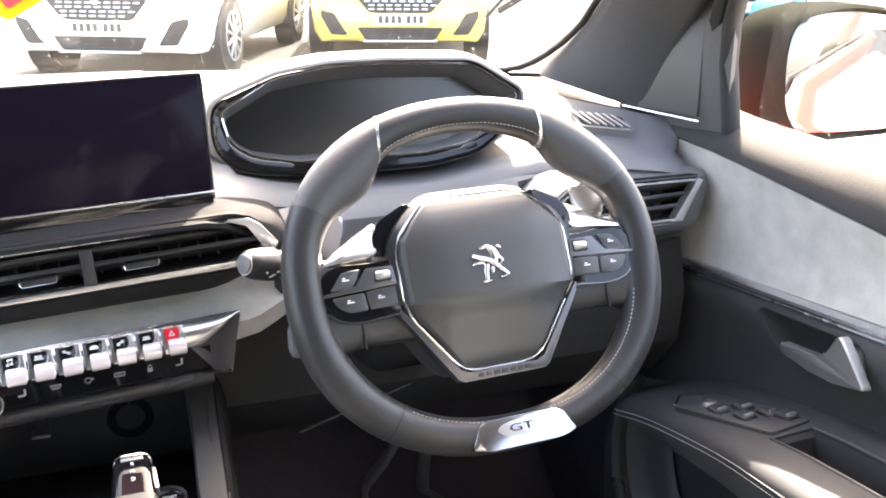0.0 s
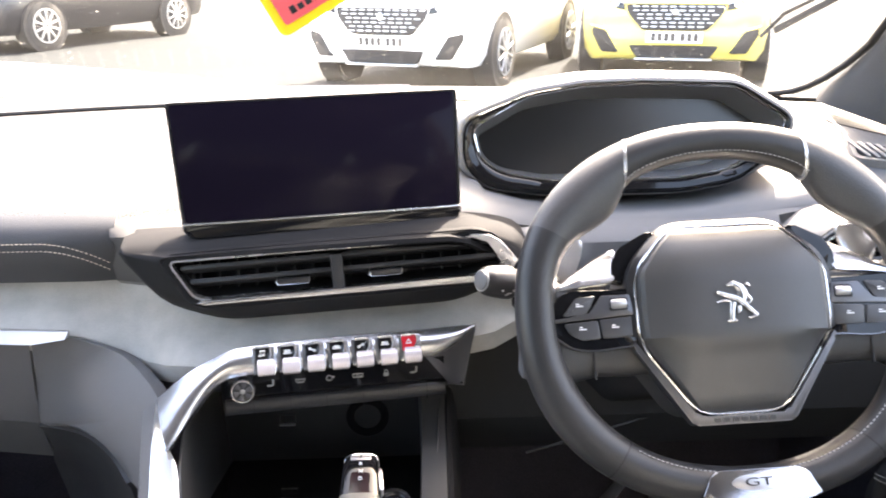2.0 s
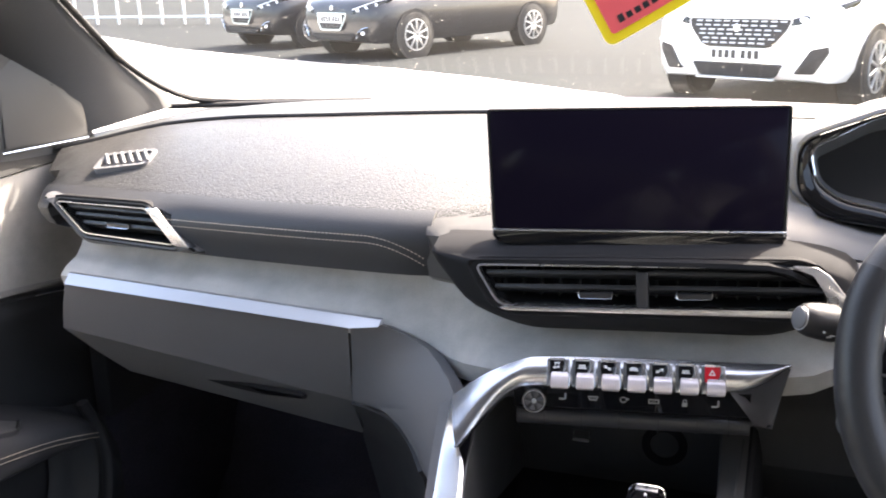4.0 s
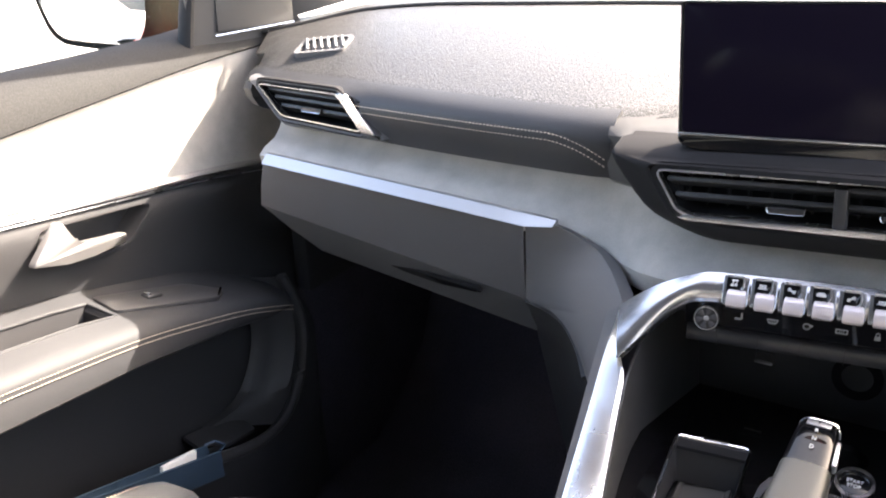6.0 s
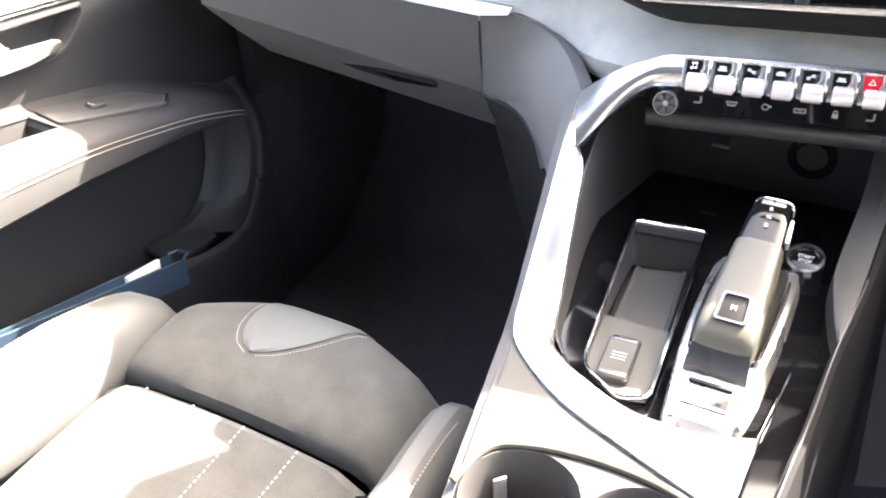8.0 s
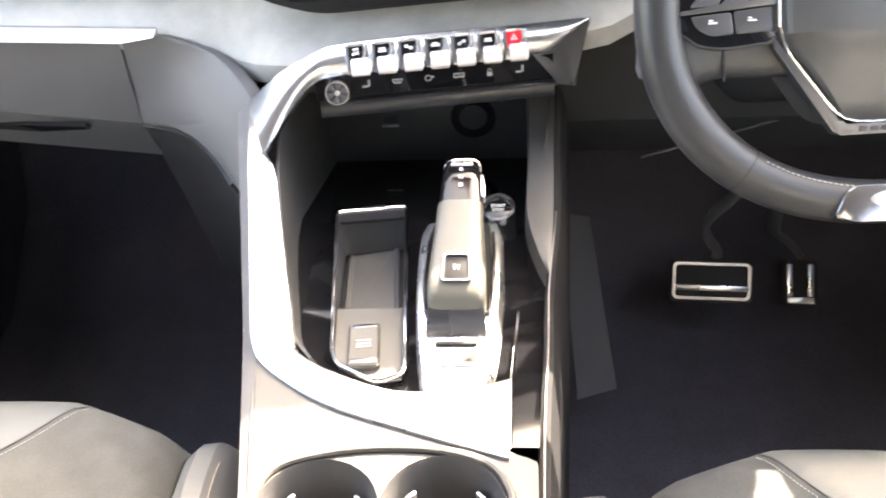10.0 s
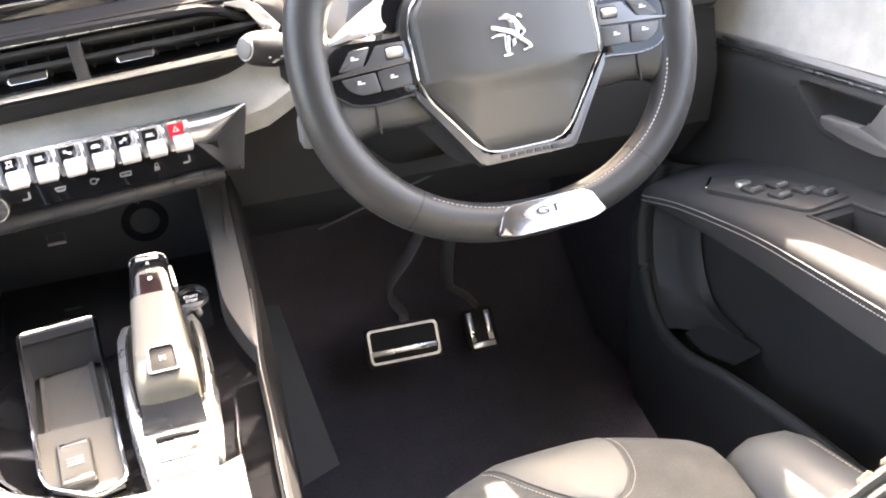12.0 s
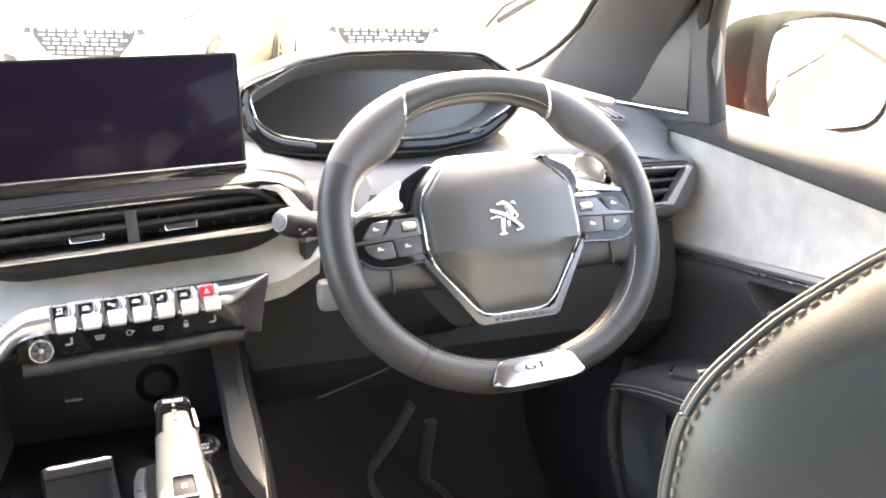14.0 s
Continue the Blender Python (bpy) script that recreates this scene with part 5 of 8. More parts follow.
    for dy in (-0.0198, 0.0198):
        part("switch_end", box(sw @ Vector((0, dy, 0.0033)), (0.019, 0.0045, 0.0012), 0.0005, sw.to_3x3()), M["gunmetal"], s)
    for dy in (-0.0028, 0.0008, 0.0044):
        part("marking", box(sw @ Vector((0, dy, 0.0020)), (0.0115, 0.0012, 0.0006), 0, sw.to_3x3()), M["grey_ink"], s)


phone_tray()


def gear_selector():
    g = thing("gear_selector", (0.08, 0.0, 0.69), "grey automatic gear lever on a satin plinth", "gear lever")

    def ring(y, x0, hw, zb, zt, power=0.5, n=20):
        """A cross-section: flat-sided below, rounded over the top."""
        out = [Vector((x0 - hw, y, zb))]
        for k in range(n + 1):
            q = math.pi * (1 - k / n)
            c, sn = math.cos(q), math.sin(q)
            out.append(Vector((x0 + hw * math.copysign(abs(c) ** power, c), y, lerp(zt - 0.012, zt, abs(sn) ** power))))
        return out + [Vector((x0 + hw, y, zb))]

    # plinth: a broad satin tongue with a sunken seat for the lever
    def half(y):
        return along([(-0.092, 0.0235), (-0.08, 0.0255), (-0.04, 0.0305), (0.0, 0.0335), (0.06, 0.0345), (0.09, 0.0335), (0.102, 0.029), (0.108, 0.022)], y)

    def middle(y):
        return along([(-0.092, 0.0798), (0.0, 0.0785), (0.108, 0.0765)], y)

    rows = []
    for y, z in ((-0.0945, 0.690), (-0.0935, 0.699), (-0.091, 0.7025), (-0.085, 0.7035), (-0.072, 0.7055), (-0.0525, 0.709), (-0.051, 0.709), (-0.03, 0.713), (0.0, 0.716), (0.04, 0.7175), (0.08, 0.7165), (0.098, 0.713), (0.106, 0.706), (0.109, 0.690)):
        hw, x0 = half(y), middle(y)
        rows.append([Vector((x0 + s * hw, y, zz)) for s, zz in ((-1.08, 0.688), (-1.02, z - 0.006), (-0.97, z - 0.0015), (-0.88, z), (-0.6, z + 0.0004), (0, z + 0.0006), (0.6, z + 0.0004), (0.88, z), (0.97, z - 0.0015), (1.02, z - 0.006), (1.08, 0.688))])
    part("plinth", loft(rows, caps=True), M["satin"], g, "satin silver plinth", sharp=40)
    # dark gap round the foot of the lever, and its bright side lips
    gap = soften([(0.0525, 0.088), (0.1015, 0.088), (0.1055, 0.02), (0.1030, -0.034), (0.0560, -0.032), (0.0510, 0.02)], 0.008)
    part("gap", prism(gap, Matrix.Translation((0, 0, 0.7185)) @ Euler((radians(1.0), 0, 0)).to_matrix().to_4x4(), 0.006), M["rubber"], g, "dark gap round the lever")
    for sgn in (-1, 1):
        lipp = spline([(0.0785 + sgn * 0.0262, 0.070, 0.7185), (0.0788 + sgn * 0.0275, 0.04, 0.7225), (0.079 + sgn * 0.0270, 0.0, 0.7215), (0.0795 + sgn * 0.0248, -0.030, 0.7165)], 12)
        part("side_lip", sweep(lipp, 0.0016, 0.0045, sides=8), M["panel_metal"], g, "bright side lip")
    # lever: a rounded grip that narrows towards its tip
    TOP = [(-0.0405, 0.7265), (-0.0385, 0.7345), (-0.034, 0.7405), (-0.028, 0.7445), (-0.02, 0.7485), (0.0, 0.7545), (0.03, 0.7655), (0.05, 0.7725), (0.06, 0.776), (0.075, 0.7815), (0.082, 0.7825), (0.087, 0.7825), (0.0905, 0.7785)]
    WID = [(-0.0405, 0.0195), (-0.0385, 0.0210), (-0.034, 0.0218), (-0.028, 0.0222), (-0.02, 0.0222), (0.0, 0.0213), (0.03, 0.0193), (0.05, 0.0180), (0.06, 0.0173), (0.075, 0.0163), (0.087, 0.0153), (0.0905, 0.0147)]
    MID = [(-0.0405, 0.0792), (0.0, 0.0798), (0.0945, 0.0806)]
    ys = [-0.0405, -0.0385, -0.036, -0.033, -0.028, -0.02, -0.01, 0.0, 0.012, 0.024, 0.036, 0.046]
    part("knob", loft([ring(y, along(MID, y), along(WID, y), lerp(0.720, 0.735, max(0, y) / 0.05), along(TOP, y)) for y in ys], caps=True), M["gear"], g, "pale grey smooth lever grip", sharp=60)
    ys = [0.0462, 0.0475, 0.055, 0.065, 0.075, 0.081, 0.086, 0.0885, 0.0905]
    part("tip", loft([ring(y, along(MID, y), along(WID, y) - 0.0002, lerp(0.735, 0.755, (y - 0.046) / 0.05), along(TOP, y) - 0.0003) for y in ys], caps=True), M["gloss"], g, "glossy black tip with gear letters", sharp=60)
    rimline = [Vector((0.0806 + 0.0148 * math.copysign(abs(math.cos(q)) ** 0.5, math.cos(q)), 0.0895 - 0.0022 * abs(math.cos(q)) ** 3, lerp(0.771, 0.782, abs(math.sin(q)) ** 0.5))) for q in [math.pi * k / 18 for k in range(19)]]
    part("tip_rim", sweep(rimline, 0.0010, 0.0012, sides=8, up=(0, 1, 0)), M["chrome"], g, "thin chrome rim")
    part("side_button", box((0.0975, 0.066, 0.768), (0.004, 0.024, 0.010), 0.0018, Euler((radians(20), 0, radians(4))).to_matrix()), M["satin"], g, "bright release button")
    slope = Euler((radians(18), 0, 0)).to_matrix().to_4x4()
    part("p_button", box((0.0806, 0.0825, 0.7828), (0.018, 0.0060, 0.0014), 0.0005, Euler((radians(4), 0, 0)).to_matrix()), M["handle"], g, "silver park button")
    words("P", Matrix.Translation((0.0806, 0.0825, 0.7838)), 0.0040, M["dark_ink"], g, "gear_letter")
    for k, ch in enumerate("RND"):
        words(ch, Matrix.Translation((0.0806, 0.0740 - 0.0075 * k, 0.7822 - 0.0027 * k)) @ slope, 0.0048, M["white_ink"], g, "gear_letter")
    # square button let into the near slope
    mb = Matrix.Translation((0.0797, -0.0165, 0.7499)) @ Euler((radians(21), 0, 0)).to_matrix().to_4x4()
    part("button_rim", frame_plate(soften([(-0.0105, 0.0125), (0.0105, 0.0125), (0.0118, -0.0125), (-0.0118, -0.0125)], 0.003), soften([(-0.0086, 0.0106), (0.0086, 0.0106), (0.0098, -0.0106), (-0.0098, -0.0106)], 0.0025), mb @ Matrix.Translation((0, 0, 0.0015)), 0.005), M["gunmetal"], g, "polished square rim")
    b = part("m_button", prism(soften([(-0.0083, 0.0103), (0.0083, 0.0103), (0.0095, -0.0103), (-0.0095, -0.0103)], 0.0022), mb @ Matrix.Translation((0, 0, 0.0003)), 0.005, 0.0008), M["pod"], g, "square dark button marked M")
    words("M", mb @ Matrix.Translation((0, 0, 0.0005)), 0.0058, M["white_ink"], b)
    # glossy collar that runs down in front of the grip
    rows = [[Vector((0.0793 + s * w, y, z)) for s in (-1, -0.96, -0.5, 0, 0.5, 0.96, 1)] for y, z, w in ((-0.0385, 0.7295, 0.0200), (-0.0415, 0.7265, 0.0215), (-0.0460, 0.7190, 0.0228), (-0.0495, 0.7120, 0.0232), (-0.0500, 0.7060, 0.0232))]
    part("collar", thicken(loft(rows), 0.003), M["gunmetal"], g, "smoked polished collar")
    # parking brake switch in its pocket
    pm = Matrix.Translation((0.0795, -0.0665, 0.7078)) @ Euler((radians(9.5), 0, 0)).to_matrix().to_4x4()
    part("park_pocket", frame_plate(rounded(0.037, 0.024, 0.003), rounded(0.033, 0.020, 0.002), pm @ Matrix.Translation((0, 0, 0.0010)), 0.004), M["satin"], g, "bright edge of the brake switch")
    part("park_switch", loft([[pm @ Vector((x, y, z)) for x in (-0.0165, -0.015, 0.015, 0.0165)] for y, z in ((0.010, -0.0028), (0.006, -0.0024), (0.003, 0.0004), (-0.004, 0.0016), (-0.010, 0.0010))]), M["tray_plate"], g, "grey parking brake switch")
    part("park_slot", box(pm @ Vector((0, 0.0088, 0.0006)), (0.031, 0.0032, 0.003), 0.0008, pm.to_3x3()), M["rubber"], g, "dark finger slot")
    part("park_mark", box(pm @ Vector((0.010, -0.0065, 0.0018)), (0.0035, 0.0018, 0.0006), 0, pm.to_3x3()), M["dark_ink"], g)


gear_selector()


def start_button():
    s = thing("start_button", (0.108, 0.119, 0.708), "round chrome-rimmed start stop button", "button")
    m = Matrix.Translation((0.108, 0.119, 0.7145)) @ Euler((radians(18), 0, 0)).to_matrix().to_4x4()
    ring = [(math.cos(k * math.pi / 14), math.sin(k * math.pi / 14)) for k in range(28)]
    part("rim", frame_plate([(0.0155 * x, 0.0155 * y) for x, y in ring], [(0.0125 * x, 0.0125 * y) for x, y in ring], m @ Matrix.Translation((0, 0, 0.002)), 0.012), M["chrome"], s)
    part("cap", disc(m, 0.0122, 0.008, 0.001), M["gloss"], s)
    words("START", m @ Matrix.Translation((0, 0.0022, 0.0003)), 0.0044, M["white_ink"], s)
    words("STOP", m @ Matrix.Translation((0, -0.0026, 0.0003)), 0.0044, M["white_ink"], s)


start_button()

# ---- steering wheel ----
WHEEL = facing((0.371, 0.03, 0.945), tilt=26, roll=2)


def steering_wheel():
    w = thing("steering_wheel", WHEEL.translation, "small flat-bottomed black leather steering wheel with silver badge", "steering wheel")
    n = 96
    WIDE = [(0, 0.032), (0.05, 0.032), (0.08, 0.037), (0.10, 0.042), (0.125, 0.045), (0.15, 0.043), (0.168, 0.037), (0.18, 0.031), (0.2, 0.029), (0.25, 0.029), (0.3, 0.029), (0.32, 0.031), (0.332, 0.037), (0.35, 0.043), (0.375, 0.045), (0.40, 0.042), (0.42, 0.037), (0.45, 0.032), (0.5, 0.032), (0.6, 0.033), (0.68, 0.031), (0.75, 0.030), (0.82, 0.031), (0.9, 0.033), (1, 0.037)]
    rings = []
    for k in range(n):
        a = 2 * math.pi * k / n
        c, s = math.cos(a), math.sin(a)
        r = (abs(c / 0.166) ** 2.2 + abs(s / 0.149) ** 2.2) ** (-1 / 2.2)
        wd = along(WIDE, k / n)
        mid = r - wd / 2
        ring = []
        for j in range(16):
            q = 2 * math.pi * j / 16
            cq, sq = math.cos(q), math.sin(q)
            d = mid + wd / 2 * math.copysign(abs(cq) ** 0.9, cq)
            h = 0.0165 if cq > -0.2 else lerp(0.0165, 0.011, min(1, (wd - 0.03) / 0.02))
            # the joints of the top lean outwards: the inner side of the rim turns further down
            lean = radians(along([(0, 0), (20, 0), (64, -10), (90, 0), (116, 10), (160, 0), (360, 0)], math.degrees(a))) * (1 - cq) / 2
            ring.append(WHEEL @ Vector((d * math.cos(a + lean), d * math.sin(a + lean) - 0.011, h * sq)))
        rings.append(ring)

    def arc(i0, i1, name, mat, label, cap=True):
        part(name, loft([rings[i % n] for i in range(i0, i1 + 1)], True, cap), mat, w, label, sharp=50)

    arc(7, 17, "rim_grip", M["perforated"], "perforated leather upper grip")
    arc(17, 31, "rim_top", M["wheel"], "smooth leather rim")
    arc(31, 41, "rim_grip", M["perforated"], "perforated leather upper grip")
    arc(41, 61, "rim_side", M["wheel"], "smooth leather rim")
    arc(61, 83, "rim_bottom", M["wheel"], "smooth leather rim")
    arc(83, 103, "rim_side", M["wheel"], "smooth leather rim")
    for i in (17, 31):
        ctr = sum(rings[i], Vector()) / 16
        rs = [[ctr + (p - ctr) * 1.03 for p in rings[i]], [ctr + (p - ctr) * 1.03 + (rings[i + 1][0] - rings[i][0]).normalized() * 0.0025 for p in rings[i]]]
        part("rim_band", loft(rs, True, True), M["satin"], w, "thin satin band")
    for i in (61, 83):
        ctr = sum(rings[i], Vector()) / 16
        rs = [[ctr + (p - ctr) * 1.006 for p in rings[i]], [ctr + (p - ctr) * 1.006 + (rings[i + 1][0] - rings[i][0]).normalized() * 0.0014 for p in rings[i]]]
        part("rim_joint", loft(rs, True, True), M["rubber"], w)
    for i0, i1 in ((17, 31), (62, 92)):
        path = [rings[i % n][6] + (rings[i % n][6] - rings[i % n][14]).normalized() * 0.0003 for i in range(i0, i1 + 1)]
        part("rim_stitching", stitches(path, 0.0036, 0.0008, WHEEL.to_3x3() @ Vector((0, 0, 1))), M["thread_dark"], w, "pale thread")

    def at(z):
        return WHEEL @ Matrix.Translation((0, 0, z))

    # hub: dark base, bright line and padded cover
    hub = [(0.05, 0.056), (-0.05, 0.056), (-0.08, 0.022), (-0.08, -0.036), (-0.04, -0.094), (0.04, -0.094), (0.08, -0.036), (0.08, 0.022)]
    cover = soften([(0.042, 0.0525), (-0.042, 0.0525), (-0.0725, 0.0195), (-0.0725, -0.0335), (-0.032, -0.0885), (0.032, -0.0885), (0.0725, -0.0335), (0.0725, 0.0195)], 0.014, 4)
    part("hub", prism(soften(hub, 0.014), at(-0.008), 0.04, 0.004), M["dark"], w, "dark hub body")
    def swell(x, y):
        z = 0.0225 - 8.5 * max(0.0, y - 0.010) ** 2
        z -= 0.2 * max(0.0, -0.034 - y) + 0.16 * min(0.012, max(0.0, -0.034 - y))
        return z - 0.3 * max(0.0, abs(x) - 0.045) * (0.4 if y > -0.034 else 1.0)

    rows = []
    for k in range(33):
        y = lerp(0.0535, -0.0895, k / 32)
        hw = along([(-0.0895, 0.031), (-0.086, 0.034), (-0.036, 0.0695), (-0.030, 0.0725), (0.016, 0.0725), (0.022, 0.070), (0.049, 0.045), (0.0535, 0.039)], y)
        rim = 0.004 if k in (0, 32) else 0.0012 if k in (1, 31) else 0.0
        row = [Vector((-hw, y, 0.004)), Vector((-hw, y, min(0.0125, swell(hw, y) - 0.004)))]
        row += [Vector((hw * u * 0.975, y, swell(hw * u, y) - rim - (0.0014 if abs(u) == 1 else 0))) for u in (-1, -0.96, -0.85, -0.7, -0.5, -0.25, 0, 0.25, 0.5, 0.7, 0.85, 0.96, 1)]
        row += [Vector((hw, y, min(0.0125, swell(hw, y) - 0.004))), Vector((hw, y, 0.004))]
        rows.append([WHEEL @ p for p in row])
    low = [[Vector(p) + WHEEL.to_3x3() @ Vector((0, 0, -0.012)) for p in r] for r in (rows[0], rows[-1])]
    part("airbag_cover", loft([low[0], *rows, low[1]]), M["airbag"], w, "grained dark grey horn pad", sharp=24)
    rows = [[WHEEL @ Vector((x, y, min(0.011, swell(x, y) - 0.006) - dz)) for x, y in grow(cover, g)] for g, dz in ((-0.002, 0.004), (0.0015, 0.0), (0.0075, 0.001), (0.0085, 0.004), (0.0085, 0.016))]
    part("hub_border", loft(rows, True), M["bar"], w, "glossy black border round the horn pad")
    line = [WHEEL @ Vector((x, y, min(0.0125, swell(x, y) - 0.004))) for x, y in grow(cover, 0.002)]
    part("hub_line", sweep(line, 0.0011, 0.0012, closed=True, sides=6), M["panel_metal"], w, "thin bright outline")
    lowv = soften([(-0.0785, -0.032), (-0.0765, -0.034), (-0.0345, -0.0915), (0.0345, -0.0915), (0.0765, -0.034), (0.0785, -0.032), (0.0785, -0.038), (0.0385, -0.0985), (-0.0385, -0.0985), (-0.0785, -0.038)], 0.003)
    part("lower_trim", prism(lowv, at(0.0105), 0.012, 0.0015), M["trim_dark"], w, "dark satin metal lower trim")
    for k in range(7):
        part("lettering", box(at(0.011) @ Vector((-0.021 + 0.007 * k, -0.0950, 0)), (0.0048, 0.003, 0.0008), 0, WHEEL.to_3x3()), M["dark_ink"], w)
    # emblem, a plain bright shape
    em = at(0.0238) @ Matrix.Translation((0.0005, -0.0072, 0))
    strokes = (((-0.0158, 0.0071), (0.0000, 0.0010), (0.0130, -0.0112), 0.0016, 0.0022, 0.0014), ((-0.004, -0.001), (-0.0055, -0.008), (-0.0060, -0.0145), 0.0022, 0.0019, 0.0015), ((-0.0100, -0.0150), (-0.006, -0.0150), (-0.0024, -0.0148), 0.0010, 0.0013, 0.0010), ((0.0060, -0.0135), (0.0095, -0.0130), (0.0135, -0.0118), 0.0009, 0.0012, 0.0009), ((-0.0085, 0.0118), (-0.002, 0.0130), (0.0030, 0.0090), 0.0010, 0.0022, 0.0036), ((0.0020, 0.0105), (0.0040, 0.0050), (0.0035, -0.0005), 0.0036, 0.0038, 0.0024), ((0.0055, 0.0120), (0.0075, 0.0125), (0.0095, 0.0105), 0.0012, 0.0013, 0.0006), ((0.0065, 0.0050), (0.0095, 0.0005), (0.0068, -0.0032), 0.0012, 0.0014, 0.0010), ((-0.0165, -0.0008), (-0.011, 0.0006), (-0.006, 0.0002), 0.0008, 0.0013, 0.0012), ((0.0002, -0.0040), (-0.0002, -0.0075), (-0.0018, -0.0098), 0.0015, 0.0014, 0.0007))
    for k, (p0, p1, p2, w0, w1, w2) in enumerate(strokes):
        line = [em @ Vector((*q, -0.0004 * (k % 3))) for q in (Vector(p0), (Vector(p0) + Vector(p1)) / 2, Vector(p1), (Vector(p1) + Vector(p2)) / 2, Vector(p2))]
        bm = sweep(spline(line, 8), lambda t: along([(0, w0), (0.5, w1), (1, w2)], t), 0.0012, sides=8, up=WHEEL.to_3x3() @ Vector((0, 0, 1)))
        emblem = part("emblem", bm, M["panel_metal"], w, "satin chrome emblem") if k == 0 else emblem
        if k:
            part("emblem_limb", bm, M["panel_metal"], emblem)
    # badge on the flat bottom
    gt = WHEEL @ Matrix.Translation((0.003, -0.1435, 0.0158)) @ Euler((radians(-14), 0, 0)).to_matrix().to_4x4()
    badge = part("badge_plate", prism(soften([(-0.034, 0.0115), (0.036, 0.0115), (0.047, -0.009), (0.03, -0.0125), (-0.03, -0.0125), (-0.046, -0.009)], 0.005), gt @ Matrix.Translation((0, 0, 0.0035)), 0.008, 0.0015), M["badge"], w, "bright satin badge plate")
    oval = [(math.cos(k * math.pi / 16), math.sin(k * math.pi / 16)) for k in range(32)]
    part("badge_oval", prism([(0.0205 * x - 0.001, 0.0062 * y + 0.002) for x, y in oval], gt @ Matrix.Translation((0, 0, 0.0038)), 0.002, 0.0006), M["handle"], badge, "satin oval inlay")
    words("GT", gt @ Matrix.Translation((-0.001, 0.002, 0.0041)) @ Matrix.Diagonal((1.9, 1, 1, 1)), 0.0085, M["dark_ink"], badge)
    # spokes with their key pads
    for sgn in (-1, 1):
        def flip(outline):
            return [(sgn * x, y) for x, y in outline]

        rows = []
        for x, top, low, z in ((0.062, 0.012, -0.058, 0.002), (0.085, 0.010, -0.058, 0.0035), (0.105, 0.010, -0.057, 0.0045), (0.122, 0.012, -0.060, 0.006), (0.132, 0.018, -0.066, 0.008), (0.139, 0.026, -0.074, 0.0075), (0.145, 0.03, -0.08, 0.003)):
            mid, half = (top + low) / 2, (top - low) / 2
            rows.append([WHEEL @ Vector((sgn * x, mid + half * math.copysign(abs(math.cos(q)) ** 0.7, math.cos(q)), -0.008 + (z + 0.008) * math.copysign(abs(math.sin(q)) ** 0.55, math.sin(q)))) for q in [2 * math.pi * k / 24 for k in range(24)]])
        part("spoke", loft(rows, True, True), M["wheel"], w, "leather spoke", sharp=60)
        pad = soften(flip([(0.074, 0.009), (0.0896, 0.0072), (0.1256, 0.0085), (0.1345, 0.004), (0.1428, -0.012), (0.1395, -0.0235), (0.1245, -0.0348), (0.1083, -0.0373), (0.0856, -0.0355), (0.074, -0.0355)]), 0.005)
        kp = part("key_pad", prism(pad, at(0.0092), 0.008, 0.0012), M["gloss"], w, "glossy black key pad")
        edge = [at(0.0088) @ Vector((sgn * x, y, 0)) for x, y in ((0.1425, -0.0145), (0.1398, -0.0238), (0.132, -0.0302), (0.1245, -0.0352), (0.1083, -0.0378), (0.0856, -0.036), (0.076, -0.036))]
        part("pad_edge", sweep(spline(edge, 18), 0.0008, 0.0008, sides=6), M["gunmetal"], kp, "thin smoked lower edge")
        keys = (((0.1045, 0.004), (0.120, 0.003), (0.1313, -0.0108), (0.1128, -0.0100)), ((0.0785, -0.0128), (0.1032, -0.0146), (0.1018, -0.0292), (0.0785, -0.0285)), ((0.1045, -0.0148), (0.1307, -0.0163), (0.127, -0.0238), (0.1215, -0.0275), (0.1165, -0.0296), (0.103, -0.0292)))
        for outline in keys:
            part("key", prism(soften(flip(outline), 0.0022), at(0.0108), 0.003, 0.0008), M["key_grey"], kp, "grey rubber key")
        bez = soften(flip([(0.0785, 0.0036), (0.1005, 0.0036), (0.1105, -0.0098), (0.1378, -0.0128), (0.1374, -0.0152), (0.0765, -0.0118)]), 0.0012, 2)
        part("roller_bezel", prism(bez, at(0.0112), 0.003, 0.0006), M["trim_dark"], kp, "satin bezel that runs out into a thin bar")
        part("roller_well", prism(soften(flip([(0.0805, 0.0016), (0.0942, 0.0016), (0.0952, -0.0086), (0.0805, -0.0080)]), 0.002), at(0.0116), 0.002, 0.0004), M["rubber"], kp)
        part("scroll_wheel", sweep([at(0.0095) @ Vector((sgn * x, -0.0032, 0)) for x in (0.0815, 0.083, 0.092, 0.0937)], lambda t: 0.0044 if 0.2 < t < 0.8 else 0.0036, lambda t: 0.0044 if 0.2 < t < 0.8 else 0.0036, sides=14), M["handle"], kp, "satin scroll roller")
        for kx, ky in ((0.0915, -0.0208), (0.1165, -0.0212), (0.1178, -0.0035)):
            bm = box(at(0.0111) @ Vector((sgn * kx, ky, 0)), (0.0055, 0.001, 0.0006), 0, WHEEL.to_3x3())
            box(at(0.0111) @ Vector((sgn * kx - 0.0012, ky + 0.0016, 0)), (0.0024, 0.001, 0.0006), 0, WHEEL.to_3x3(), bm)
            part("key_mark", bm, M["white_ink"], kp)
        part("spoke_joint", box(at(0.0038) @ Vector((sgn * 0.1085, -0.048, 0)), (0.0012, 0.022, 0.0028), 0, WHEEL.to_3x3()), M["rubber"], w)
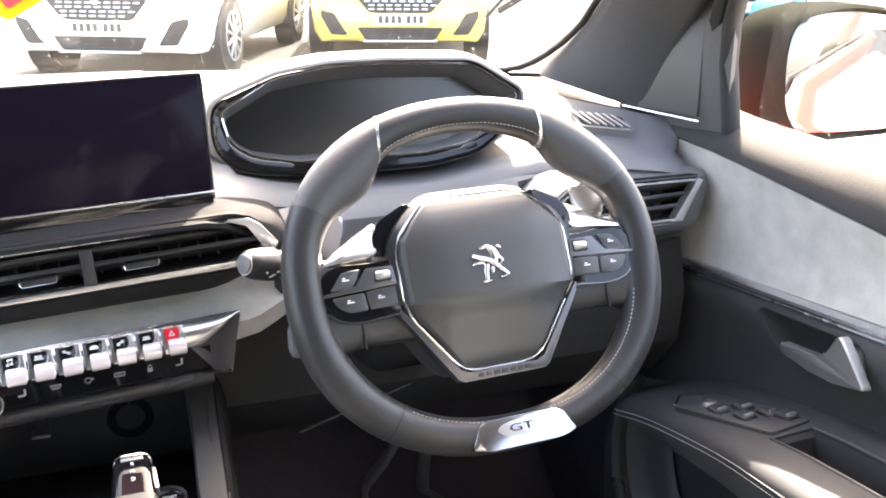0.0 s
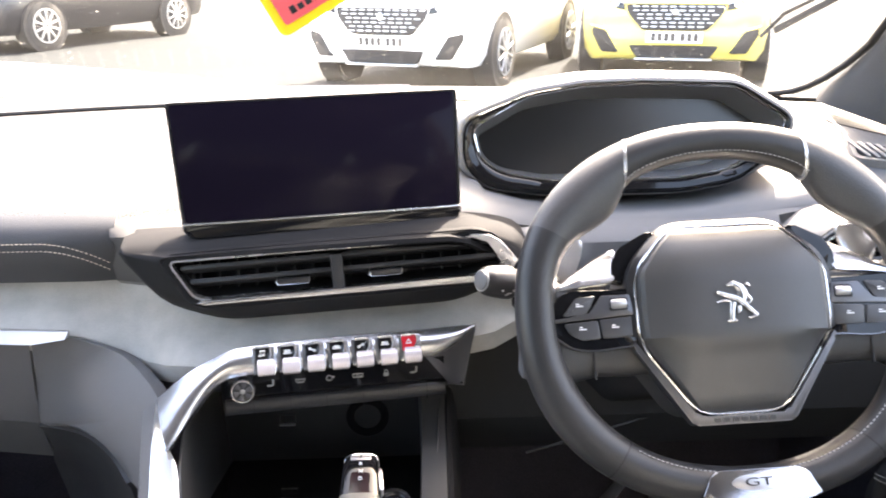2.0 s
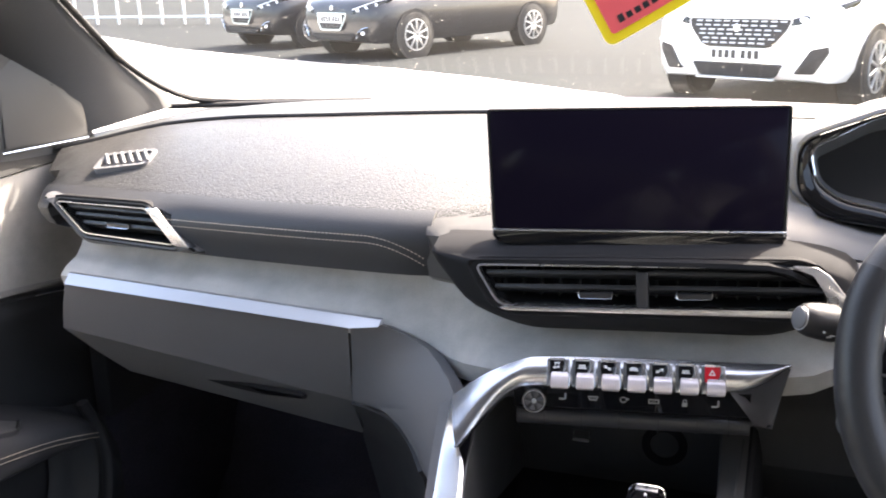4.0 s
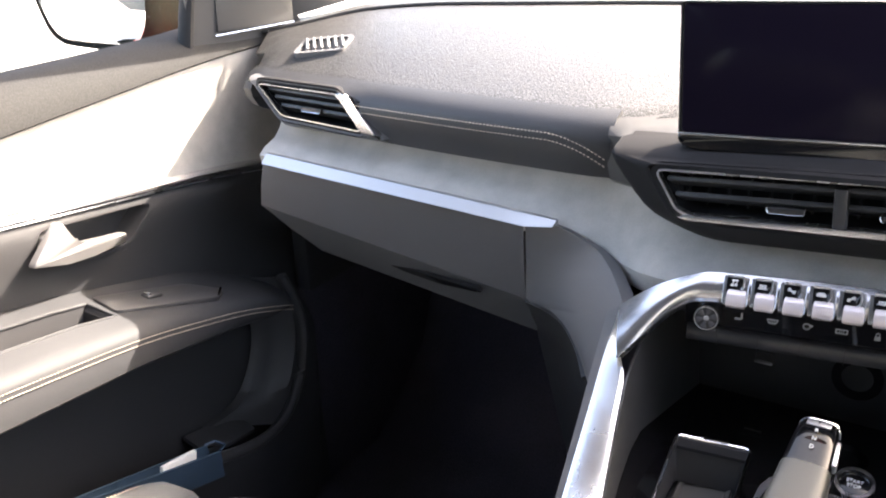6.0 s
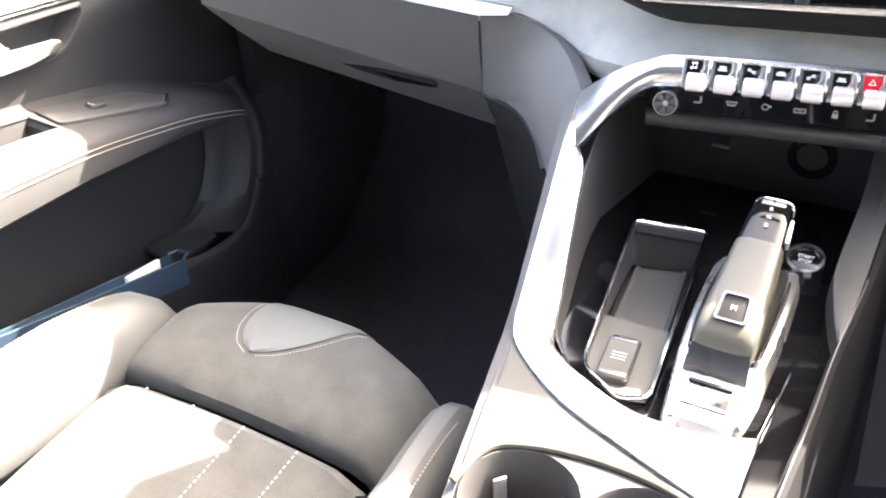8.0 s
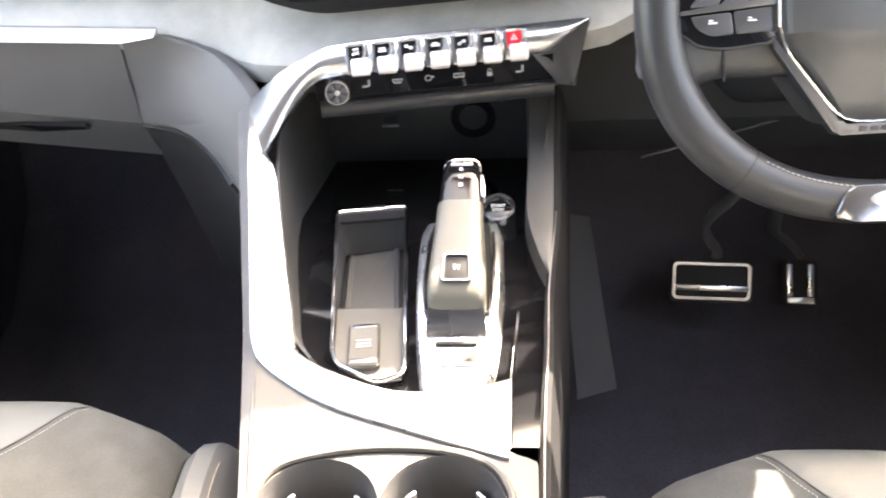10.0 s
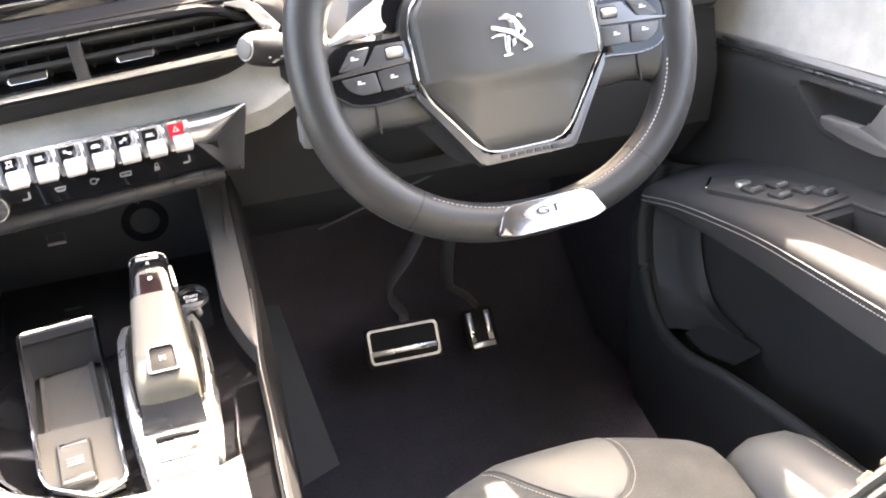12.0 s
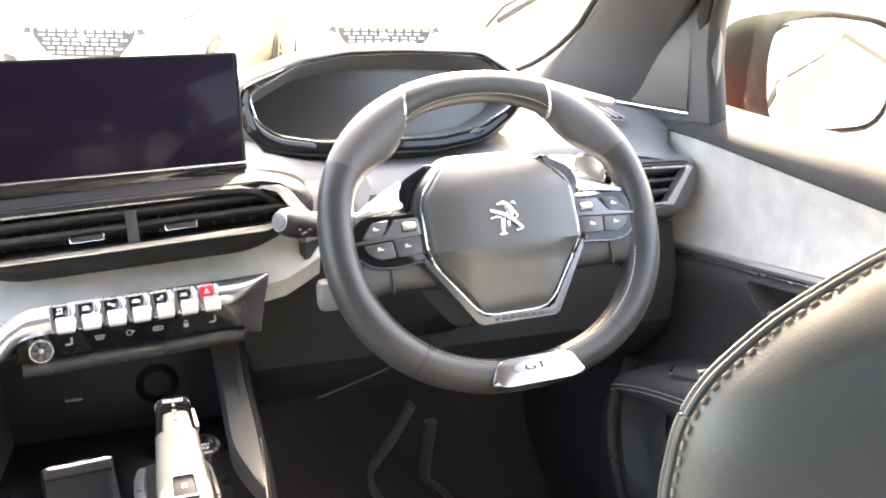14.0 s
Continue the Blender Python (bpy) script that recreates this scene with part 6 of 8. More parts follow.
        # bright arm that runs from the pad up to the hub, leaning back towards its top
        low = [(0.1325, 0.0095, 0.005), (0.110, 0.0125, 0.004), (0.089, 0.0150, 0.003), (0.0865, 0.024, 0.0), (0.0825, 0.034, -0.002)]
        high = [(0.1295, 0.0150, -0.001), (0.113, 0.0255, -0.004), (0.098, 0.0345, -0.008), (0.090, 0.0388, -0.010), (0.0835, 0.0422, -0.011)]
        rows = [[WHEEL @ Vector((sgn * a[0], a[1] - 0.001, a[2] - 0.006)), WHEEL @ Vector((sgn * a[0], a[1], a[2])), WHEEL @ (Vector((sgn * a[0], a[1], a[2])).lerp(Vector((sgn * b[0], b[1], b[2])), 0.45) + Vector((0, 0, 0.0025))), WHEEL @ Vector((sgn * b[0], b[1], b[2])), WHEEL @ Vector((sgn * b[0], b[1], b[2] - 0.008))] for a, b in zip(spline(low, 12), spline(high, 12))]
        part("spoke_trim", loft(rows), M["panel_metal"], w, "satin silver spoke trim")
        part("trim_corner", prism(soften(flip([(0.0895, 0.015), (0.0885, 0.029), (0.0825, 0.0405), (0.058, 0.053), (0.05, 0.05), (0.076, 0.02), (0.078, 0.012)]), 0.003), at(0.0015), 0.012, 0.001), M["gloss"], w, "glossy black corner beside the hub")
        paddle = soften(flip([(0.1275, 0.018), (0.118, 0.0195), (0.1135, 0.0235), (0.1062, 0.040), (0.1042, 0.0525), (0.1107, 0.0555), (0.124, 0.051), (0.134, 0.044), (0.136, 0.030)]), 0.004)
        part("shift_paddle", prism(paddle, at(-0.021), 0.004, 0.0012), M["satin"], w, "satin gearshift paddle")


steering_wheel()


def column():
    c = thing("steering_column", (0.371, 0.15, 0.9), "dark plastic steering column shroud", "steering column")
    ax = WHEEL.to_3x3() @ Vector((0, 0, -1))
    o = WHEEL @ Vector((0, -0.015, -0.04))
    rows = []
    for d, w, h in ((0, 0.062, 0.052), (0.05, 0.07, 0.06), (0.14, 0.075, 0.062), (0.22, 0.078, 0.066)):
        rows.append([o + ax * d + WHEEL.to_3x3() @ Vector((x, y, 0)) for x, y in soften([(w, h * 0.8), (-w, h * 0.8), (-w, -h * 0.4), (-w * 0.55, -h), (w * 0.55, -h), (w, -h * 0.4)], 0.012)])
    part("shroud", loft(rows, True, True), M["pod"], c)
    # left stalk
    aim = Vector((-0.84, -0.52, 0.26)).normalized()
    root = Vector((0.186, 0.102, 0.9368)) - aim * 0.038
    path = spline([(0.30, 0.14, 0.912), (0.25, 0.136, 0.920), root, root + aim * 0.012], 10)
    part("indicator_stalk", sweep(path, lambda t: lerp(0.010, 0.0135, t ** 0.7), lambda t: lerp(0.009, 0.0135, t ** 0.7), sides=20), M["bar"], c, "black indicator stalk")
    shape = [(0, 0.0140), (0.06, 0.0146), (0.3, 0.0146), (0.6, 0.0136), (0.85, 0.0118), (1, 0.0094)]
    end = part("stalk_end", sweep([root + aim * d for d in (0.006, 0.0075, 0.014, 0.021, 0.028, 0.033, 0.0365)], lambda t: along(shape, t), lambda t: along(shape, t), sides=28), M["bar"], c, "black twist end of the stalk")
    part("end_ring", sweep([root + aim * d for d in (0.0362, 0.0372)], 0.0094, 0.0094, sides=28), M["handle"], end, "bright ring")
    part("stalk_cap", sweep([root + aim * d for d in (0.0370, 0.0385, 0.0390)], lambda t: lerp(0.0086, 0.0070, t * t), lambda t: lerp(0.0086, 0.0070, t * t), sides=24), M["soft"], c, "grey cap on the stalk end")
    side = aim.cross(Vector((0, 0, 1))).normalized()
    for d, h, w in ((0.016, -0.006, 0.005), (0.018, -0.0085, 0.004), (0.024, -0.004, 0.0016), (0.012, -0.003, 0.003)):
        out = (-side * 0.75 + Vector((0, 0, h * 70))).normalized()
        part("stalk_mark", box(root + aim * d + out * 0.0139, (w, 0.0022, 0.0014), 0, Euler((0, 0, radians(31))).to_matrix()), M["grey_ink"], end)
    path = spline([(0.44, 0.12, 0.925), (0.5, 0.123, 0.929), (0.53, 0.125, 0.929), (0.552, 0.126, 0.928)], 10)
    part("wiper_stalk", sweep(path, lambda t: lerp(0.009, 0.0115, t), lambda t: lerp(0.008, 0.0105, t), sides=14), M["dark"], c, "black wiper stalk")
    part("cruise_stalk", box((0.235, 0.10, 0.862), (0.03, 0.02, 0.03), 0.006), M["soft"], c, "small grey stalk")


column()


def pedals():
    p = thing("brake_pedal", (0.4, 0.55, 0.34), "brake pedal with a rubber pad and satin bars", "pedal", "pedals")
    m = facing((0.40, 0.50, 0.333), yaw=-4, tilt=32)
    part("pad", prism(rounded(0.118, 0.062, 0.008), m, 0.014, 0.003), M["rubber"], p, "ribbed rubber pad")
    part("pad_frame", frame_plate(rounded(0.110, 0.054, 0.008), rounded(0.102, 0.046, 0.005), m @ Matrix.Translation((0, 0, 0.0025)), 0.004), M["handle"], p, "satin pad frame")
    part("pad_bar", box(m @ Vector((0, -0.010, 0.0015)), (0.104, 0.0085, 0.004), 0.001, m.to_3x3()), M["satin"], p, "bright pad bar")
    part("arm", sweep(spline([(0.408, 0.52, 0.362), (0.405, 0.515, 0.378), (0.383, 0.49, 0.422), (0.377, 0.46, 0.471), (0.394, 0.42, 0.531), (0.41, 0.38, 0.6)], 16), 0.0045, 0.008), M["handle"], p, "steel pedal arm")
    a = thing("accelerator_pedal", (0.56, 0.58, 0.24), "accelerator pedal with satin bars", "pedal", "pedals")
    m = facing((0.553, 0.572, 0.272), yaw=-2, tilt=38)
    part("pad", prism(rounded(0.05, 0.07, 0.006), m, 0.012, 0.002), M["rubber"], a)
    for dx in (-0.0165, 0.0145):
        part("pad_bar", box(m @ Vector((dx, 0.004, 0.001)), (0.0085, 0.05, 0.004), 0.001, m.to_3x3()), M["satin"], a, "bright pad bar")
    part("pad_foot", box(m @ Vector((0, -0.027, 0.001)), (0.0395, 0.009, 0.004), 0.001, m.to_3x3()), M["satin"], a, "bright pad foot")
    part("arm", sweep(spline([(0.548, 0.585, 0.315), (0.531, 0.582, 0.338), (0.503, 0.572, 0.366), (0.49, 0.55, 0.39), (0.474, 0.5, 0.452), (0.46, 0.44, 0.54)], 16), 0.010, 0.006), M["soft"], a, "grey plastic pedal arm")
    r = thing("foot_rest", (0.2, 0.4, 0.22), "plain dark footrest plate by the console", "footrest")
    part("plate", thicken(loft([[Vector((0.201, 0.335, 0.258)), Vector((0.253, 0.335, 0.279))], [Vector((0.201, 0.341, 0.268)), Vector((0.251, 0.346, 0.289))], [Vector((0.192, 0.436, 0.351)), Vector((0.237, 0.432, 0.362))], [Vector((0.183, 0.531, 0.434)), Vector((0.223, 0.518, 0.435))]]), 0.006), M["soft"], r, "plain grey plate")
    for u in (0.25, 0.5, 0.75):
        a, b = Vector((0.203, 0.341, 0.270)).lerp(Vector((0.185, 0.531, 0.436)), u), Vector((0.249, 0.346, 0.291)).lerp(Vector((0.221, 0.518, 0.437)), u)
        part("rib", sweep([a, b], 0.0015, 0.0012, sides=6), M["dark"], r)


pedals()


# ---- doors ----
def belt_z(y):
    return 0.953 + 0.10 * max(y, -0.12)


def line_z(y):
    return 0.849 - 0.095 * max(y, -0.35)


def door(sgn, W):
    side = "driver's" if sgn > 0 else "passenger"
    d = thing("door_" + ("1" if sgn > 0 else "2"), (sgn * W, -0.3, 0.35), f"dark {side} door trim with suede insert and padded armrest", "car door", kind="structure")

    def at(inset, y, z):
        return Vector((sgn * (W - inset), y, z))

    ys = [0.40, 0.34, 0.29, 0.25, 0.2, 0.1, 0.0, -0.1, -0.2, -0.35, -0.6, -0.9, -1.4, -1.93]

    def bend(y):
        return 0.045 * max(0, (y - 0.2) / 0.2) ** 2

    # ledge along the window
    def crest(y):
        """How far the padded ledge rises over its front end."""
        return 0.022 * max(0.0, min(1.0, (0.24 - y) / 0.3)) ** 1.3

    rows = [[at(-0.075, y, belt_z(y) + 0.02 + crest(y)), at(-0.06, y, belt_z(y) + 0.026 + crest(y)), at(-0.027 + bend(y), y, belt_z(y) + 0.021 + crest(y)), at(-0.008 + bend(y), y, belt_z(y) + 0.010 + crest(y) * 0.85), at(0.002 + bend(y), y, belt_z(y) + 0.003 + crest(y) * 0.45), at(0.006 + bend(y), y, belt_z(y) - 0.006), at(-0.004 + bend(y), y, belt_z(y) - 0.012)] for y in ys]
    part("ledge", thicken(loft(rows), 0.006), M["ledge"], d, "dark leather ledge under the window")
    rows = []
    for y in ys:
        t, l = belt_z(y) - 0.008, line_z(y) + 0.004
        rows.append([at(-0.002 + bend(y), y, t), at(-0.012 + bend(y), y, lerp(t, l, 0.3)), at(-0.014 + bend(y), y, lerp(t, l, 0.65)), at(-0.002 + bend(y), y, l)])
    part("suede_insert", thicken(loft(rows), 0.005), M["suede"], d, "mottled grey suede insert")
    path = [at(0.002 + bend(y), y, line_z(y)) for y in ys]
    rows = []
    for y in ys:
        h = along([(-2, 0.0065), (0.0, 0.0065), (0.2, 0.0085), (0.40, 0.0115)], y)
        z, b = line_z(y), 0.002 + bend(y)
        rows.append([at(b - 0.006, y, z + h), at(b - 0.002, y, z + h * 0.9), at(b + 0.0085, y, z + h * 0.1), at(b + 0.0095, y, z - h * 0.3), at(b + 0.0085, y, z - h * 0.7), at(b - 0.002, y, z - h)])
    part("trim_line", loft(rows, True, True), M["panel_metal"], d, "satin metal strip, broadest at the dash")
    part("bright_line", sweep([p + Vector((-sgn * 0.0066, 0, -0.0068)) for p in path], 0.0011, 0.0014, sides=6), M["satin"], d, "thin satin line")
    # lower panel, open where the handle recess sits
    hole = [(0.128, 0.819), (0.02, 0.828), (-0.03, 0.832), (-0.036, 0.79), (0.055, 0.776), (0.09, 0.778)]

    wide = grow(hole, 0.004)

    def inside(y, z):
        flip = False
        for (y1, z1), (y2, z2) in zip(wide, wide[1:] + wide[:1]):
            if (z1 > z) != (z2 > z) and y < y1 + (y2 - y1) * (z - z1) / (z2 - z1):
                flip = not flip
        return flip

    def face(y, z):
        """Inset of the lower panel's face."""
        l = line_z(y) - 0.006
        return along([(0.24, 0.01), (0.45, 0.0), (0.6, -0.012), (0.70, -0.012), (0.76, -0.004 + bend(y)), (l - 0.02, 0.006 + bend(y)), (l, bend(y))], z)

    fine = sorted(set(ys + [0.2 - 0.008 * k for k in range(40)]), reverse=True)
    rows = []
    for y in fine:
        l = line_z(y) - 0.006
        zs = [lerp(l, 0.765, k / 12) for k in range(13)] + [0.74, 0.70, 0.6, 0.45, 0.24]
        rows.append([at(face(y, z), y, z) for z in zs])
    bm = loft(rows)
    gone = []
    for f in bm.faces:
        c = f.calc_center_median()
        if inside(c.y, c.z):
            gone.append(f)
    bmesh.ops.delete(bm, geom=gone, context="FACES")
    part("lower_panel", thicken(bm, 0.004), M["door"], d, "dark grained lower panel")
    # armrest, open on top where the pull pocket sinks in
    spine = [(0.29, 0.07, 0.640, 0.008), (0.26, 0.10, 0.655, 0.012), (0.22, 0.12, 0.676, 0.02), (0.15, 0.122, 0.699, 0.03), (0.05, 0.125, 0.722, 0.04), (-0.005, 0.13, 0.734, 0.043), (-0.05, 0.135, 0.742, 0.045), (-0.12, 0.138, 0.750, 0.048), (-0.19, 0.14, 0.757, 0.05), (-0.26, 0.14, 0.760, 0.05), (-0.45, 0.14, 0.765, 0.05), (-0.8, 0.12, 0.765, 0.05)]
    rows = [[at(-0.02, y, z + 0.012), at(0.02, y, z + 0.009), at(0.036, y, z + 0.007), at(min(0.085, ins - 0.025), y, z + 0.004), at(ins - 0.018, y, z + 0.002), at(ins - 0.005, y, z - 0.003), at(ins, y, z - 0.012), at(ins - 0.002, y, z - h), at(ins - 0.02, y, z - h - 0.012), at(-0.02, y, z - h - 0.02)] for y, ins, z, h in spine]
    bm = loft(rows)
    bm.normal_update()
    gone = [f for f in bm.faces if -0.26 < f.calc_center_median().y < -0.005 and abs(abs(f.calc_center_median().x) - (W - 0.0605)) < 0.004 and f.normal.z ** 2 > 0.25 and f.calc_center_median().z > 0.73]
    bmesh.ops.delete(bm, geom=gone, context="FACES")
    rest = part("armrest", bm, M["armrest"], d, "dark padded armrest with cream stitching", sharp=50)
    mouth = [at(0.036, y, z + 0.007) for y, ins, z, h in spine[5:10]] + [at(0.085, y, z + 0.004) for y, ins, z, h in spine[9:4:-1]]
    mid = sum(mouth, Vector()) / len(mouth)
    rows = [mouth, [p.lerp(mid, 0.05) + Vector((0, 0, -0.006)) for p in mouth], [p.lerp(mid, 0.1) + Vector((0, 0, -0.045)) for p in mouth]]
    part("pull_pocket", loft(rows, True, False), M["dark"], rest, "sunken pull pocket")
    bm = bmesh.new()
    bm.faces.new([bm.verts.new(p) for p in rows[-1]])
    part("pocket_floor", bm, M["rubber"], rest)
    part("pocket_edge", sweep(mouth, 0.002, 0.002, closed=True, sides=8), M["leather"], rest)
    for dz in (0.0, 0.006):
        pth = [at(ins + 0.0004, y, z - 0.012 - dz) for y, ins, z, h in spine[1:11]]
        part("armrest_stitching", stitches(spline(pth, 40), 0.004, 0.0009, (-sgn, 0, 0)), M["thread_dark" if sgn > 0 else "thread"], rest, "pale thread")
    # switch plate let into the top
    m = Matrix.Translation(at(0.062, 0.085, 0.7185)) @ Euler((radians(-12.5), 0, radians(sgn * 9))).to_matrix().to_4x4()
    plate = part("switch_plate", prism(soften([(-0.036 * sgn, 0.05), (-0.01 * sgn, 0.075), (0.03 * sgn, 0.045), (0.028 * sgn, -0.082), (-0.03 * sgn, -0.082)], 0.008), m @ Matrix.Translation((0, 0, 0.0045)), 0.006, 0.0012), M["door"], rest, "dark switch plate")
    part("bright_edge", sweep([m @ Vector((-0.034 * sgn, 0.050, 0.0055)), m @ Vector((-0.008 * sgn, 0.072, 0.0055))], 0.0014, 0.001, sides=6), M["chrome"], plate)
    spots = ((-0.008, 0.024), (-0.017, 0.002), (0.008, -0.008), (-0.014, -0.032), (0.011, -0.04), (0.016, -0.06)) if sgn > 0 else ((0.0, -0.02),)
    for k, (sx, sy) in enumerate(spots):
        if sgn > 0 and k == 0:
            part("mirror_knob", disc(m @ Matrix.Translation((sx, sy, 0.0095)), 0.008, 0.006, 0.001), M["satin"], plate, "round mirror knob")
        else:
            sw = part("window_switch", box(m @ Vector((sx, sy, 0.006)), (0.017, 0.02, 0.005), 0.002, m.to_3x3() @ Euler((radians(10), 0, 0)).to_matrix()), M["dark"], plate)
            part("switch_tip", box(m @ Vector((sx, sy - 0.006, 0.0088)), (0.012, 0.0050, 0.0032), 0.001, m.to_3x3()), M["satin"], sw, "bright lip")
    # handle: flush surround, dark recess and a bright pull
    n_in = soften(hole, 0.012, 4)
    n_out = soften([(0.165, 0.829), (0.02, 0.8405), (-0.075, 0.848), (-0.052, 0.779), (0.058, 0.766), (0.10, 0.769)], 0.01, 4)
    rows = []
    for pts, lift in ((n_out, -0.004), (n_out, 0.0024), (grow(n_out, -0.0015), 0.0036), (grow(n_in, 0.0025), 0.0046), (n_in, 0.0035), (grow(n_in, -0.002), -0.008), (grow(n_in, -0.006), -0.024)):
        rows.append([at(face(y, min(z, line_z(y) - 0.006)) + lift, y, z) for y, z in pts])
    part("handle_surround", loft(rows, True), M["door"], d, "dark handle surround with a sunken recess")
    bm = bmesh.new()
    bm.faces.new([bm.verts.new(at(-0.021, y, z)) for y, z in grow(n_in, -0.003)])
    part("recess_back", thicken(bm, 0.002), M["dark"], d)
    ex = Vector((-0.14, -sgn * 0.99, 0)).normalized()
    ez = ex.cross(Vector((0, 0, 1)))
    hm = Matrix((ex, Vector((0, 0, 1)), ez)).transposed().to_4x4()
    hm.translation = at(0.026, -0.015, 0.8)
    pull = [(0.084, 0.7945), (0.02, 0.806), (0.007, 0.813), (-0.006, 0.838), (-0.014, 0.840), (-0.053, 0.806), (-0.054, 0.8025), (-0.01, 0.7905), (0.03, 0.7855), (0.076, 0.7845), (0.084, 0.788)]
    part("handle", prism(soften([(-sgn * (y + 0.015), z - 0.8) for y, z in pull], 0.003, 2), hm, 0.010, 0.0025, segs=3), M["strip"], d, "satin silver pull handle", sharp=50)
    part("handle_root", box(at(0.0, -0.018, 0.812), (0.036, 0.022, 0.03), 0.006), M["satin"], d)
    # lower pocket, its front end curving up to the armrest
    rim = spline([at(0.045, 0.30, 0.66), at(0.055, 0.318, 0.60), at(0.06, 0.315, 0.55), at(0.062, 0.296, 0.495), at(0.07, 0.245, 0.456), at(0.08, 0.165, 0.461), at(0.085, 0.054, 0.495), at(0.088, -0.15, 0.53), at(0.09, -0.4, 0.54), at(0.09, -0.8, 0.54)], 54)
    part("pocket_rim", sweep(rim, 0.007, 0.009, sides=10), M["door"], d, "rounded rim of the door pocket")
    rows = [[p, p + Vector((0, 0.02 if p.y > 0.2 else 0, -0.03)), Vector((p.x + sgn * 0.01, p.y + (0.03 if p.y > 0.2 else 0), min(p.z - 0.05, 0.4))), Vector((p.x + sgn * 0.02, p.y + 0.02, 0.26))] for p in rim]
    part("pocket", thicken(loft(rows), 0.004), M["dark"], d, "dark door pocket")
    column = spline([at(0.012, 0.275, 0.66), at(0.014, 0.29, 0.60), at(0.016, 0.288, 0.55), at(0.018, 0.262, 0.50), at(0.02, 0.225, 0.475), at(0.02, 0.17, 0.47)], 54)
    rows = [[p, p.lerp(q, 0.35) + Vector((0, 0.012, -0.004)), p.lerp(q, 0.75) + Vector((0, 0.008, -0.004)), q, q + Vector((sgn * 0.004, -0.012, 0.004)), q + Vector((sgn * 0.014, -0.02, 0.006))] for p, q in zip(spline(rim[:26], 54), column)]
    part("pocket_front", thicken(loft(rows), 0.003), M["door"], d, "smooth grey front end of the pocket")
    part("pocket_ledge", thicken(loft([[at(0.012, 0.21, 0.472), at(0.055, 0.205, 0.462)], [at(0.012, 0.16, 0.478), at(0.06, 0.155, 0.470)], [at(0.012, 0.115, 0.486), at(0.05, 0.112, 0.480)]]), 0.006), M["door"], d)
    # cover in the front corner of the window, with a bright lower line
    def corner(x, y, z):
        return Vector((sgn * (x - 0.745 + W), y, z))

    bm = bmesh.new()
    bm.faces.new([bm.verts.new(corner(*q)) for q in ((0.700, 0.395, 0.992), (0.756, 0.240, 0.985), (0.760, 0.246, 1.165), (0.748, 0.285, 1.175), (0.722, 0.335, 1.100), (0.706, 0.375, 1.045))])
    part("corner_panel", thicken(bm, 0.008), M["door"], d, "dark panel behind the corner cover")
    o, ax, up = corner(0.745, 0.272, 1.000), corner(0.700, 0.372, 1.007) - corner(0.745, 0.272, 1.000), corner(0.750, 0.286, 1.116) - corner(0.745, 0.272, 1.000)
    face_out = ax.cross(up).normalized() * (0.006 if ax.cross(up).x * sgn < 0 else -0.006)
    arc = [o + ax * 0.04 + up * 0.03] + [o + ax * math.cos(q) ** 0.85 + up * math.sin(q) ** 0.85 for q in [math.pi / 2 * k / 14 for k in range(15)]]
    mid = sum(arc, Vector()) / len(arc)
    part("corner_cover", loft([arc, [p + face_out * 0.8 for p in arc], [p.lerp(mid, 0.05) + face_out for p in arc], [p.lerp(mid, 0.98) + face_out for p in arc]], True), M["corner"], d, "smooth grey speaker cover")
    part("corner_line", sweep([corner(0.693, 0.368, 1.006), corner(0.738, 0.268, 0.999)], 0.0012, 0.0016, sides=6), M["chrome"], d)
    for y, w in ((0.262, 0.012), (0.238, 0.008)):
        p = spline([(sgn * (W - 0.002 + 0.02), y, 0.985), (sgn * (W - 0.01 + 0.02), y + 0.004, 1.13), (sgn * (W - 0.08), y - 0.22, 1.35), (sgn * (W - 0.14), y - 0.45, 1.5)], 10)
        part("window_frame", sweep(p, w, 0.012, up=(1, 0, 0)), M["rubber"], d, "black rubber window frame")
    # glass and the outer skin
    rows = [[at(-0.062, y, 0.93), at(-0.055, y, 1.02), at(-0.03, y - 0.05, 1.2), at(0.04, y - 0.12 if y > 0 else y, 1.38), at(0.12, y - 0.25 if y > 0 else y, 1.5)] for y in (0.24, 0.0, -0.3, -0.6)]
    pane = part("window_pane", loft(rows), M["glass"], d, "clear side window")
    pane.visible_shadow = False
    rows = [[at(-0.08, y, belt_z(y) + 0.018), at(-0.10, y, belt_z(y) - 0.01), at(-0.13, y, 0.85), at(-0.15, y, 0.7), at(-0.15, y, 0.45), at(-0.12, y, 0.25)] for y in (0.5, 0.25, 0.0, -0.4, -0.9, -1.4, -1.93)]
    part("outer_skin", loft(rows), M["body_red"], d, "glossy red outer door skin")
    return d


door(1, 0.75), door(-1, 0.725)


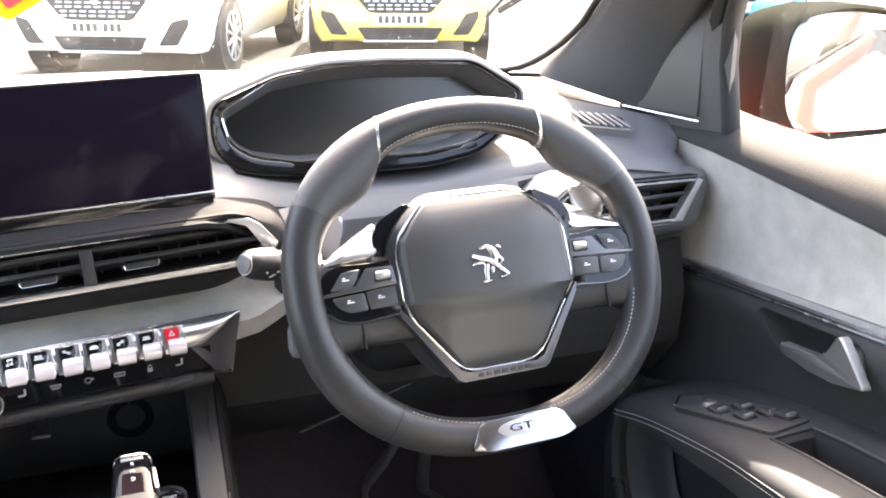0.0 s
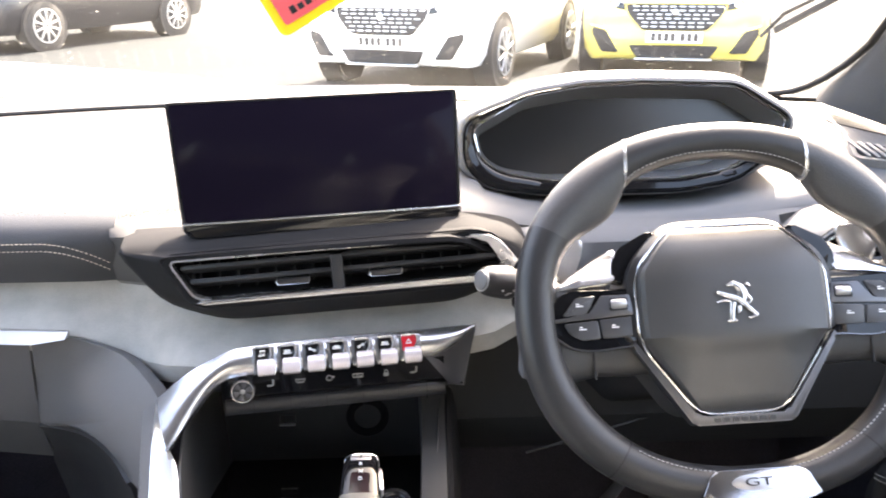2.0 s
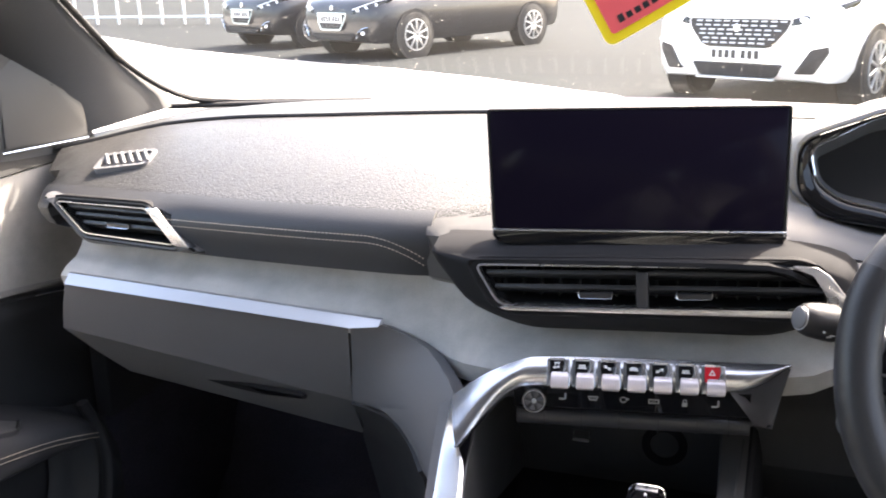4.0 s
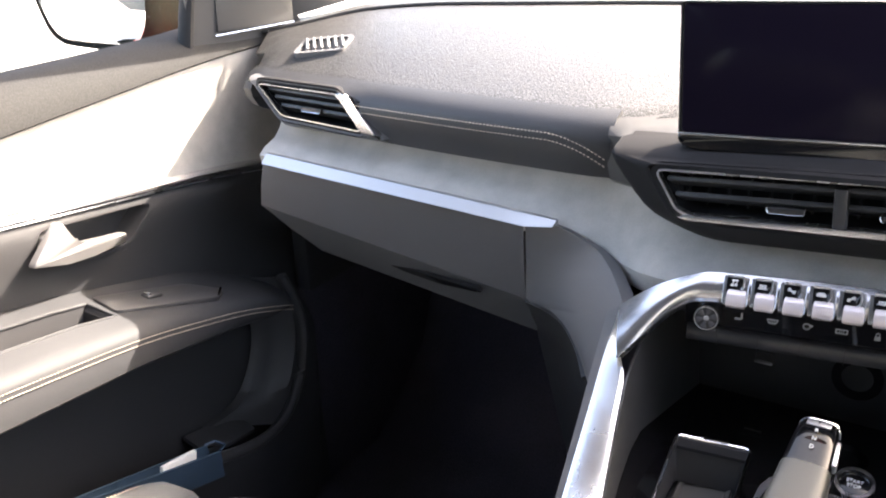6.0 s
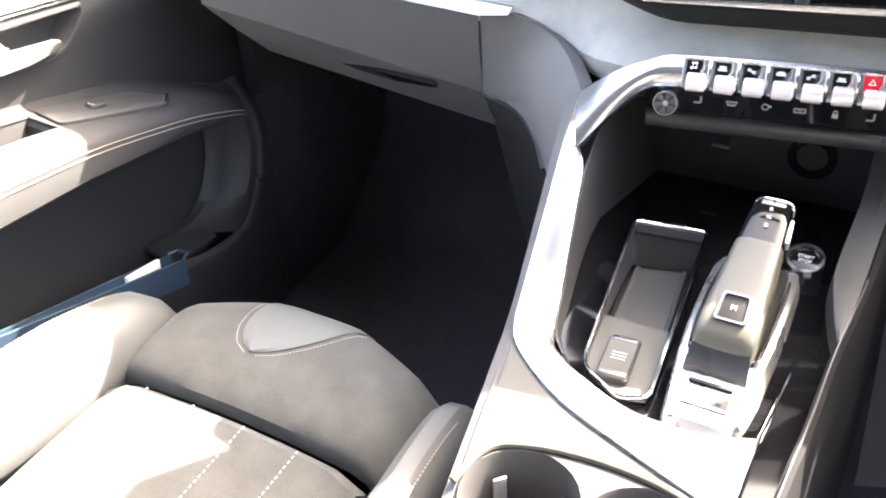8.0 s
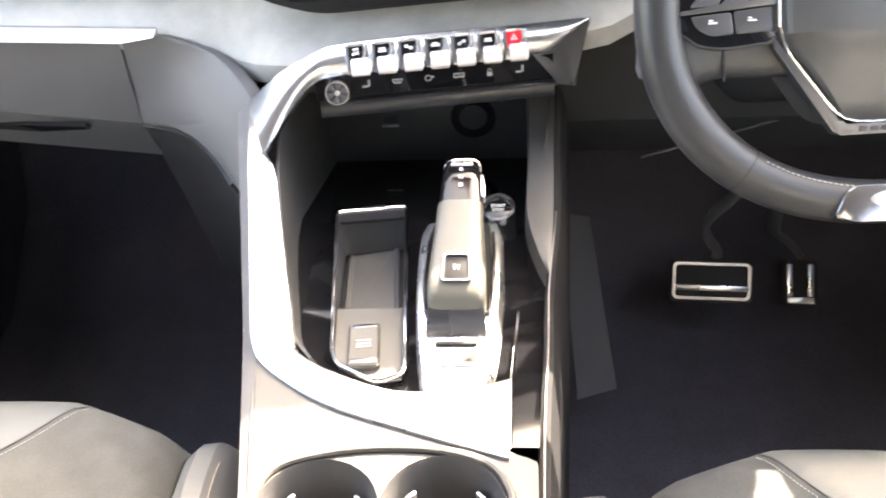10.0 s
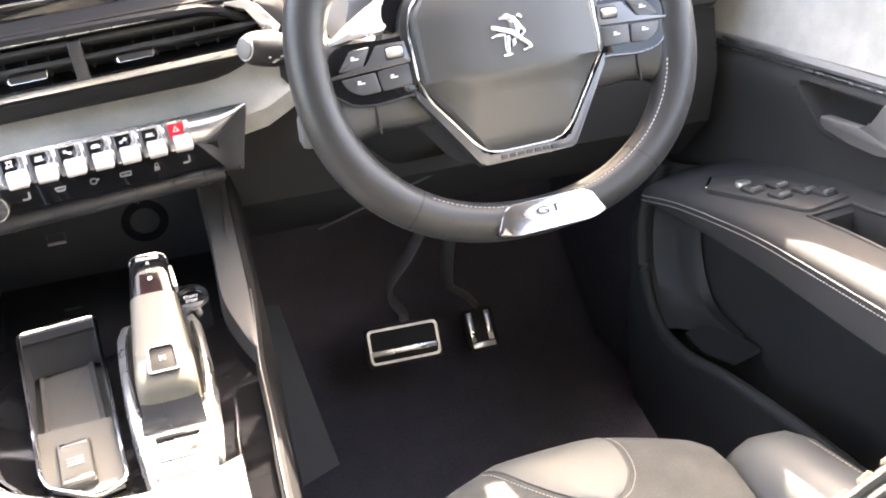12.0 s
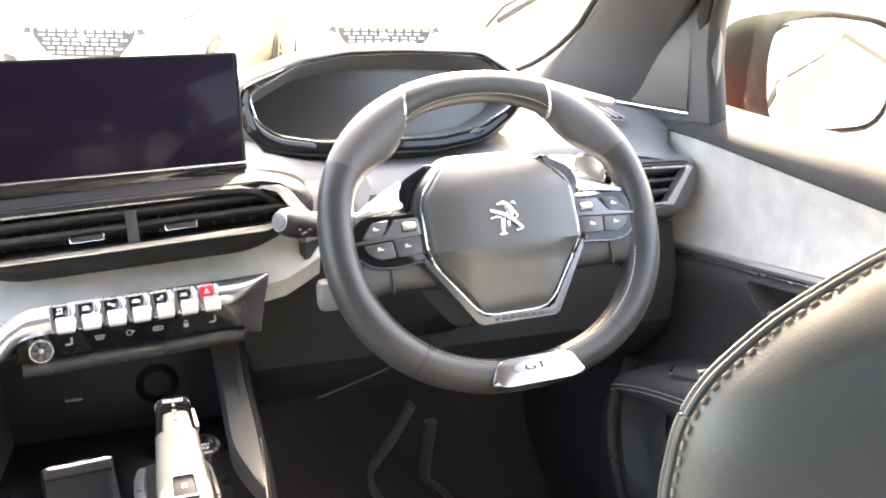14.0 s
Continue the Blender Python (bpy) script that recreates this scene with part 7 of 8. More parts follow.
# ---- door mirror ----
def door_mirror(sgn):
    m = thing("door_mirror", (sgn * 0.93, 0.33, 0.95), "black and red door mirror", "mirror", "door mirrors")
    rows = []
    c = Vector((sgn * 1.0, 0.30, 1.041))
    shape = soften([(-0.104, 0.02), (-0.095, 0.07), (-0.02, 0.086), (0.085, 0.072), (0.104, 0.0), (0.075, -0.075), (-0.07, -0.087), (-0.099, -0.05)], 0.03, 5)
    face = Matrix.Translation(c) @ Euler((radians(88), 0, radians(-sgn * 12))).to_matrix().to_4x4()
    for s, z in ((0.5, -0.06), (0.9, -0.05), (0.955, -0.01), (0.965, 0.003), (0.985, 0.006), (1.01, 0.002), (1.05, -0.015), (1.08, -0.07), (1.06, -0.13), (0.8, -0.17), (0.1, -0.18)):
        rows.append([face @ Vector((x * s * sgn, y * s, z)) for x, y in shape])
    part("shell", loft(rows, True, True), M["shell"], m, "dark dusty shell")
    aim = face @ Matrix.Translation((0, 0, -0.012)) @ Euler((0, radians(-sgn * 13.5), 0)).to_matrix().to_4x4()
    part("mirror_glass", prism([(x * 0.92 * sgn, y * 0.93) for x, y in shape], aim, 0.004, 0.001), M["mirror"], m, "mirror glass")
    part("foot", box((sgn * 0.875, 0.34, 0.965), (0.13, 0.06, 0.025), 0.01), M["body_red"], m, "red mirror foot")


door_mirror(1), door_mirror(-1)


# ---- seats ----
def seat(sx, label, dy=0.0):
    s = thing("front_seat", (sx, -0.3, 0.24), label, "car seat", "front seats")
    L = sx
    # cushion: front roll, centre, side bolsters
    def grid(x0, x1, prof, crown, name, mat, lab, nx=10, edge=0.25):
        rows = []
        for y, z, th in prof:
            row = []
            for k in range(nx + 1):
                u = k / nx * 2 - 1
                drop = crown * u * u + edge * 0.06 * max(0, abs(u) - 0.86) / 0.14
                row.append(Vector((L + lerp(x0, x1, k / nx), y - 0.03 * u * u * (1 if y > -0.1 else 0), z - drop)))
            row = [row[0] + Vector((0.004, 0, -th))] + row + [row[-1] + Vector((-0.004, 0, -th))]
            rows.append(row)
        return part(name, thicken(loft(rows), 0.01), mat, s, lab)

    # front cushion, its corners cut back
    def nose(x):
        return -0.034 * max(0.0, min(1.0, (abs(x) - 0.05) / 0.1)) ** 1.15

    def skin(x, y):
        """Height of the front cushion at a place behind its nose."""
        return along([(-0.13, 0.556), (-0.118, 0.570), (-0.08, 0.578), (-0.02, 0.582), (-0.002, 0.579), (0.012, 0.570), (0.018, 0.561)], y) - 0.012 * (x / 0.16) ** 2

    rows = []
    for k in range(23):
        x = lerp(-0.16, 0.16, k / 22)
        drop = 0.02 if k in (0, 22) else 0.005 if k in (1, 21) else 0.0
        row = []
        for y, z in ((0.008, 0.49), (0.02, 0.53), (0.0215, 0.548), (0.018, 0.561), (0.012, 0.570), (-0.002, 0.579), (-0.02, 0.582), (-0.05, 0.580), (-0.08, 0.578), (-0.105, 0.574), (-0.118, 0.570), (-0.127, 0.562), (-0.13, 0.548)):
            row.append(Vector((L + x, y + nose(x) * max(0, min(1, (y + 0.13) / 0.11)), z - 0.012 * (x / 0.16) ** 2 - drop)))
        rows.append(row)
    edge = [p - Vector((0.0, 0, 0.03)) for p in rows[0]]
    rows = [edge, *rows, [p - Vector((0, 0, 0.03)) for p in rows[-1]]]
    part("front_cushion", thicken(loft(rows), 0.008), M["seat_suede"], s, "grey suede front cushion")
    grid(-0.15, 0.15, ((-0.136, 0.552, 0.03), (-0.15, 0.566, 0.04), (-0.25, 0.562, 0.04), (-0.4, 0.552, 0.04), (-0.55, 0.545, 0.04)), 0.010, "centre_cushion", M["seat_suede"], "grey suede centre cushion")
    # pale leather patch on the front edge, its inner side slanting
    o = 1 if L > 0 else -1
    rows = []
    for k in range(15):
        u = k / 14
        y = lerp(0.0185, -0.072, u)
        out = along([(0, 0.050), (0.4, 0.056), (0.7, 0.052), (0.86, 0.043), (0.95, 0.034), (1, 0.024)], u)
        inn = along([(0, -0.064), (0.2, -0.055), (0.45, -0.040), (0.7, -0.020), (0.86, -0.003), (0.95, 0.010), (1, 0.022)], u)
        rows.append([Vector((L + o * lerp(inn, out, j / 10), y + nose(lerp(inn, out, j / 10)) * max(0, min(1, (y + 0.13) / 0.11)), skin(lerp(inn, out, j / 10), y) + 0.0022 * min(1.0, 4 * min(j, 10 - j) / 10 + 0.3))) for j in range(11)])
    pt = part("leather_patch", thicken(loft(rows), 0.003), M["patch_leather"], s, "pale grey leather patch")
    for rim in ([r[0] for r in rows], [r[-1] for r in rows]):
        inner = rim[0].x * o < rows[0][5].x * o
        line = [p + Vector((o * (-0.006 if inner else 0.006), -0.002, -0.0012)) for p in spline(rim[2:], 40)]
        part("patch_stitching", stitches(line, 0.0034, 0.0008, (0, 0, 1)), M["thread_dark"], pt, "pale thread")
    seam = [r[0] for r in rows] + rows[-1][1:-1] + [r[-1] for r in rows[::-1]]
    part("patch_seam", sweep([p + Vector((0, 0, -0.0008)) for p in seam], 0.0011, 0.001, sides=6), M["seat_suede"], pt)
    for q in (-1, 1):
        outer = q * L > 0
        bx, bw, bz = (0.19, 0.042, -0.026) if outer else (0.192, 0.026, -0.012)
        lean = 0.03 if L < 0 and not outer else 0.0
        path = spline([(L + q * (bx + 0.006), -0.045, 0.50), (L + q * (bx + 0.004 + lean * 0.15), -0.07, 0.55 + bz * 0.4), (L + q * (bx + lean * 0.5), -0.11, 0.568 + bz * 0.7), (L + q * (bx + lean), -0.22, 0.590 + bz), (L + q * (bx + lean), -0.4, 0.605 + bz), (L + q * (bx - 0.005 + lean), -0.55, 0.605 + bz)], 18)
        bol = part("side_bolster", sweep(path, bw, lambda t: lerp(0.035, 0.055, min(1, t * 2)), sides=14, power=2.4), M["seat_leather"], s, "grey leather side bolster")
        for off in (0.0, 0.007):
            sp = [p + Vector((q * (bw * 0.25 + off), 0, 0.0)) for p in path]
            sp = [p + Vector((0, 0, 0.0535 if i > 9 else lerp(0.033, 0.054, min(1, i / 9)))) for i, p in enumerate(sp)]
            part("bolster_stitching", stitches(sp[2:], 0.005, 0.0011, (0, 0, 1)), M["thread"], bol, "cream thread")
    part("seat_base", box((L, -0.28, 0.42), (0.40, 0.5, 0.16), 0.03), M["dark"], s, "black seat base")
    # ribs stitched across the centre
    for k in range(4):
        x = L - 0.09 + 0.06 * k
        part("seam_stitching", stitches([Vector((x, -0.15, 0.5705 - 0.01 * ((x - L) / 0.15) ** 2)), Vector((x, -0.4, 0.5535 - 0.01 * ((x - L) / 0.15) ** 2))], 0.006, 0.0012, (0, 0, 1)), M["thread_dark"], s)
    for ob in s.children:
        ob.location.y += dy
        ob.location.z += 0.005
    return s


ps = seat(-0.334, "grey suede and leather passenger seat cushion with cream stitching")
ds = seat(0.382, "grey suede and leather driver's seat with stitched side bolsters", -0.052)


BACK = ((0.55, 0.196), (0.7, 0.218), (0.9, 0.2275), (1.0, 0.2285), (1.02, 0.2275), (1.031, 0.225), (1.040, 0.219), (1.047, 0.2105), (1.055, 0.198), (1.062, 0.183), (1.068, 0.168), (1.0735, 0.15), (1.079, 0.125), (1.084, 0.085), (1.086, 0.04))


def seat_back():
    """The driver's backrest, whose padded shoulder leans into the view."""
    def reach(z, rear):
        return along([(0.55, 0.06), (1.02, 0.05), (1.06, 0.042), (1.09, 0.02)], z) if rear else along([(0.55, 0.07), (0.85, 0.055), (1.0, 0.014), (1.09, 0.012)], z)

    def place(z, w, q):
        c, s = math.cos(q), math.sin(q)
        return Vector((0.392 + w * math.copysign(abs(c) ** 0.62, c), -0.54 + reach(z, s < 0) * math.copysign(abs(s) ** 0.8, s), z))

    def edge(off, lift):
        """A line along the shoulder, off to the rear of its outermost line."""
        pts = []
        for z, w in BACK:
            if z > 0.75 and w > 0.07:
                s = (abs(off) / reach(z, off > 0)) ** 1.25
                p = place(z, w, math.pi + math.copysign(math.asin(min(1, s)), off))
                pts.append(p + (p - Vector((0.392, -0.54, z - 0.1))).normalized() * lift)
        return spline(pts, 160)

    zs = spline([(z, w, 0) for z, w in BACK], 56)
    rings = [[place(p.x, p.y, 2 * math.pi * k / 56) for k in range(56)] for p in zs]
    b = part("backrest", loft(rings, True, True), M["back_leather"], ds, "grey leather backrest with cream stitching", sharp=70)
    for off in (-0.0014, 0.0008):
        part("welt", sweep(edge(off, 0.0), 0.0011, 0.0011, sides=8), M["back_leather"], b)
    for off in (-0.0042, 0.0032):
        part("backrest_stitching", stitches(edge(off, 0.0001), 0.0042, 0.0011, (-0.7, -0.7, 0.2)), M["thread_shaded"], b, "thick cream thread, darkened for shade")
    return b


seat_back()


# ---- loose things ----
def folder():
    f = thing("document_wallet", (-0.62, -0.07, 0.45), "blue document wallet with papers in the door pocket", "wallet")
    a, b = Vector((-0.6, 0.068, 0.535)), Vector((-0.63, -0.215, 0.585))
    rows = []
    for k in range(13):
        u = k / 12
        p = a.lerp(b, u)
        w = 0.010 * (1 - u) ** 0.8 + 0.002
        rows.append((p, w))
    for q in (-1, 1):
        part("cover", thicken(loft([[p + Vector((q * w, 0, 0)), p + Vector((q * w * 0.7, 0.004, -0.04))] for p, w in rows]), 0.003), M["blue"], f, "blue cover")
    part("spine", sweep([a + Vector((-0.013, 0, 0)), a + Vector((-0.008, 0.012, 0)), a + Vector((0.008, 0.012, 0)), a + Vector((0.013, 0, 0))], 0.002, 0.002, sides=6), M["blue"], f)
    part("paper_sheet", box(a.lerp(b, 0.18) + Vector((0, 0, -0.017)), (0.006, 0.055, 0.04), 0.001, Euler((radians(-10), 0, radians(4))).to_matrix()), M["paper"], f, "white papers")


folder()


def hang_card():
    c = thing("hanging_card", (0.02, 0.223, 1.13), "red dealer card with a yellow border hanging in the windscreen", "card")
    m = facing((0.058, 0.223, 1.2115), tilt=4, roll=30)
    part("border", prism(rounded(0.15, 0.10, 0.008), m, 0.0008), M["yellow"], c, "yellow border")
    part("panel", prism(rounded(0.134, 0.084, 0.003), m @ Matrix.Translation((0, 0, 0.001)), 0.001), M["card_red"], c, "red panel")
    for k in range(7):
        part("word_bar", box(m @ Vector((-0.054 + 0.0078 * k, -0.0335 if k else -0.0328, 0.0012)), (0.0052, 0.0068 if k in (0, 5) else 0.0052, 0.0006), 0, m.to_3x3()), M["dark_ink"], c)
    for k in range(5):
        part("word_bar", box(m @ Vector((0.011 + 0.0072 * k, -0.0335, 0.0012)), (0.0048, 0.0055, 0.0006), 0, m.to_3x3()), M["dark_ink"], c)
    part("logo_line", sweep(spline([m @ Vector(p) for p in ((-0.05, -0.018, 0.0015), (-0.035, -0.008, 0.0015), (-0.015, -0.008, 0.0015), (0.0, -0.016, 0.0015))], 8), 0.0008, 0.0005, sides=5), M["dark_ink"], c)
    part("string", sweep([Vector((0.1, 0.225, 1.23)), Vector((0.12, 0.16, 1.4)), Vector((0.12, 0.1, 1.46))], 0.0008, 0.0008, sides=5), M["dark_ink"], c)


hang_card()

# ---- outside ----
# the car park rises gently away from the car
SLOPE = Matrix.Translation((0, 0, -0.04)) @ Euler((radians(1.26), 0, 0)).to_matrix().to_4x4()


def ground():
    bm = loft([[SLOPE @ Vector((x, y, 0)) for x in (-900, -30, -8, 8, 30, 900)] for y in (-900, -20, 3, 40, 900)])
    solo("ground", bm, M["asphalt"], "grey tarmac car park", "ground", kind="structure")
    # outline of the sunlit ground, laid as a paler slab
    edge = [(-26, 23), (-13.3, 16.4), (-9.7, 13.6), (-6.4, 11.7), (-4.3, 10.7), (-3.0, 9.9), (-1.2, 8.6), (0.0, 7.4), (3, 6.0), (9, 4.6), (9, -9), (-26, -9)]
    rough = []
    for (x0, y0), (x1, y1) in zip(edge, edge[1:] + edge[:1]):
        for s in range(6):
            rough.append((lerp(x0, x1, s / 6) + random.uniform(-0.03, 0.03), lerp(y0, y1, s / 6) + random.uniform(-0.03, 0.03)))
    solo("pavement", prism(rough, SLOPE @ Matrix.Translation((0, 0, 0.012)), 0.011), M["sunlit_ground"], "pale apron of sunlit ground", "pavement", kind="structure")


ground()


def parked_car(x, y, turn, paint, label, length=4.3, high=1.5, suv=True):
    """A parked car whose nose looks along its local -y: a tall one with a honeycomb grille, or a hatchback with a chrome-framed one."""
    c = thing("parked_car", (0, 0, 0), label, "car", "parked cars")

    def ring(yy, zb, zt, hw):
        return [Vector((sx * hw * k, yy, zz)) for sx, k, zz in ((-1, 0.90, zb), (-1, 0.97, zb + 0.10), (-1, 1.0, lerp(zb, zt, 0.45)), (-1, 0.985, lerp(zb, zt, 0.72)), (-1, 0.93, zt - 0.05), (-1, 0.82, zt - 0.008), (-1, 0.4, zt + 0.012), (1, 0.4, zt + 0.012), (1, 0.82, zt - 0.008), (1, 0.93, zt - 0.05), (1, 0.985, lerp(zb, zt, 0.72)), (1, 1.0, lerp(zb, zt, 0.45)), (1, 0.97, zb + 0.10), (1, 0.90, zb))]

    up = 0.06 if suv else 0.0
    st = [(0.0, 0.36, 0.68 + up, 0.60), (0.05, 0.27, 0.78 + up, 0.74), (0.14, 0.24, 0.84 + up, 0.83), (0.3, 0.23, 0.89 + up, 0.88), (0.6, 0.23, 0.94 + up, 0.905), (1.1, 0.24, 1.0 + up, 0.91), (2.2, 0.24, 1.0 + up, 0.915), (length - 0.5, 0.25, 1.02 + up, 0.9), (length - 0.1, 0.3, 0.98 + up, 0.85), (length, 0.42, 0.85, 0.75)]
    part("body", loft([ring(*q) for q in st], True, True), paint, c, sharp=50)
    cab = [(1.0, 0.98 + up, 0.78), (1.75, high - 0.03, 0.62), (2.3, high, 0.62), (length - 0.9, high - 0.05, 0.6), (length - 0.25, 1.0 + up, 0.72)]
    part("roof", loft([[Vector((-hw - 0.08 * (zt < 1.2), yy, 0.95)), Vector((-hw, yy, zt - 0.04)), Vector((-hw * 0.85, yy, zt)), Vector((hw * 0.85, yy, zt)), Vector((hw, yy, zt - 0.04)), Vector((hw + 0.08 * (zt < 1.2), yy, 0.95))] for yy, zt, hw in cab], False, True), paint, c)
    part("windscreen", loft([[Vector((-0.70, 1.03, 1.03 + up)), Vector((0.70, 1.03, 1.03 + up))], [Vector((-0.55, 1.70, high - 0.05)), Vector((0.55, 1.70, high - 0.05))]]), M["dark_glass"], c)
    plate_z = 0.47 if suv else 0.58
    for sx in (-1, 1):
        part("side_window", loft([[Vector((sx * 0.885, 1.35, 1.05 + up)), Vector((sx * 0.885, length - 0.75, 1.05 + up))], [Vector((sx * 0.66, 1.85, high - 0.09)), Vector((sx * 0.66, length - 1.1, high - 0.1))]]), M["dark_glass"], c)
        # swept headlamp: dark bowl, clear lens pieces and a bright brow
        lowl = [(0.46, -0.005, 0.655 + up), (0.62, 0.05, 0.675 + up), (0.77, 0.16, 0.72 + up), (0.862, 0.42, 0.82 + up)]
        topl = [(0.47, 0.02, 0.715 + up), (0.63, 0.075, 0.765 + up), (0.775, 0.19, 0.82 + up), (0.868, 0.45, 0.875 + up)]
        lo, hi = spline([(sx * px, py, pz) for px, py, pz in lowl], 8), spline([(sx * px, py, pz) for px, py, pz in topl], 8)
        lamp = part("headlamp", thicken(loft([[a + Vector((0, -0.012, 0)), a.lerp(b, 0.5) + Vector((sx * 0.008, -0.02, 0)), b + Vector((0, -0.012, 0))] for a, b in zip(lo, hi)]), 0.01), M["dark_glass"], c, "dark swept headlamp")
        for k in (1, 3, 5):
            mid = (lo[k] + hi[k] + lo[k + 1] + hi[k + 1]) / 4
            part("lens", ball(mid + Vector((sx * 0.006, -0.022, 0)), 0.032, (1.3, 0.5, 0.8), seg=12), M["lamp"], lamp, "clear lens")
        part("brow", sweep([p + Vector((0, -0.022, 0.0)) for p in hi], 0.008, 0.008, sides=6), M["lamp"], lamp, "bright brow")
        for yy in (0.8, length - 0.85):
            wm = Matrix.Translation((sx * 0.915, yy, 0.33)) @ Euler((0, radians(90 * sx), 0)).to_matrix().to_4x4()
            arch = [(0.375 * math.cos(k * math.pi / 12), 0.375 * math.sin(k * math.pi / 12)) for k in range(24)]
            part("wheel_arch", prism(arch, wm @ Matrix.Translation((0, 0, 0.002)), 0.2), M["rubber"], c, "dark wheel arch")
            wh = part("wheel", disc(wm @ Matrix.Translation((0, 0, 0.012)), 0.33, 0.22, 0.03), M["tyre"], c, "black tyre")
            part("rim", disc(wm @ Matrix.Translation((0, 0, 0.016)), 0.225, 0.03, 0.01), M["rubber"], wh)
            part("rim_edge", frame_plate([(0.232 * math.cos(k * math.pi / 14), 0.232 * math.sin(k * math.pi / 14)) for k in range(28)], [(0.212 * math.cos(k * math.pi / 14), 0.212 * math.sin(k * math.pi / 14)) for k in range(28)], wm @ Matrix.Translation((0, 0, 0.024)), 0.03), M["body_silver"], wh)
            for k in range(10):
                part("spoke", box(wm @ Vector((0.12 * math.cos(k * 0.628), 0.12 * math.sin(k * 0.628), 0.022)), (0.2, 0.026, 0.02), 0.006, wm.to_3x3() @ Euler((0, 0, k * 0.628)).to_matrix()), M["body_silver"], wh)
        part("door_mirror", box((sx * 1.0, 1.35, 1.05 + up), (0.2, 0.1, 0.13), 0.04), paint, c)
        fm = facing((sx * 0.655, 0.015, 0.42), yaw=sx * 20)
        if suv:
            part("side_intake", prism(soften([(-0.14 * sx, -0.10), (-0.02 * sx, 0.10), (0.12 * sx, 0.13), (0.13 * sx, 0.08), (0.02 * sx, -0.10)], 0.02), fm, 0.06, 0.008), M["rubber"], c, "black side intake")
            part("side_blade", box(fm @ Vector((0.05 * sx, 0.135, 0.012)), (0.17, 0.014, 0.02), 0.004, fm.to_3x3() @ Euler((0, 0, radians(12 * sx))).to_matrix()), M["chrome"], c)
        else:
            part("fog_surround", prism(soften([(-0.08 * sx, -0.05), (-0.07 * sx, 0.05), (0.10 * sx, 0.08), (0.10 * sx, -0.02)], 0.02), fm @ Matrix.Translation((0, -0.03, 0)), 0.05, 0.008), M["rubber"], c)
            part("fog_lamp", disc(fm @ Matrix.Translation((0, -0.03, 0.012)), 0.03, 0.02, 0.004, 16), M["lamp"], c, "round fog lamp")
            part("side_blade", sweep([fm @ Vector((-0.10 * sx, -0.10, 0.012)), fm @ Vector((-0.07 * sx, -0.02, 0.012)), fm @ Vector((0.0, 0.03, 0.014)), fm @ Vector((0.09 * sx, 0.05, 0.012))], 0.008, 0.008, sides=6), M["chrome"], c, "chrome fog blade")
    if suv:
        gr = facing((0, -0.035, 0.655), tilt=14)
        shape = soften([(-0.46, 0.115), (0.46, 0.115), (0.43, 0.03), (0.30, -0.115), (-0.30, -0.115), (-0.43, 0.03)], 0.03)
        g = part("grille", prism(shape, gr, 0.06, 0.006), M["rubber"], c, "black honeycomb grille")
        for j in range(6):
            yy = lerp(-0.092, 0.095, j / 5)
            half = along([(-0.115, 0.29), (0.03, 0.41), (0.115, 0.44)], yy)
            n = int(half * 2 / 0.085)
            for i in range(n):
                xx = (i - (n - 1) / 2 + (0.25 if j % 2 else -0.25)) * 0.085
                part("grille_stud", box(gr @ Vector((xx, yy, 0.003)), (0.055, 0.012, 0.008), 0, gr.to_3x3()), M["body_silver"], g)
        part("grille_brow", box(gr @ Vector((0, 0.122, 0.0)), (0.94, 0.014, 0.03), 0.004, gr.to_3x3()), paint, g)
        part("lower_intake", prism(soften([(-0.42, 0.055), (0.42, 0.055), (0.34, -0.06), (-0.34, -0.06)], 0.02), facing((0, -0.015, 0.335)), 0.05, 0.008), M["rubber"], c, "black lower intake")
        part("skid_plate", box((0, -0.02, 0.262), (0.72, 0.05, 0.022), 0.006), M["body_silver"], c, "silver skid plate")
    else:
        gr = facing((0, -0.03, 0.545), tilt=8)
        shape = soften([(-0.34, 0.12), (0.34, 0.12), (0.30, -0.02), (0.22, -0.13), (-0.22, -0.13), (-0.30, -0.02)], 0.03)
        g = part("grille", prism(grow(shape, -0.012), gr, 0.05, 0.004), M["rubber"], c, "black grille")
        part("grille_frame", frame_plate(shape, grow(shape, -0.016), gr @ Matrix.Translation((0, 0, 0.012)), 0.05), M["chrome"], g, "chrome grille frame")
        for k in range(4):
            part("grille_bar", box(gr @ Vector((0, lerp(-0.1, 0.0, k / 3), 0.004)), (0.44, 0.006, 0.006), 0, gr.to_3x3()), M["gunmetal"], g)
        part("lower_intake", prism(soften([(-0.5, 0.04), (0.5, 0.04), (0.42, -0.05), (-0.42, -0.05)], 0.03), facing((0, -0.012, 0.325)), 0.05, 0.01), M["rubber"], c)
    part("badge", ball(gr @ Vector((0, 0.035 if suv else 0.19, 0.012)), 0.035, (0.9, 0.5, 1.1), seg=10), M["chrome"], c)
    plate = part("number_plate", box((0, -0.05, plate_z), (0.52, 0.012, 0.11), 0.003), M["paper"], c, "white number plate")
    for k in range(7):
        part("plate_bar", box((-0.19 + 0.06 * k + (0.03 if k > 3 else 0), -0.058, plate_z), (0.040, 0.003, 0.07)), M["dark_ink"], plate)
    c.matrix_basis = SLOPE @ pose(x, y, 0, 0, 0, turn)
    return c


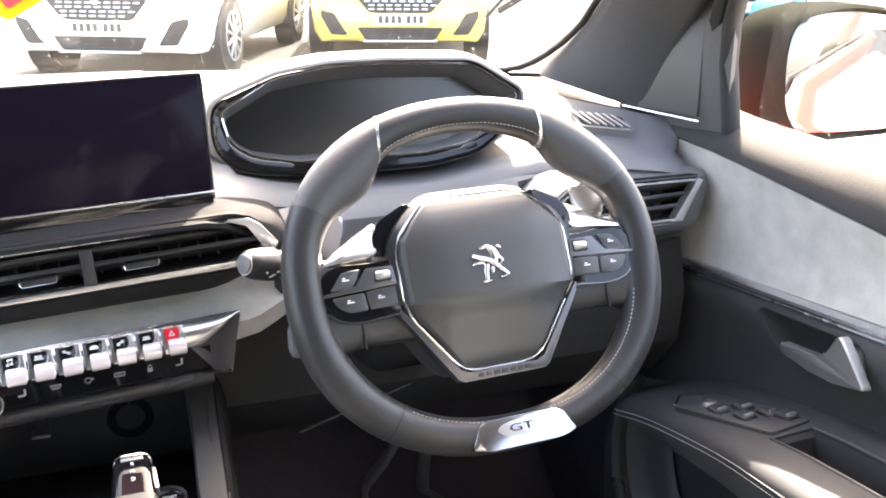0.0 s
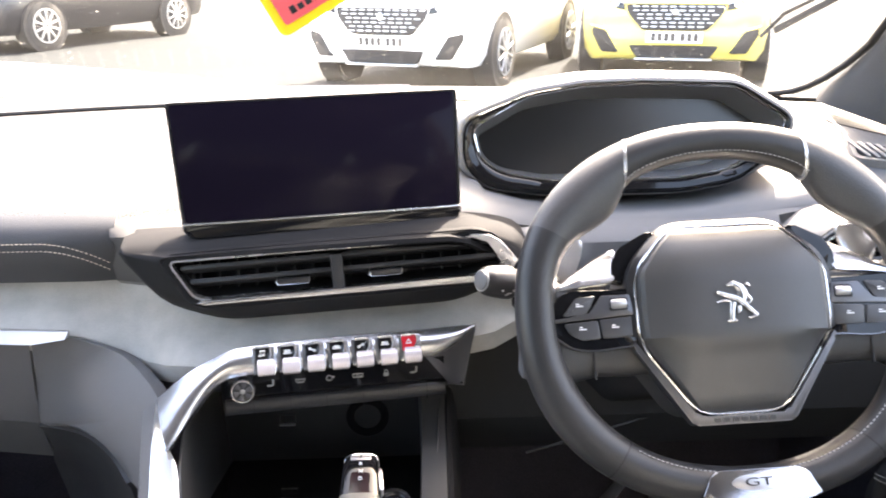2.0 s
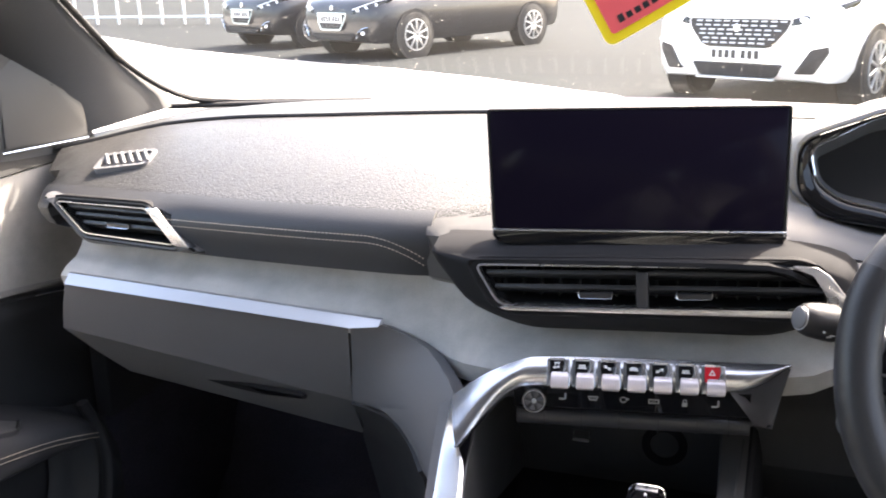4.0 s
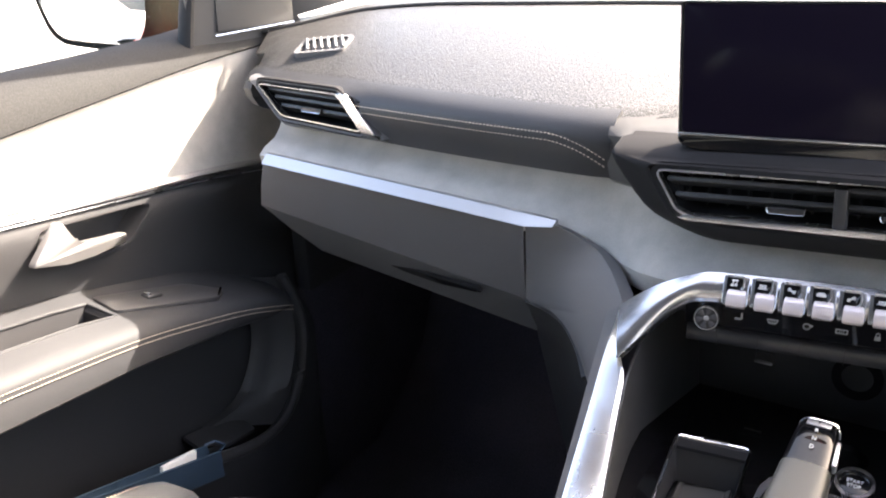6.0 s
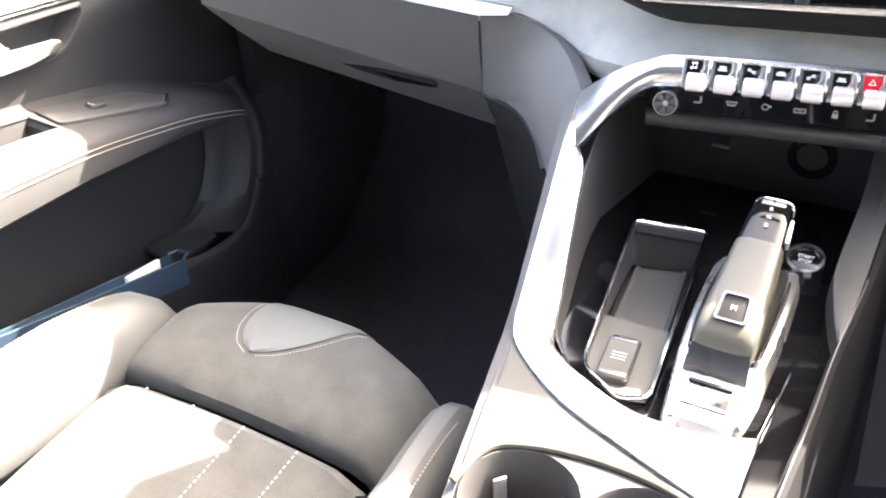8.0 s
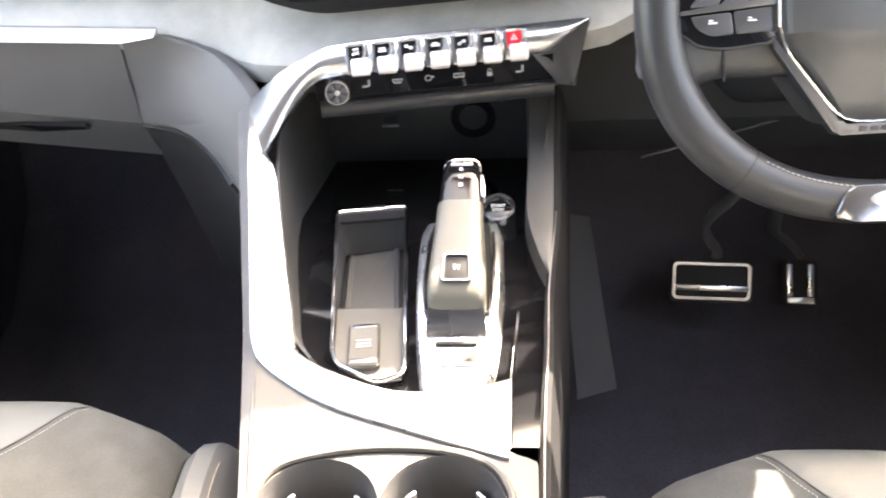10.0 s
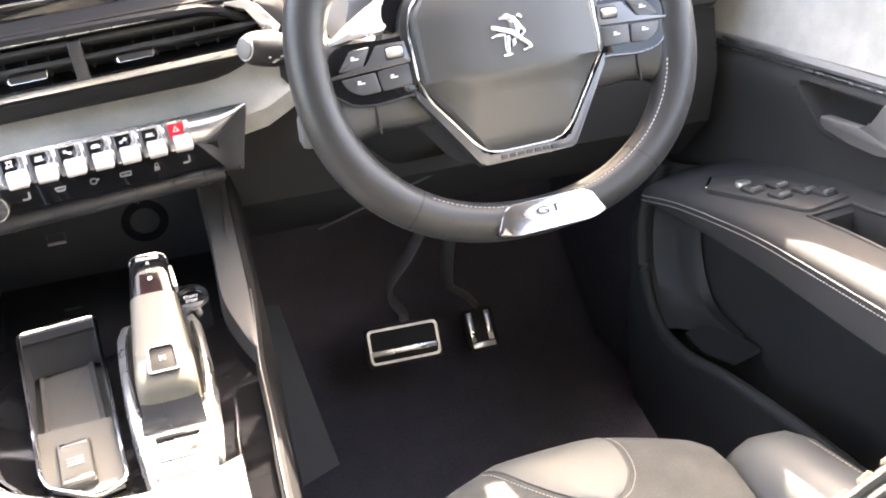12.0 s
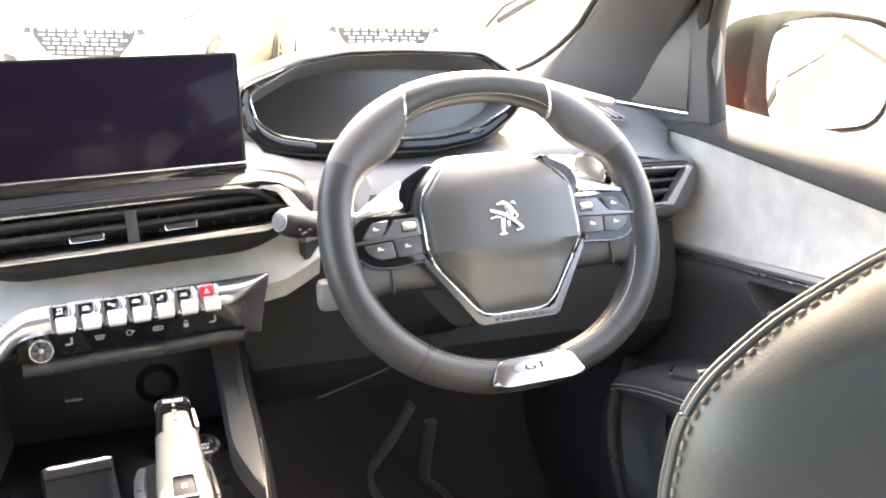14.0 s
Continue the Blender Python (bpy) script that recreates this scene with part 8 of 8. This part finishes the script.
parked_car(0.0, 7.95, -24, M["body_white"], "white parked car facing the windscreen", high=1.62)
parked_car(2.75, 8.1, -16, M["hivis"], "yellow parked car beside the white one")
parked_car(-5.76, 12.0, -27, M["body_black"], "black parked hatchback at an angle", suv=False)
parked_car(-8.25, 13.7, -27, M["body_black"], "black parked hatchback further back", suv=False)
parked_car(7.1, 8.9, -37, M["body_blue"], "light blue parked car at the end of the row")


def fence():
    f = thing("fence", (-14, 21, 0.4), "white rail fence behind the parked cars", "fence")
    for k in range(18):
        part("rail", box(SLOPE @ Vector((-22 + 0.7 * k, 21, 0.75)), (0.05, 0.04, 1.5), 0.005), M["body_white"], f)
    for z in (0.2, 1.4):
        part("cross_rail", box(SLOPE @ Vector((-16, 21, z)), (12.6, 0.04, 0.06), 0.005), M["body_white"], f)


fence()
